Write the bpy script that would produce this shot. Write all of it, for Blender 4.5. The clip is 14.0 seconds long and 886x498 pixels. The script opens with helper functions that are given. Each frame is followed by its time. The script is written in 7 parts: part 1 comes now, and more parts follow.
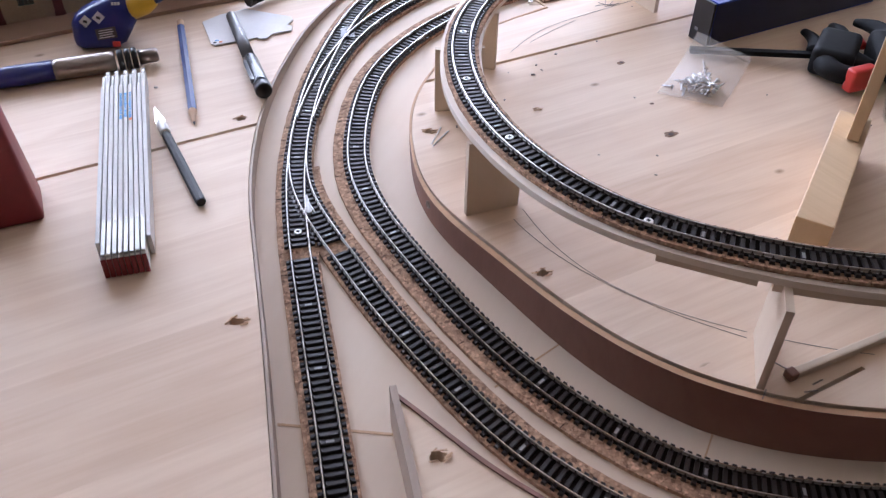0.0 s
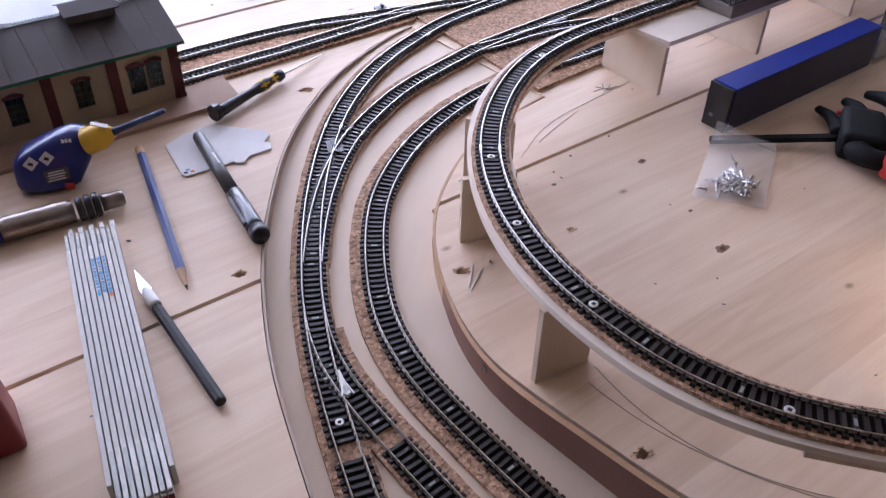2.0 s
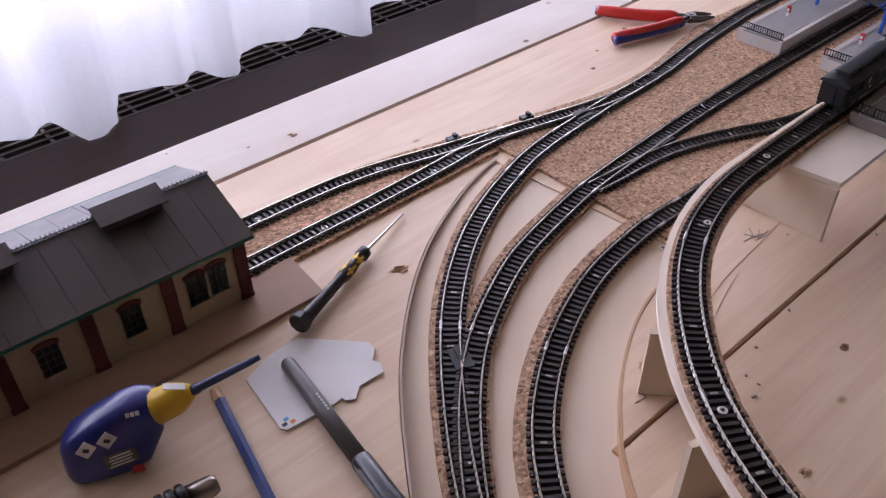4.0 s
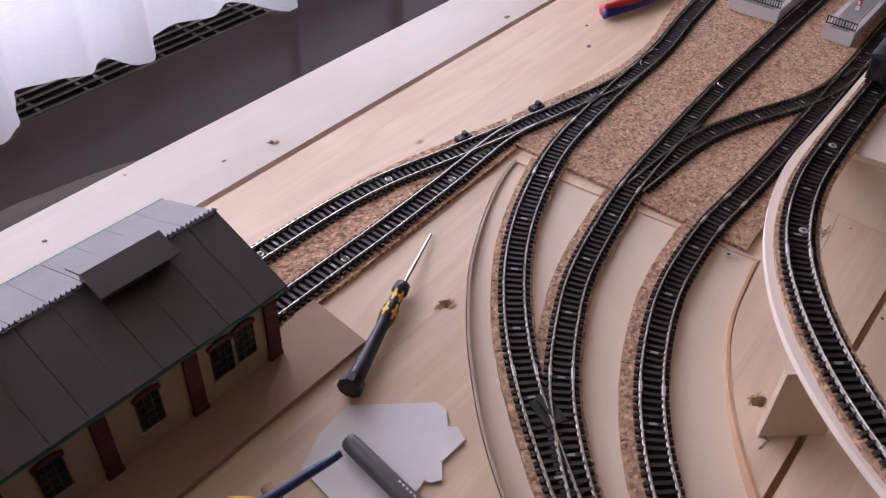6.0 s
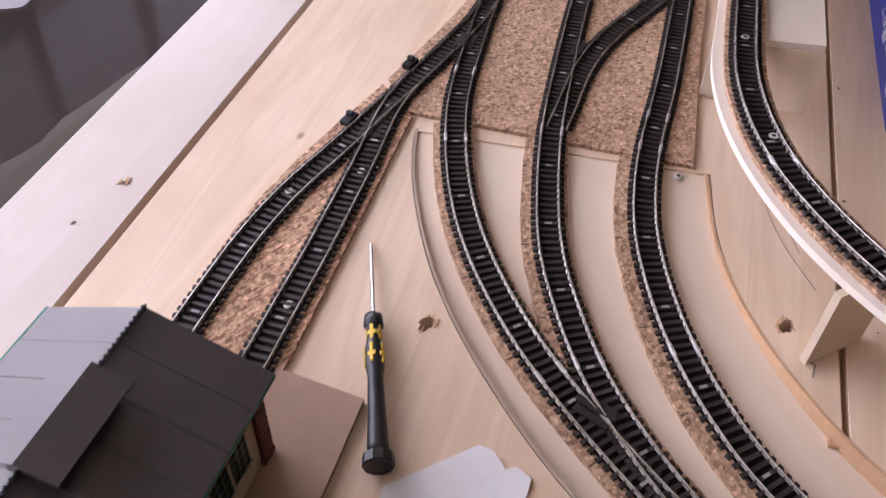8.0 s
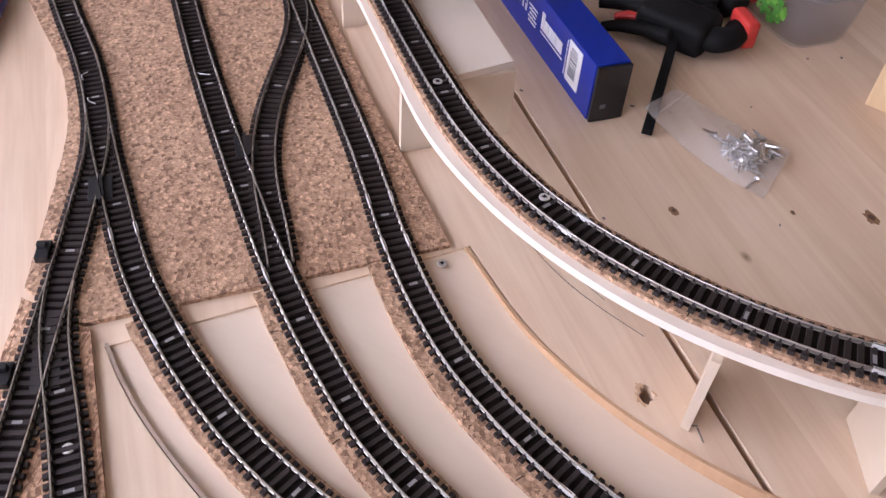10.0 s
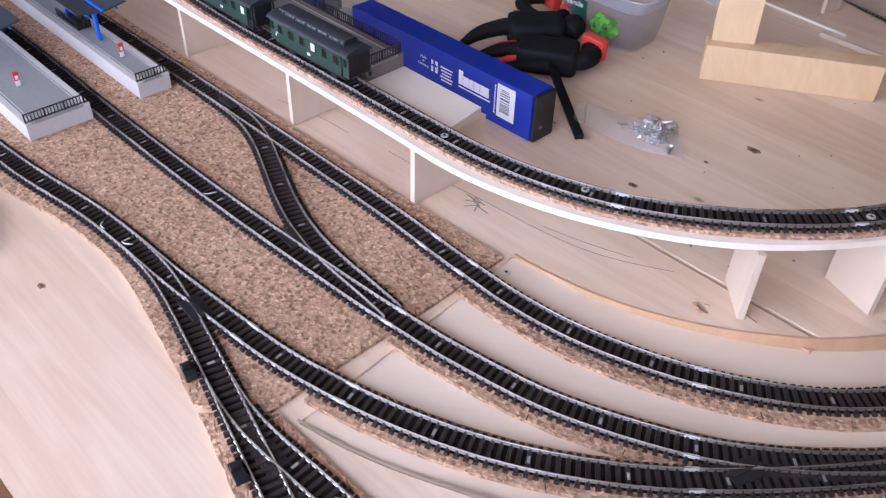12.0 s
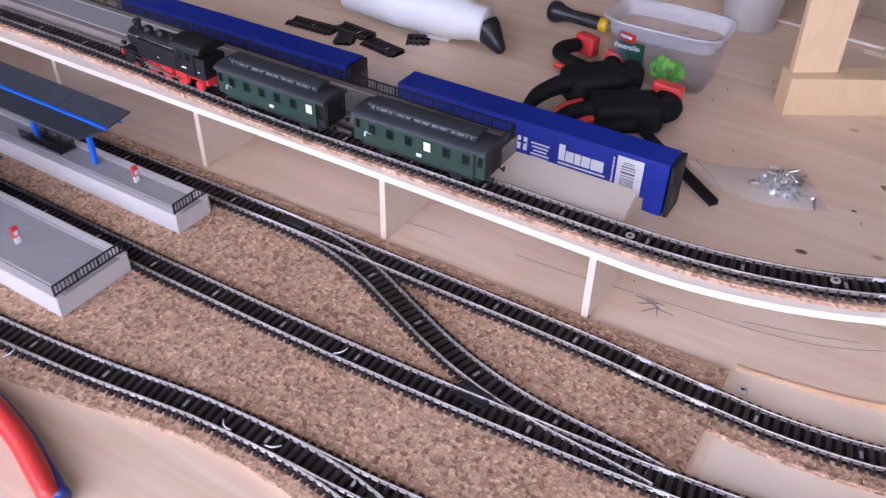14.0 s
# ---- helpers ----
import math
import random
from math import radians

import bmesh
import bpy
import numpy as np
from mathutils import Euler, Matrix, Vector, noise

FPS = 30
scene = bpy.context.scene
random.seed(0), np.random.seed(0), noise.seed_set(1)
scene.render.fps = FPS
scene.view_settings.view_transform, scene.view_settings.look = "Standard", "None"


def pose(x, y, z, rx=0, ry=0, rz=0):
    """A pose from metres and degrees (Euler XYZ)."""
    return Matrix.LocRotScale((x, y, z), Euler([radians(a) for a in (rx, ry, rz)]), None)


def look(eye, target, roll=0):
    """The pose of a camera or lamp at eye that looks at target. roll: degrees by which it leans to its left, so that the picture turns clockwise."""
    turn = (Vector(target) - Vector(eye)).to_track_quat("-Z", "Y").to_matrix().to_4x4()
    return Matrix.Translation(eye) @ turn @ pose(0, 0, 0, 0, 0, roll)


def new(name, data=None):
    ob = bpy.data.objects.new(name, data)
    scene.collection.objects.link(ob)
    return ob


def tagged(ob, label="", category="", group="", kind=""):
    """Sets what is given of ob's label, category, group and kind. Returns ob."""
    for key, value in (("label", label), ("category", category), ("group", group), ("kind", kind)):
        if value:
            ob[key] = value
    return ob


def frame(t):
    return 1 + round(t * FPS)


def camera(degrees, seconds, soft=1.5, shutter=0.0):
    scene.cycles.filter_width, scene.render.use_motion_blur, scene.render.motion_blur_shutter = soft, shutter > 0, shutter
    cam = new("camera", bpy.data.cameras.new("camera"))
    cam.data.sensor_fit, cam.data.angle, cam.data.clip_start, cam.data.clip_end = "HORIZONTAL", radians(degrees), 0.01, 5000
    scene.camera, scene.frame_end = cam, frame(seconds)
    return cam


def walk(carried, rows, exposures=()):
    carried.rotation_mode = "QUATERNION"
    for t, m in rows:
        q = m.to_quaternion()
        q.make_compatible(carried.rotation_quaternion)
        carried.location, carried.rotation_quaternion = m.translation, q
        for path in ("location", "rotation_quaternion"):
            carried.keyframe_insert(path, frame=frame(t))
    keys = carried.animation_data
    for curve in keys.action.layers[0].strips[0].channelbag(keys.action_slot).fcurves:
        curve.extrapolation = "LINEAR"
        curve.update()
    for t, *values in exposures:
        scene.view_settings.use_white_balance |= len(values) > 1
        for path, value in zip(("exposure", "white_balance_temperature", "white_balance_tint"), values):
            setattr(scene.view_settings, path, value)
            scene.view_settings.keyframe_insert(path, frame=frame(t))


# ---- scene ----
cam = camera(55.6, 14.0, soft=1.25, shutter=0.25)
PATH = [
    (0, (0.178, 0.144, 0.363), (0.172, 1.667, -0.934), 1.3),
    (0.5, (0.134, 0.196, 0.365), (0.257, 1.711, -0.936), 1.3),
    (1, (0.102, 0.248, 0.358), (0.31, 1.757, -0.937), 2.8),
    (1.5, (0.086, 0.273, 0.362), (0.308, 1.783, -0.929), 2.8),
    (2, (0.086, 0.276, 0.385), (0.307, 1.805, -0.885), 1.5),
    (2.5, (0.07, 0.322, 0.395), (0.296, 1.872, -0.849), 0.8),
    (3, (0.025, 0.409, 0.406), (0.254, 1.967, -0.827), 0.2),
    (3.2, (0.008, 0.438, 0.407), (0.239, 1.999, -0.821), -0.4),
    (5.3, (-0.046, 0.565, 0.394), (0.477, 1.988, -0.911), 2.4),
    (5.5, (-0.062, 0.58, 0.39), (0.458, 2.002, -0.918), 2.5),
    (6, (-0.099, 0.638, 0.38), (0.502, 2.015, -0.94), 2.8),
    (6.5, (-0.137, 0.678, 0.363), (0.567, 1.957, -1.005), 3.9),
    (7, (-0.156, 0.718, 0.357), (0.686, 1.881, -1.035), 3.9),
    (7.5, (-0.162, 0.751, 0.348), (0.76, 1.828, -1.062), 3.5),
    (8, (-0.145, 0.775, 0.351), (0.852, 1.765, -1.073), 1.8),
    (8.5, (-0.107, 0.835, 0.346), (1.013, 1.661, -1.09), 2.0),
    (9, (-0.07, 0.885, 0.344), (1.194, 1.429, -1.107), 5.0),
    (9.2, (-0.048, 0.878, 0.339), (1.244, 1.364, -1.109), 4.7),
    (11.3, (-0.102, 1.06, 0.353), (1.305, 0.736, -1.031), 4.0),
    (11.5, (-0.12, 1.079, 0.361), (1.311, 0.715, -0.988), 3.0),
    (12, (-0.137, 1.119, 0.374), (1.338, 0.704, -0.912), 1.7),
    (12.5, (-0.137, 1.144, 0.374), (1.368, 0.723, -0.873), 1.0),
    (13, (-0.078, 1.204, 0.362), (1.421, 0.719, -0.871), 0.3),
    (13.5, (0.006, 1.252, 0.356), (1.459, 0.645, -0.877), -1.2),
    (14, (0.061, 1.267, 0.348), (1.432, 0.496, -0.887), 1.1),
]
walk(cam, [(t, look(eye, target, roll)) for t, eye, target, roll in PATH], [(0, 0.05, 5480, 19), (1, -0.05, 5400, 22), (2, -0.36, 5480, 25), (3, -0.70, 5760, 27), (5.5, -0.88, 6150, 29), (6.5, -0.80, 6180, 27), (7.5, -0.61, 6180, 27), (8.5, -0.54, 6250, 28), (9, -0.52, 6280, 28), (11.5, -0.34, 5540, 23), (12.5, -0.41, 5500, 23), (14, -0.52, 5560, 28)])

# ---- daylight: a wide window behind sheer curtains on the far side of the table ----
world = bpy.data.worlds.new("world")
scene.world = world
world.use_nodes = True
wn = world.node_tree.nodes
sky = wn.new("ShaderNodeTexSky")
sky.sky_type, sky.sun_disc, sky.sun_elevation, sky.sun_rotation = "NISHITA", False, radians(35), radians(200)
wn["Background"].inputs[1].default_value = 0.12
world.node_tree.links.new(sky.outputs[0], wn["Background"].inputs[0])


def window_lamp(name, m, w, h, power, colour):
    la = bpy.data.lights.new(name, "AREA")
    la.shape, la.size, la.size_y, la.energy, la.color = "RECTANGLE", w, h, power, colour
    ob = new(name, la)
    ob.matrix_world = m
    return ob


window_lamp("window_daylight", pose(0, 0, 0, 0, 0, 29.5) @ pose(0.75, 1.90, 0.47, -90, 0, 0), 2.9, 0.70, 125, (0.93, 0.96, 1.0))

from mathutils import geometry

# ---- materials ----
def mat_new(name):
    m = bpy.data.materials.new(name)
    m.use_nodes = True
    n, l = m.node_tree.nodes, m.node_tree.links
    return m, n, l, n["Principled BSDF"]


def mixc(n, l, kind, fac, a, b):
    x = n.new("ShaderNodeMix")
    x.data_type, x.blend_type = "RGBA", kind
    for k, v in ((0, fac), (6, a), (7, b)):
        if hasattr(v, "is_output"):
            l.new(v, x.inputs[k])
        else:
            x.inputs[k].default_value = v if k == 0 else (*v, 1)
    return x.outputs[2]


def ramp(n, l, src, stops):
    r = n.new("ShaderNodeValToRGB")
    while len(r.color_ramp.elements) < len(stops):
        r.color_ramp.elements.new(0.5)
    for e, (p, c) in zip(r.color_ramp.elements, stops):
        e.position, e.color = p, (*c, 1) if len(c) == 3 else c
    l.new(src, r.inputs[0])
    return r.outputs[0]


def coords(n, l, scale, turn=0.0, kind="Object"):
    tc, mp = n.new("ShaderNodeTexCoord"), n.new("ShaderNodeMapping")
    mp.inputs["Rotation"].default_value = (0, 0, radians(turn))
    mp.inputs["Scale"].default_value = scale
    l.new(tc.outputs[kind], mp.inputs[0])
    return mp.outputs[0]


def noise_tex(n, l, vec, scale, detail=4.0, rough=0.6, dist=0.0):
    t = n.new("ShaderNodeTexNoise")
    t.inputs["Scale"].default_value, t.inputs["Detail"].default_value = scale, detail
    t.inputs["Roughness"].default_value, t.inputs["Distortion"].default_value = rough, dist
    l.new(vec, t.inputs["Vector"])
    return t.outputs[0]


def bump(n, l, bsdf, src, strength, dist):
    b = n.new("ShaderNodeBump")
    b.inputs["Strength"].default_value, b.inputs["Distance"].default_value = strength, dist
    l.new(src, b.inputs["Height"])
    l.new(b.outputs[0], bsdf.inputs["Normal"])


def plain(name, c, rough=0.5, metal=0.0, vary=0.12, scale=120.0, relief=0.15, coat=0.0, alpha=1.0, trans=0.0):
    """A surface of one paint, plastic or metal, with fine mottling, worn gloss and a little relief."""
    m, n, l, b = mat_new(name)
    v = coords(n, l, (1, 1, 1))
    f = noise_tex(n, l, v, scale, 5)
    f2 = noise_tex(n, l, v, scale * 0.13, 3)
    dark = tuple(x * (1 - vary) for x in c)
    lite = tuple(min(1, x * (1 + vary)) for x in c)
    col = mixc(n, l, "MIX", f, dark, lite)
    col = mixc(n, l, "MULTIPLY", 0.5, col, ramp(n, l, f2, [(0.35, (0.86, 0.85, 0.84)), (0.65, (1, 1, 1))]))
    l.new(col, b.inputs["Base Color"])
    rr = n.new("ShaderNodeMapRange")
    rr.inputs[3].default_value, rr.inputs[4].default_value = max(0.02, rough - 0.12), min(1, rough + 0.12)
    l.new(f2, rr.inputs[0])
    l.new(rr.outputs[0], b.inputs["Roughness"])
    b.inputs["Metallic"].default_value = metal
    b.inputs["Coat Weight"].default_value = coat
    b.inputs["Alpha"].default_value = alpha
    b.inputs["Transmission Weight"].default_value = trans
    if relief:
        bump(n, l, b, f, relief, 0.0004)
    return m


def wood(name, light, dark, turn=0.0, lamella=0.0, grain=1.0, rough=0.55, knots=True, stain=None, contrast=1.0):
    """Softwood or plywood: long grain along the local x axis turned by turn degrees, knots, lamellas glued side by side."""
    m, n, l, b = mat_new(name)
    v = coords(n, l, (1, 1, 1), -turn)
    sep = n.new("ShaderNodeSeparateXYZ")
    l.new(v, sep.inputs[0])
    base = v
    tint = None
    if lamella:
        dv = n.new("ShaderNodeMath")
        dv.operation, dv.inputs[1].default_value = "DIVIDE", lamella
        l.new(sep.outputs[1], dv.inputs[0])
        fl = n.new("ShaderNodeMath")
        fl.operation = "FLOOR"
        l.new(dv.outputs[0], fl.inputs[0])
        wn2 = n.new("ShaderNodeTexWhiteNoise")
        wn2.noise_dimensions = "1D"
        l.new(fl.outputs[0], wn2.inputs["W"])
        tint = wn2.outputs[0]
        sh = n.new("ShaderNodeVectorMath")
        sh.operation = "MULTIPLY_ADD"
        l.new(wn2.outputs[1], sh.inputs[0])
        sh.inputs[1].default_value = (3.0, 0.5, 2.0)
        l.new(v, sh.inputs[2])
        base = sh.outputs[0]
    mp = n.new("ShaderNodeMapping")
    mp.inputs["Scale"].default_value = (1.6 * grain, 15 * grain, 4 * grain)
    l.new(base, mp.inputs[0])
    warp = noise_tex(n, l, mp.outputs[0], 1.6, 3, 0.55, 0.6)
    fine = n.new("ShaderNodeMapping")
    fine.inputs["Scale"].default_value = (12 * grain, 420 * grain, 60 * grain)
    l.new(base, fine.inputs[0])
    fibre = noise_tex(n, l, fine.outputs[0], 1.0, 4, 0.65)
    rings = n.new("ShaderNodeMath")
    rings.operation = "PINGPONG"
    rings.inputs[1].default_value = 0.09
    l.new(warp, rings.inputs[0])
    mul = n.new("ShaderNodeMath")
    mul.operation, mul.inputs[1].default_value = "MULTIPLY", 11.0
    l.new(rings.outputs[0], mul.inputs[0])
    mid = tuple((a * 0.55 + c * 0.45) for a, c in zip(light, dark))
    col = mixc(n, l, "MIX", ramp(n, l, mul.outputs[0], [(0.0, (0, 0, 0)), (1.0, (0.50 * contrast,) * 3)]), light, mid)
    col = mixc(n, l, "MIX", ramp(n, l, fibre, [(0.42, (0, 0, 0)), (0.78, (0.20 * contrast,) * 3)]), col, dark)
    if tint is not None:
        col = mixc(n, l, "MULTIPLY", 1.0, col, ramp(n, l, tint, [(0, (0.88, 0.84, 0.80)), (1, (1, 1, 1))]))
    big = noise_tex(n, l, v, 5.0, 3)
    col = mixc(n, l, "MULTIPLY", 0.7, col, ramp(n, l, big, [(0.3, (0.86, 0.80, 0.75)), (0.65, (1, 1, 1))]))
    if knots:
        kv = n.new("ShaderNodeMapping")
        kv.inputs["Scale"].default_value = (5.5, 9.0, 1.0)
        l.new(base, kv.inputs[0])
        vo = n.new("ShaderNodeTexVoronoi")
        vo.inputs["Scale"].default_value = 1.0
        vo.voronoi_dimensions = "2D"
        l.new(kv.outputs[0], vo.inputs["Vector"])
        k = ramp(n, l, vo.outputs["Distance"], [(0.0, (1, 1, 1)), (0.010, (0.7, 0.7, 0.7)), (0.030, (0, 0, 0))])
        rare = n.new("ShaderNodeSeparateColor")
        l.new(vo.outputs["Color"], rare.inputs[0])
        k = mixc(n, l, "MULTIPLY", 1.0, k, ramp(n, l, rare.outputs[0], [(0.70, (0, 0, 0)), (0.72, (1, 1, 1))]))
        col = mixc(n, l, "MIX", k, col, (0.30, 0.17, 0.085))
    if stain:
        st = noise_tex(n, l, v, 9.0, 6, 0.7)
        col = mixc(n, l, "MIX", ramp(n, l, st, [(0.60, (0, 0, 0)), (0.78, (0.35,) * 3)]), col, stain)
    l.new(col, b.inputs["Base Color"])
    b.inputs["Roughness"].default_value = rough
    bump(n, l, b, fibre, 0.12, 0.0005)
    return m


def cork_mat(name, light, mid, dark, size=1.0, flakes=False):
    m, n, l, b = mat_new(name)
    v = coords(n, l, (1, 1, 1))
    wob = noise_tex(n, l, v, 260 / size, 3)
    dist = n.new("ShaderNodeVectorMath")
    dist.operation = "MULTIPLY_ADD"
    cmb = n.new("ShaderNodeCombineXYZ")
    for i in range(3):
        l.new(wob, cmb.inputs[i])
    l.new(cmb.outputs[0], dist.inputs[0])
    dist.inputs[1].default_value = (0.004, 0.004, 0.004)
    l.new(v, dist.inputs[2])
    vo = n.new("ShaderNodeTexVoronoi")
    vo.inputs["Scale"].default_value = 330 / size
    l.new(dist.outputs[0], vo.inputs["Vector"])
    sp = n.new("ShaderNodeSeparateColor")
    l.new(vo.outputs["Color"], sp.inputs[0])
    col = ramp(n, l, sp.outputs[0], [(0.0, dark), (0.24, mid), (0.55, light), (0.86, tuple(x * 1.22 for x in light)), (1.0, tuple(x * 1.55 for x in light))])
    edge = ramp(n, l, vo.outputs["Distance"], [(0.35, (1, 1, 1)), (0.8, (0.62, 0.55, 0.5))])
    col = mixc(n, l, "MULTIPLY", 0.6, col, edge)
    spots = noise_tex(n, l, v, 900 / size, 2)
    col = mixc(n, l, "MIX", ramp(n, l, spots, [(0.66, (0, 0, 0)), (0.74, (0.75,) * 3)]), col, dark)
    big = noise_tex(n, l, v, 14, 3)
    col = mixc(n, l, "MULTIPLY", 0.8, col, ramp(n, l, big, [(0.3, (0.84, 0.80, 0.78)), (0.7, (1, 1, 1))]))
    if flakes:
        for turn, cut in ((20, 0.0), (75, 0.3), (140, 0.7)):
            fv = coords(n, l, (260, 1300, 300), turn)
            fl = noise_tex(n, l, fv, 0.42, 1)
            col = mixc(n, l, "MIX", ramp(n, l, fl, [(0.635, (0, 0, 0)), (0.665, (0.85,) * 3)]), col, dark)
    l.new(col, b.inputs["Base Color"])
    b.inputs["Roughness"].default_value = 0.9
    hgt = mixc(n, l, "MIX", 0.5, vo.outputs["Distance"], spots)
    bump(n, l, b, hgt, 0.6, 0.0011)
    return m


AX = 29.5                                   # the planks, the station and the shed run this way
PINE = wood("pine_board", (0.855, 0.687, 0.517), (0.54, 0.315, 0.165), AX, 0.083, contrast=0.9)
PINE_PALE = wood("pine_board_pale", (0.66, 0.60, 0.545), (0.53, 0.43, 0.34), AX, 0.105, contrast=0.6)
PINE_EDGE = wood("pine_cut_edge", (0.62, 0.40, 0.235), (0.42, 0.25, 0.135), AX, 0.0, 1.5, 0.7, False)
PLY = wood("birch_plywood", (0.79, 0.660, 0.520), (0.64, 0.48, 0.340), 70, 0.0, 0.7, 0.6, False, None, 0.45)
PLY_WHITE = wood("poplar_plywood_deck", (0.86, 0.775, 0.67), (0.70, 0.59, 0.46), AX, 0.0, 0.8, 0.6, False, None, 0.35)
PLY_PANEL = wood("poplar_plywood_panel", (0.70, 0.58, 0.44), (0.54, 0.41, 0.29), 15, 0.0, 0.9, 0.6, False, None, 0.6)
STRIP = wood("bent_edge_strip", (0.27, 0.135, 0.095), (0.16, 0.080, 0.058), 0, 0.0, 1.2, 0.5, False, (0.13, 0.065, 0.045))
STRIP_PALE = wood("pale_edge_strip", (0.46, 0.36, 0.28), (0.30, 0.21, 0.15), 90, 0.0, 1.0, 0.6, False, (0.2, 0.15, 0.12))
CORK = cork_mat("cork", (0.525, 0.345, 0.222), (0.43, 0.266, 0.163), (0.22, 0.126, 0.075), 0.70)
CHIP = cork_mat("coarse_chipboard", (0.62, 0.405, 0.26), (0.54, 0.33, 0.20), (0.23, 0.115, 0.065), 0.75, True)
SLEEPER = plain("sleeper_plastic", (0.026, 0.018, 0.016), 0.5, 0, 0.4, 300, 0.3)
# Near-black tone that paints the shade lying between the sleepers.
SLEEPER_GAP = plain("sleeper_gap_shade", (0.013, 0.009, 0.008), 0.95, 0, 0.3, 300, 0.3)
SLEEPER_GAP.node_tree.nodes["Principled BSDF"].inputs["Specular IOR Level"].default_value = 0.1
# One rail metal in three tones, with light and shade painted in.
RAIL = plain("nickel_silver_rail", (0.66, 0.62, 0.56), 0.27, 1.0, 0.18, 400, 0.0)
RAIL_SIDE = plain("shaded_rail_side", (0.40, 0.37, 0.33), 0.36, 0.88, 0.18, 400, 0.0)
RAIL_DARK = plain("shaded_rail_metal", (0.075, 0.062, 0.052), 0.5, 0.5, 0.3, 400, 0.0)
STEEL = plain("bright_steel", (0.62, 0.61, 0.60), 0.28, 1.0, 0.1, 500, 0.1)
CUT_SHADE = plain("cut_shade_brown", (0.055, 0.03, 0.016), 0.9, 0, 0.4, 300, 0.5)


# ---- geometry helpers ----
def part(name, bm, material, parent=None, label="", smooth=False):
    me = bpy.data.meshes.new(name)
    bm.normal_update()
    bm.to_mesh(me)
    bm.free()
    for f in me.polygons:
        f.use_smooth = smooth
    for x in (material if isinstance(material, (list, tuple)) else (material,)):
        me.materials.append(x)
    ob = new(name, me)
    if parent is not None:
        ob.parent = parent
    if label:
        ob["label"] = label
    return ob


def thing(name, label, category, m=None, group="", kind=""):
    ob = tagged(new(name), label, category, group, kind)
    if m is not None:
        ob.matrix_world = m
    return ob


def add_box(bm, size, at=(0, 0, 0), bevel=0.0, rot=None, taper=None, segs=2):
    """A box of that size centred at at; taper: the factor on x and y at its top."""
    r = bmesh.ops.create_cube(bm, size=1.0)
    vs = r["verts"]
    for v in vs:
        k = taper if (taper and v.co.z > 0) else (1, 1)
        v.co = Vector((v.co.x * size[0] * k[0], v.co.y * size[1] * k[1], v.co.z * size[2]))
    if bevel:
        es = list({e for v in vs for e in v.link_edges})
        vs = list({v for f in bmesh.ops.bevel(bm, geom=es, offset=bevel, segments=segs, affect="EDGES", profile=0.6)["faces"] for v in f.verts} | {v for v in vs if v.is_valid})
        seen, todo = set(vs), list(vs)
        while todo:
            v = todo.pop()
            for e in v.link_edges:
                o = e.other_vert(v)
                if o not in seen:
                    seen.add(o)
                    todo.append(o)
        vs = list(seen)
    m = Matrix.Translation(at) @ (rot if rot is not None else Matrix())
    for v in vs:
        v.co = m @ v.co
    return vs


def add_cyl(bm, r1, r2, p, q, segs=16, caps=True):
    p, q = Vector(p), Vector(q)
    d = q - p
    m = Matrix.Translation((p + q) / 2) @ d.to_track_quat("Z", "Y").to_matrix().to_4x4()
    bmesh.ops.create_cone(bm, cap_ends=caps, segments=segs, radius1=r1, radius2=r2, depth=d.length, matrix=m)


def add_lathe(bm, prof, p, q, segs=20):
    """A turned body: prof is (distance along, radius), from p towards q."""
    p, q = Vector(p), Vector(q)
    rot = (q - p).to_track_quat("Z", "Y").to_matrix()
    rings = []
    for z, r in prof:
        rings.append([bm.verts.new(p + rot @ Vector((r * math.cos(a), r * math.sin(a), z))) for a in (2 * math.pi * i / segs for i in range(segs))])
    for a, b in zip(rings, rings[1:]):
        for i in range(segs):
            bm.faces.new((a[i], a[(i + 1) % segs], b[(i + 1) % segs], b[i]))
    bm.faces.new(rings[0][::-1])
    bm.faces.new(rings[-1])


def add_prism(bm, pts, z0, z1):
    """A slab over a plan outline, from z0 up to z1."""
    lo = [bm.verts.new((x, y, z0)) for x, y in pts]
    hi = [bm.verts.new((x, y, z1)) for x, y in pts]
    k = len(pts)
    fs = [bm.faces.new(hi), bm.faces.new(lo[::-1])]
    for i in range(k):
        fs.append(bm.faces.new((lo[i], lo[(i + 1) % k], hi[(i + 1) % k], hi[i])))
    return fs


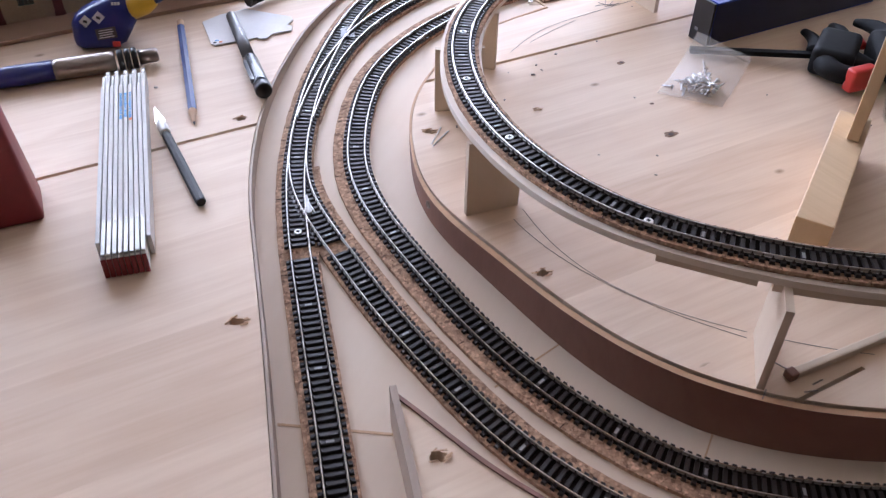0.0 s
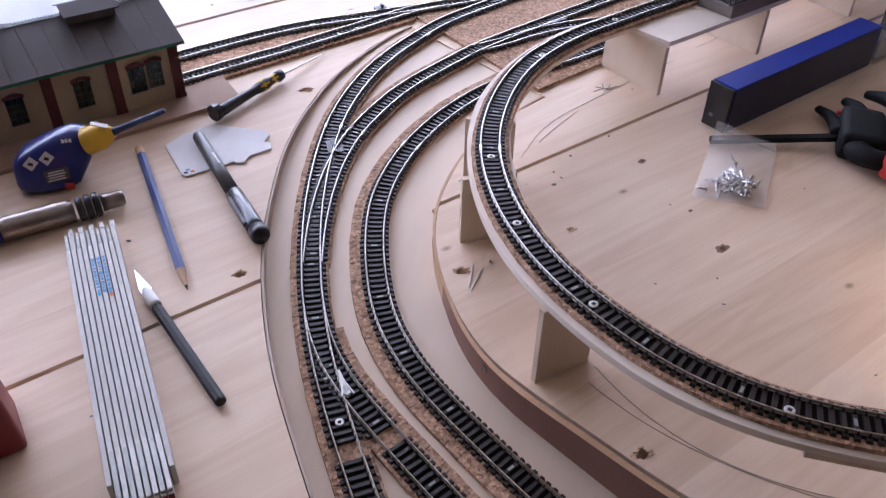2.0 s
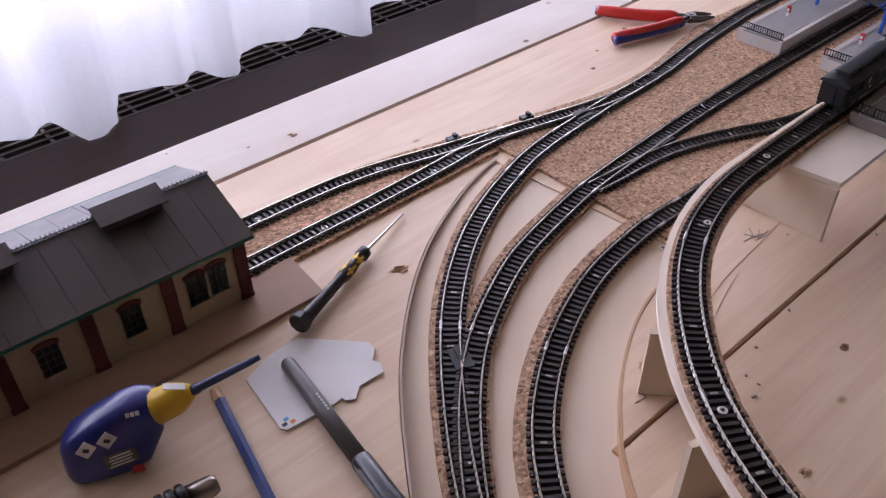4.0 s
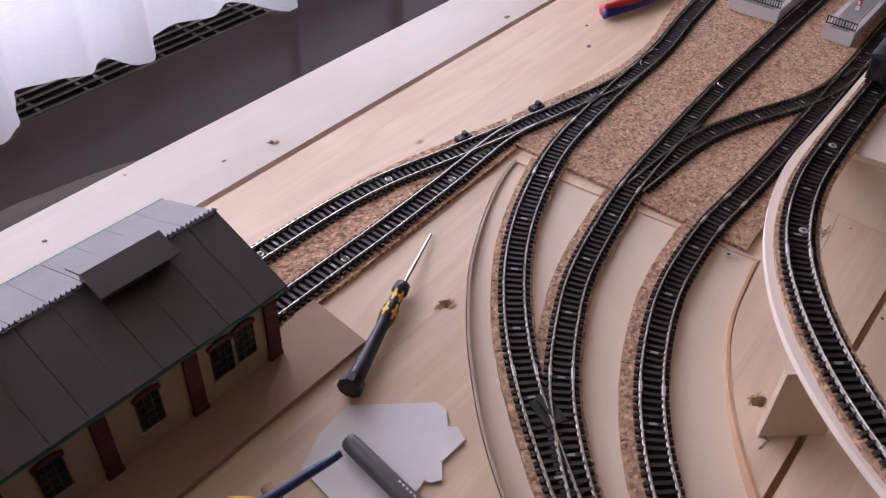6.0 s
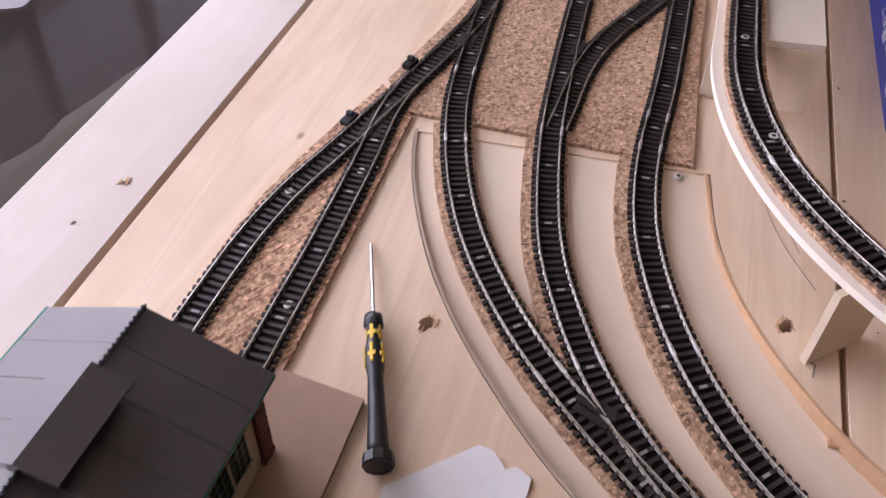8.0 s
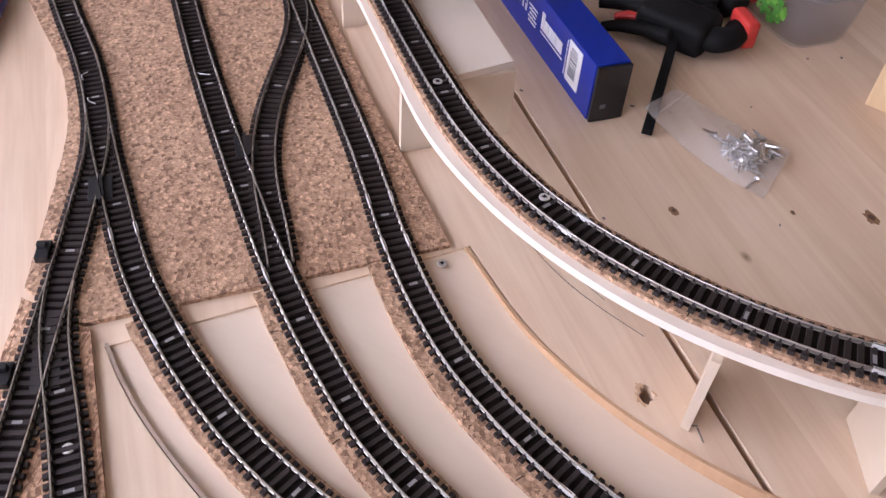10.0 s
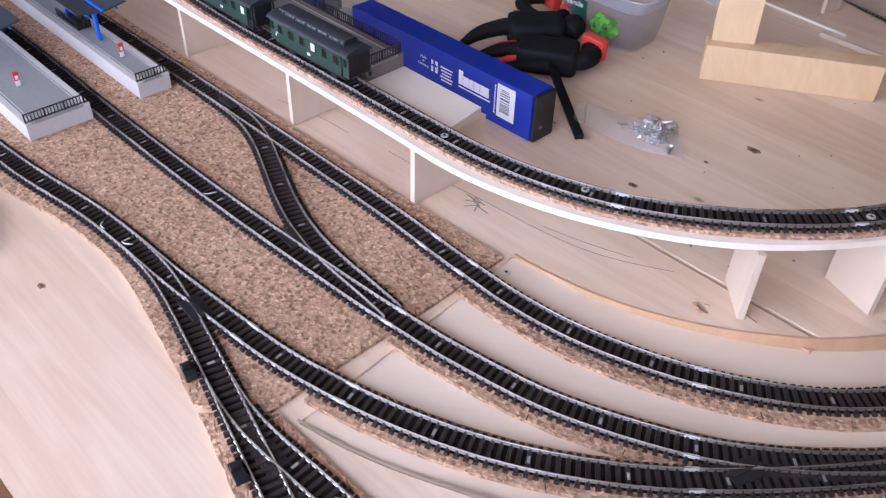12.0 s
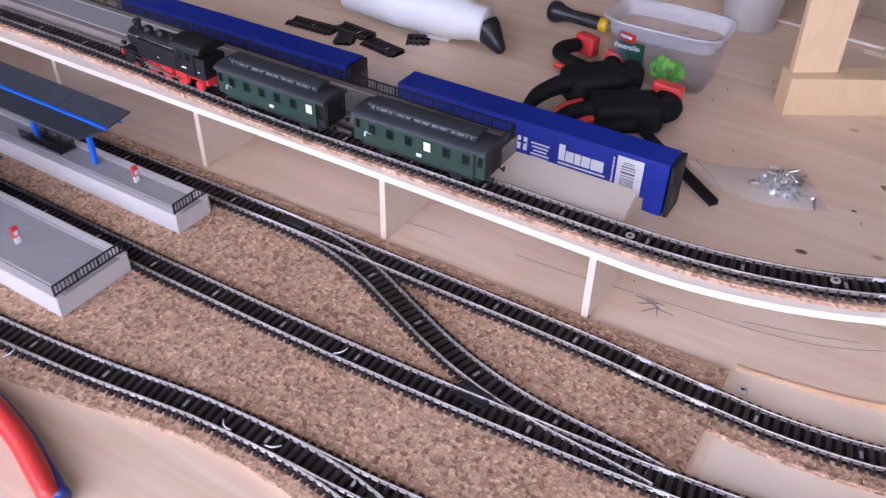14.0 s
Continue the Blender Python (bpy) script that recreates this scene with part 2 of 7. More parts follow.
def curve_through(cps, ds=0.004):
    """A smooth even-stepped line through control points (centripetal Catmull-Rom)."""
    P = [Vector(p).to_2d() for p in cps]
    P = [2 * P[0] - P[1]] + P + [2 * P[-1] - P[-2]]
    out = []
    for a, b, c, d in zip(P, P[1:], P[2:], P[3:]):
        t0 = 0.0
        t1 = t0 + (b - a).length ** 0.5
        t2 = t1 + (c - b).length ** 0.5
        t3 = t2 + (d - c).length ** 0.5
        k = max(2, int((c - b).length / 0.002))
        for i in range(k):
            t = t1 + (t2 - t1) * i / k
            A1 = (t1 - t) / (t1 - t0) * a + (t - t0) / (t1 - t0) * b
            A2 = (t2 - t) / (t2 - t1) * b + (t - t1) / (t2 - t1) * c
            A3 = (t3 - t) / (t3 - t2) * c + (t - t2) / (t3 - t2) * d
            B1 = (t2 - t) / (t2 - t0) * A1 + (t - t0) / (t2 - t0) * A2
            B2 = (t3 - t) / (t3 - t1) * A2 + (t - t1) / (t3 - t1) * A3
            out.append((t2 - t) / (t2 - t1) * B1 + (t - t1) / (t2 - t1) * B2)
    out.append(P[-2])
    for _ in range(2):                      # smooth out small waves
        w = 9
        sm = list(out)
        for i in range(1, len(out) - 1):
            k = min(w, i, len(out) - 1 - i)
            sm[i] = sum((out[j] for j in range(i - k, i + k + 1)), Vector((0, 0))) / (2 * k + 1)
        out = sm
    res, acc = [out[0]], 0.0
    for p, q in zip(out, out[1:]):
        seg = (q - p).length
        while seg > 1e-9 and acc + seg >= ds:
            f = (ds - acc) / seg
            p = p.lerp(q, f)
            res.append(p.copy())
            seg, acc = (q - p).length, 0.0
        acc += seg
    return res


def tangents(pts):
    k = len(pts)
    return [(pts[min(i + 1, k - 1)] - pts[max(i - 1, 0)]).normalized() for i in range(k)]


def sweep(bm, pts, zs, prof, offset=0.0, closed_ends=True):
    """A profile of (across, up), to the right and upwards, along a plan line at heights zs."""
    T = tangents(pts)
    rings = []
    for p, t, z in zip(pts, T, zs):
        nrm = Vector((t.y, -t.x))
        rings.append([bm.verts.new((p.x + nrm.x * (a + offset), p.y + nrm.y * (a + offset), z + b)) for a, b in prof])
    k = len(prof)
    for a, b in zip(rings, rings[1:]):
        for i in range(k):
            bm.faces.new((a[i], b[i], b[(i + 1) % k], a[(i + 1) % k]))
    if closed_ends:
        bm.faces.new(rings[0])
        bm.faces.new(rings[-1][::-1])
    bmesh.ops.recalc_face_normals(bm, faces=bm.faces)


UX, UY = math.cos(radians(AX)), math.sin(radians(AX))


def along(p, u, v=0.0):
    """A plan point u metres along the planks and v metres across them (towards the window) from p."""
    return (p[0] + UX * u - UY * v, p[1] + UY * u + UX * v)


def ramp_z(x, y):
    """Height of the plywood roadbed: level at the station, falling round the bend."""
    th = math.degrees(math.atan2(y - 0.75, x - 0.42)) % 360
    k = max(th - 126, 0)
    return -0.0015 - min(0.0385, 1.3e-4 * k + 1.35e-6 * k * k) if 100 < th < 330 else -0.0015


# ---- the room that closes the place ----
FLOOR_Z = -0.76
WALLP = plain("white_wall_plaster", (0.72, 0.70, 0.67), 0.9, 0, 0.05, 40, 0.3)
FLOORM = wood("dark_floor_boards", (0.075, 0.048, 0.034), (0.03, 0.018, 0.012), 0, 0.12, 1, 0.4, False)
# Side walls and ceiling are unseen; their tones are set to shape bounced light.
WALLD = plain("warm_fill_wall", (0.25, 0.175, 0.115), 0.9, 0, 0.06, 40, 0.3)
GRILLE = plain("grey_grille", (0.048, 0.041, 0.038), 0.6, 0, 0.2, 60, 0.2)
GRILLE.node_tree.nodes["Principled BSDF"].inputs["Specular IOR Level"].default_value = 0.08
CEIL = plain("warm_fill_ceiling", (0.68, 0.58, 0.45), 0.9, 0, 0.04, 30, 0.2)


ROOM = pose(0, 0, 0, 0, 0, AX)             # the window wall runs along the planks


def slab(name, size, at, material, label, category):
    bm = bmesh.new()
    add_box(bm, size, at)
    bmesh.ops.transform(bm, matrix=ROOM, verts=bm.verts)
    return tagged(part(name, bm, material), label, category, kind="structure")


U0, U1, V0, V1, ZC = -3.0, 3.8, -3.6, 1.84, 1.75
um, vm, du, dv = (U0 + U1) / 2, (V0 + V1) / 2, U1 - U0, V1 - V0
slab("floor", (du + 0.4, dv + 0.4, 0.1), (um, vm, FLOOR_Z - 0.05), FLOORM, "dark brown wooden floor of the room", "floor")
slab("ceiling", (du + 0.4, dv + 0.4, 0.1), (um, vm, ZC + 0.05), CEIL, "unseen ceiling toned cream to warm the bounced light", "ceiling")
hm, zm = ZC - FLOOR_Z, (ZC + FLOOR_Z) / 2
slab("wall_west", (0.15, dv, hm), (U0 - 0.075, vm, zm), WALLD, "unseen wall toned tan to keep bounced light low and warm", "wall")
slab("wall_east", (0.15, dv, hm), (U1 + 0.075, vm, zm), WALLD, "unseen wall toned tan to keep bounced light low and warm", "wall")
slab("wall_south", (du + 0.3, 0.15, hm), (um, V0 - 0.075, zm), WALLD, "unseen wall toned tan to keep bounced light low and warm", "wall")
WU0, WU1, WZ0, WZ1 = -0.75, 2.25, 0.10, 0.84
bm = bmesh.new()
yw = V1 + 0.1
add_box(bm, (WU0 - U0 + 0.15, 0.2, hm), ((U0 - 0.15 + WU0) / 2, yw, zm))
add_box(bm, (U1 + 0.15 - WU1, 0.2, hm), ((U1 + 0.15 + WU1) / 2, yw, zm))
add_box(bm, (WU1 - WU0, 0.2, WZ0 - FLOOR_Z), ((WU0 + WU1) / 2, yw, (WZ0 + FLOOR_Z) / 2))
add_box(bm, (WU1 - WU0, 0.2, ZC - WZ1), ((WU0 + WU1) / 2, yw, (WZ1 + ZC) / 2))
bmesh.ops.transform(bm, matrix=ROOM, verts=bm.verts)
tagged(part("wall_north", bm, WALLP), "white plaster wall with a wide window opening", "wall", kind="structure")
win = tagged(new("window_1"), "wide white framed window behind sheer curtains", "window", kind="structure")
for k in range(4):
    x = WU0 + (WU1 - WU0) * k / 3
    bm = bmesh.new()
    add_box(bm, (0.06, 0.06, WZ1 - WZ0), (x + (0.03 if k == 0 else -0.03 if k == 3 else 0), yw + 0.03, (WZ0 + WZ1) / 2), 0.004)
    bmesh.ops.transform(bm, matrix=ROOM, verts=bm.verts)
    part("window_frame", bm, WALLP, win)
for z in (WZ0 + 0.03, WZ1 - 0.03):
    bm = bmesh.new()
    add_box(bm, (WU1 - WU0 - 0.12, 0.06, 0.06), ((WU0 + WU1) / 2, yw + 0.03, z), 0.004)
    bmesh.ops.transform(bm, matrix=ROOM, verts=bm.verts)
    part("window_frame", bm, WALLP, win)

# sheer curtain with deep folds and a scalloped hem
m, n, l, b0 = mat_new("sheer_curtain")
n.remove(b0)
tr, df, tl, ad, mx = n.new("ShaderNodeBsdfTransparent"), n.new("ShaderNodeBsdfDiffuse"), n.new("ShaderNodeBsdfTranslucent"), n.new("ShaderNodeMixShader"), n.new("ShaderNodeMixShader")
weave = ramp(n, l, noise_tex(n, l, coords(n, l, (40, 40, 400)), 3.0, 3), [(0.3, (0.80, 0.81, 0.85)), (0.7, (0.90, 0.90, 0.92))])
l.new(weave, df.inputs[0])
l.new(weave, tl.inputs[0])
ad.inputs[0].default_value = 0.5
l.new(df.outputs[0], ad.inputs[1])
l.new(tl.outputs[0], ad.inputs[2])
mx.inputs[0].default_value = 0.80
l.new(tr.outputs[0], mx.inputs[1])
l.new(ad.outputs[0], mx.inputs[2])
l.new(mx.outputs[0], n["Material Output"].inputs[0])
SHEER = m
SILL_Z = -0.19
bm = bmesh.new()
cols = []
nu = 700
HEM = [(0.520, 1.493), (0.555, 1.489), (0.585, 1.508), (0.605, 1.550), (0.622, 1.582), (0.667, 1.569), (0.711, 1.549), (0.736, 1.570), (0.748, 1.574), (0.754, 1.545), (0.762, 1.526), (0.785, 1.519), (0.796, 1.530), (0.812, 1.560), (0.828, 1.577), (0.865, 1.584), (0.922, 1.563), (0.965, 1.583), (0.986, 1.560), (0.994, 1.520), (1.010, 1.498), (1.030, 1.499), (1.041, 1.520), (1.057, 1.560), (1.073, 1.577)]


def hem_v(u):
    """How far towards the room the hem hangs: deep folds at uneven steps along the window."""
    while u > 1.065:
        u -= 0.245
    while u < 0.53:
        u += 0.230
    for (a, p), (b, q) in zip(HEM, HEM[1:]):
        if a <= u <= b:
            f = (u - a) / (b - a)
            return p + (q - p) * f * f * (3 - 2 * f)
    return HEM[0][1]


for i in range(nu + 1):
    u = -0.95 + 3.4 * i / nu
    v0 = sum(hem_v(u + d * 0.0022) for d in range(-2, 3)) / 5
    hem = SILL_Z + 0.003 + 0.05 * max(0.0, v0 - 1.50) * 0.6
    col = []
    for j in range(9):
        f = j / 8
        mid = 1.575 + 0.012 * math.sin(u * 27)
        col.append(bm.verts.new((u, v0 + (mid - v0) * 0.55 * f ** 0.7, hem + (1.52 - hem) * f)))
    cols.append(col)
for a, b in zip(cols, cols[1:]):
    for j in range(8):
        bm.faces.new((a[j], b[j], b[j + 1], a[j + 1]))
bmesh.ops.transform(bm, matrix=ROOM, verts=bm.verts)
cur = tagged(new("curtain"), "white sheer curtain in deep folds hanging before the window", "curtain")
part("fabric", bm, SHEER, cur, "", True)
bm = bmesh.new()
add_cyl(bm, 0.012, 0.012, (-1.0, 1.60, 1.53), (2.5, 1.60, 1.53), 16)
bmesh.ops.transform(bm, matrix=ROOM, verts=bm.verts)
part("rod", bm, WALLP, cur)

# polished dark bench below the window, with a slotted grille under the curtain
BENCHM = wood("polished_dark_wood", (0.036, 0.026, 0.023), (0.022, 0.016, 0.014), AX, 0.0, 0.8, 0.12, False)
BENCHM.node_tree.nodes["Principled BSDF"].inputs["Specular IOR Level"].default_value = 0.025
conv = tagged(new("window_bench"), "polished dark brown wooden bench with a grille below the window", "bench")


def bench_part(name, size, at, material, label="", bevel=0.0):
    bm = bmesh.new()
    add_box(bm, size, at, bevel)
    bmesh.ops.transform(bm, matrix=ROOM, verts=bm.verts)
    return part(name, bm, material, conv, label)


bench_part("front_top", (3.4, 0.465, 0.03), (0.75, 1.2875, SILL_Z - 0.015), BENCHM)
bench_part("back_top", (3.4, 0.215, 0.03), (0.75, 1.7325, SILL_Z - 0.015), BENCHM)
bench_part("casing", (3.4, 0.70, -0.05 + SILL_Z - FLOOR_Z - 0.03), (0.75, 1.45, (FLOOR_Z + SILL_Z - 0.08) / 2), FLOORM)
bench_part("grille_bed", (3.4, 0.104, 0.004), (0.75, 1.5725, SILL_Z - 0.0075), BENCHM)
for j in range(6):
    bench_part("grille_slat", (3.4, 0.0048, 0.006), (0.75, 1.5240 + j * 0.0175, SILL_Z - 0.0032), GRILLE, "grey brown grille slat")
for j in range(36):
    for d in (0.0, 0.026):
        bench_part("grille_bar", (0.0052, 0.100, 0.005), (-0.90 + j * 0.0935 + d, 1.5695, SILL_Z - 0.0042), GRILLE, "grey brown grille bar")

# dull cloth lying on the bench along the table
CLOTH = plain("dull_beige_cloth", (0.062, 0.050, 0.036), 0.95, 0, 0.2, 90, 0.5)
bm = bmesh.new()
top = []
for i in range(61):
    u = 0.25 + 1.3 * i / 60
    edge = 1.349 - 0.19 * (u - 0.68) + 0.006 * noise.noise((u * 14, 0, 2)) + 0.004 * noise.noise((u * 40, 0, 6))
    top.append([(u, 1.06 + (edge - 1.06) * j / 10, SILL_Z + 0.006 * (1 - (j / 10) ** 8) + 0.002 * noise.noise((u * 12, j * 0.4, 1))) for j in range(11)])
V = [[bm.verts.new(c) for c in r] for r in top]
for a, b in zip(V, V[1:]):
    for j in range(10):
        bm.faces.new((a[j], b[j], b[j + 1], a[j + 1]))
bmesh.ops.recalc_face_normals(bm, faces=bm.faces)
bmesh.ops.solidify(bm, geom=bm.faces[:], thickness=0.002)
bmesh.ops.transform(bm, matrix=ROOM, verts=bm.verts)
tagged(part("cloth", bm, CLOTH, None, "", True), "dull beige cloth lying on the dark bench", "cloth")

# table under the baseboard
table = tagged(new("table"), "plain wooden trestle table carrying the baseboard", "table")
for u, v in ((-0.25, 0.1), (1.35, 0.1), (-0.25, 0.98), (1.35, 0.98)):
    bm = bmesh.new()
    add_box(bm, (0.06, 0.06, -0.066 - FLOOR_Z), (u, v, (FLOOR_Z - 0.066) / 2), 0.003)
    bmesh.ops.transform(bm, matrix=ROOM, verts=bm.verts)
    part("leg", bm, PINE_EDGE, table)
for u in (-0.25, 1.35):
    bm = bmesh.new()
    add_box(bm, (0.05, 1.0, 0.045), (u, 0.54, -0.0435), 0.003)
    bmesh.ops.transform(bm, matrix=ROOM, verts=bm.verts)
    part("rail", bm, PINE_EDGE, table)

# ---- the baseboard: glued pine planks with a bent slot sawn out for the ramp ----
OUTER = [(0.140, 0.19), (0.118, 0.28), (0.096, 0.378), (0.0675, 0.498), (0.0515, 0.560), (0.0335, 0.635), (0.0245, 0.71), (0.0235, 0.77), (0.0275, 0.820), (0.0355, 0.880), (0.0465, 0.922), (0.0575, 0.955), (0.0805, 1.007), (0.1165, 1.0615), (0.146, 1.097), (0.170, 1.118)]
INNER = [(0.276, 0.950), (0.252, 0.932), (0.231, 0.916), (0.210, 0.895), (0.187, 0.862), (0.168, 0.825), (0.154, 0.785), (0.148, 0.742), (0.150, 0.700), (0.158, 0.657), (0.173, 0.622), (0.196, 0.592), (0.222, 0.560), (0.253, 0.523), (0.284, 0.493), (0.316, 0.471), (0.357, 0.454), (0.405, 0.445), (0.470, 0.445), (0.56, 0.458), (0.70, 0.49), (0.85, 0.54)]
outer_line, inner_line = curve_through(OUTER, 0.008), curve_through(INNER, 0.008)


def ragged(x, y, r, seed):
    rnd = random.Random(seed)
    return [(x + r * k * math.cos(a), y + 0.72 * r * k * math.sin(a)) for a, k in ((2 * math.pi * i / 16, rnd.uniform(0.65, 1.2)) for i in range(16))]


HOLES = [(0.163, 0.714, 0.0046), (0.010, 0.726, 0.0042), (0.251, 0.752, 0.0024), (0.241, 0.549, 0.0050), (0.054, 0.498, 0.0055), (0.055, 0.984, 0.0056), (0.197, 0.850, 0.0056), (-0.006, 1.197, 0.0030)]


def plank_from(pts, v0, v1, z0, z1, gap=0.0, holes=(), gap_top=None):
    bm = bmesh.new()
    loops = [[bm.verts.new((x, y, z1)) for x, y in lp] for lp in (pts, *(ragged(*hh, i) for i, hh in enumerate(holes)))]
    vs = [v for lp in loops for v in lp]
    for tri in geometry.tessellate_polygon([[v.co for v in lp] for lp in loops]):
        bm.faces.new([vs[i] for i in tri])
    bmesh.ops.recalc_face_normals(bm, faces=bm.faces)
    nrm = Vector((-UY, UX, 0))
    for v, sign in ((v0 + gap, -1), (v1 - (gap if gap_top is None else gap_top), 1)):
        bmesh.ops.bisect_plane(bm, geom=bm.verts[:] + bm.edges[:] + bm.faces[:], plane_co=nrm * v, plane_no=nrm * sign, clear_outer=True)
    if not bm.faces:
        bm.free()
        return None
    for f in bm.faces:
        if f.normal.z < 0:
            f.normal_flip()
    r = bmesh.ops.extrude_face_region(bm, geom=bm.faces[:])
    for v in r["geom"]:
        if isinstance(v, bmesh.types.BMVert):
            v.co.z = z0
    bmesh.ops.recalc_face_normals(bm, faces=bm.faces)
    return bm


board = tagged(new("ground"), "pale pine baseboard of glued planks on a table, with a bent slot sawn out", "baseboard", kind="structure")
outline = [(p.x, p.y) for p in outer_line] + [(p.x, p.y) for p in inner_line] + [(1.55, 0.62), (1.55, 1.9), (-0.75, 1.9), (-0.75, 0.05), (0.10, 0.05)]
JOINTS = [-0.4, 0.205, 0.6135, 1.0235, 1.1035]
for a, b in zip(JOINTS, JOINTS[1:]):
    bmp = plank_from(outline, a, b, -0.018, 0.0, 0.0013 if b in (0.205, 0.6135) else 0.0020 if b < 1.1 else 0.0032, HOLES, 0.0028 if b == 1.0235 else 0.0020 if b == 0.6135 else 0.0013)
    if bmp:
        part("plank", bmp, PINE_PALE if b > 1.1 else PINE, board)
isl = curve_through([(0.1505, 0.446), (0.172, 0.4275), (0.199, 0.4025), (0.229, 0.381), (0.28, 0.352), (0.36, 0.335), (0.5, 0.335)], 0.008)
part("plank", plank_from([(p.x, p.y) for p in isl] + [(0.5, 0.12), (0.20, 0.12), (0.166, 0.381)], -3, 3, -0.018, 0.0, 0, [(0.177, 0.405, 0.0052)]), PINE, board)
# splinters round the drilled holes
rnd = random.Random(4)
bm = bmesh.new()
for x, y, r in HOLES + [(0.177, 0.405, 0.0052)]:
    for k in range(7):
        a = rnd.uniform(0, 2 * math.pi)
        add_box(bm, (rnd.uniform(0.0025, 0.006), rnd.uniform(0.0005, 0.0011), 0.0005), (x + 1.0 * r * math.cos(a), y + 0.75 * r * math.sin(a), 0.0006), rot=pose(0, 0, 0, 0, rnd.uniform(-14, 14), AX + rnd.uniform(-25, 25)))
tagged(part("splinters", bm, PINE_EDGE), "torn wood splinters round the drilled holes", "splinters", kind="stuff")

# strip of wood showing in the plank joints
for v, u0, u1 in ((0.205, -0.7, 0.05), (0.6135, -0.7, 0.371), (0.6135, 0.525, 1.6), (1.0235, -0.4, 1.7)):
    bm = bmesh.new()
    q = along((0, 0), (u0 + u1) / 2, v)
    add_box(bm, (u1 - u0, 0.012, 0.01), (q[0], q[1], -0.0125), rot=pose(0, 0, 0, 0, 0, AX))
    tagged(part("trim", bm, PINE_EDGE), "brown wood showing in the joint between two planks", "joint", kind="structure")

# glued joint, closed inside the bend
bm = bmesh.new()
q = along((0, 0), 1.125, 0.205)
add_box(bm, (1.05, 0.0026, 0.018), (q[0], q[1], -0.009), rot=pose(0, 0, 0, 0, 0, AX))
tagged(part("trim", bm, PINE), "glued pine joint inside the bend", "joint", kind="structure")

# bent strips that line the slot
sm_in = curve_through(INNER, 0.006)
bm = bmesh.new()
zs = [ramp_z(p.x, p.y) for p in sm_in]
T = tangents(sm_in)
rings = []
for p, t, z in zip(sm_in, T, zs):
    nrm = Vector((-t.y, t.x))
    if nrm.dot(p - Vector((0.42, 0.75))) < 0:
        nrm = -nrm
    run = len(rings) * 0.006
    low = min(1.0, max(0.0, (run - 0.30) / 0.10))     # the strip grows thicker and stands off the board down the ramp
    g = 0.0003 + 0.0016 * max(0.0, 1 - run / 0.10) + 0.0013 * low
    a, b2 = p + nrm * g, p + nrm * (g + 0.0019 + 0.0026 * low)
    top = 0.0002 - 0.0016 * low + 0.0005 * noise.noise((p.x * 30, p.y * 30, 0))
    rings.append([bm.verts.new((c.x, c.y, h)) for c, h in ((a, z - 0.004), (b2, z - 0.004), (b2, top), (a, top))])
for a, b in zip(rings, rings[1:]):
    for i in range(4):
        bm.faces.new((a[i], b[i], b[(i + 1) % 4], a[(i + 1) % 4]))
bm.faces.new(rings[0])
bm.faces.new(rings[-1][::-1])
bmesh.ops.recalc_face_normals(bm, faces=bm.faces)
# Reddish brown paints the shaded face; tops and the lit stretch stay pale.
for f in bm.faces:
    c = f.calc_center_median()
    f.material_index = 1 if f.normal.z > 0.7 or (c.y > 0.70 and c.x < 0.30) else 0
tagged(part("edge_strip", bm, [STRIP, PINE_EDGE]), "bent wooden strip lining the slot, its shade painted reddish brown", "edge strip", kind="structure")
sm_out = curve_through(OUTER, 0.006)
bm = bmesh.new()
zs = [min(-0.002, ramp_z(p.x, p.y)) for p in sm_out]
T = tangents(sm_out)
rings = []
for p, t, z in zip(sm_out, T, zs):
    nrm = Vector((t.y, -t.x))
    a, b2 = p + nrm * 0.0006, p + nrm * 0.0024
    top = 0.0001 + 0.0009 * noise.noise((p.x * 25, p.y * 25, 3))
    rings.append([bm.verts.new((c.x, c.y, h)) for c, h in ((a, z - 0.004), (b2, z - 0.004), (b2, top), (a, top))])
for a, b in zip(rings, rings[1:]):
    for i in range(4):
        bm.faces.new((a[i], b[i], b[(i + 1) % 4], a[(i + 1) % 4]))
bm.faces.new(rings[0])
bm.faces.new(rings[-1][::-1])
bmesh.ops.recalc_face_normals(bm, faces=bm.faces)
tagged(part("edge_strip", bm, STRIP_PALE), "thin pale bent wooden strip along the outer slot edge", "edge strip", kind="structure")
for line in ([(0.1505, 0.449), (0.155, 0.430), (0.161, 0.407), (0.167, 0.381), (0.178, 0.33), (0.20, 0.25)],):
    pts = curve_through(line, 0.006)
    bm = bmesh.new()
    sweep(bm, pts, [0.0] * len(pts), [(-0.0022, -0.05), (0.0018, -0.05), (0.0018, 0.003), (-0.0022, 0.003)])
    tagged(part("edge_strip", bm, STRIP_PALE), "thin upright wooden strip between the diverging tracks", "edge strip", kind="structure")
pts = isl
bm = bmesh.new()
sweep(bm, pts, [0.0] * len(pts), [(-0.0012, -0.05), (0.0012, -0.05), (0.0012, 0.0015), (-0.0012, 0.0015)])
tagged(part("edge_strip", bm, STRIP), "thin dark wooden strip along the wedge of board", "edge strip", kind="structure")

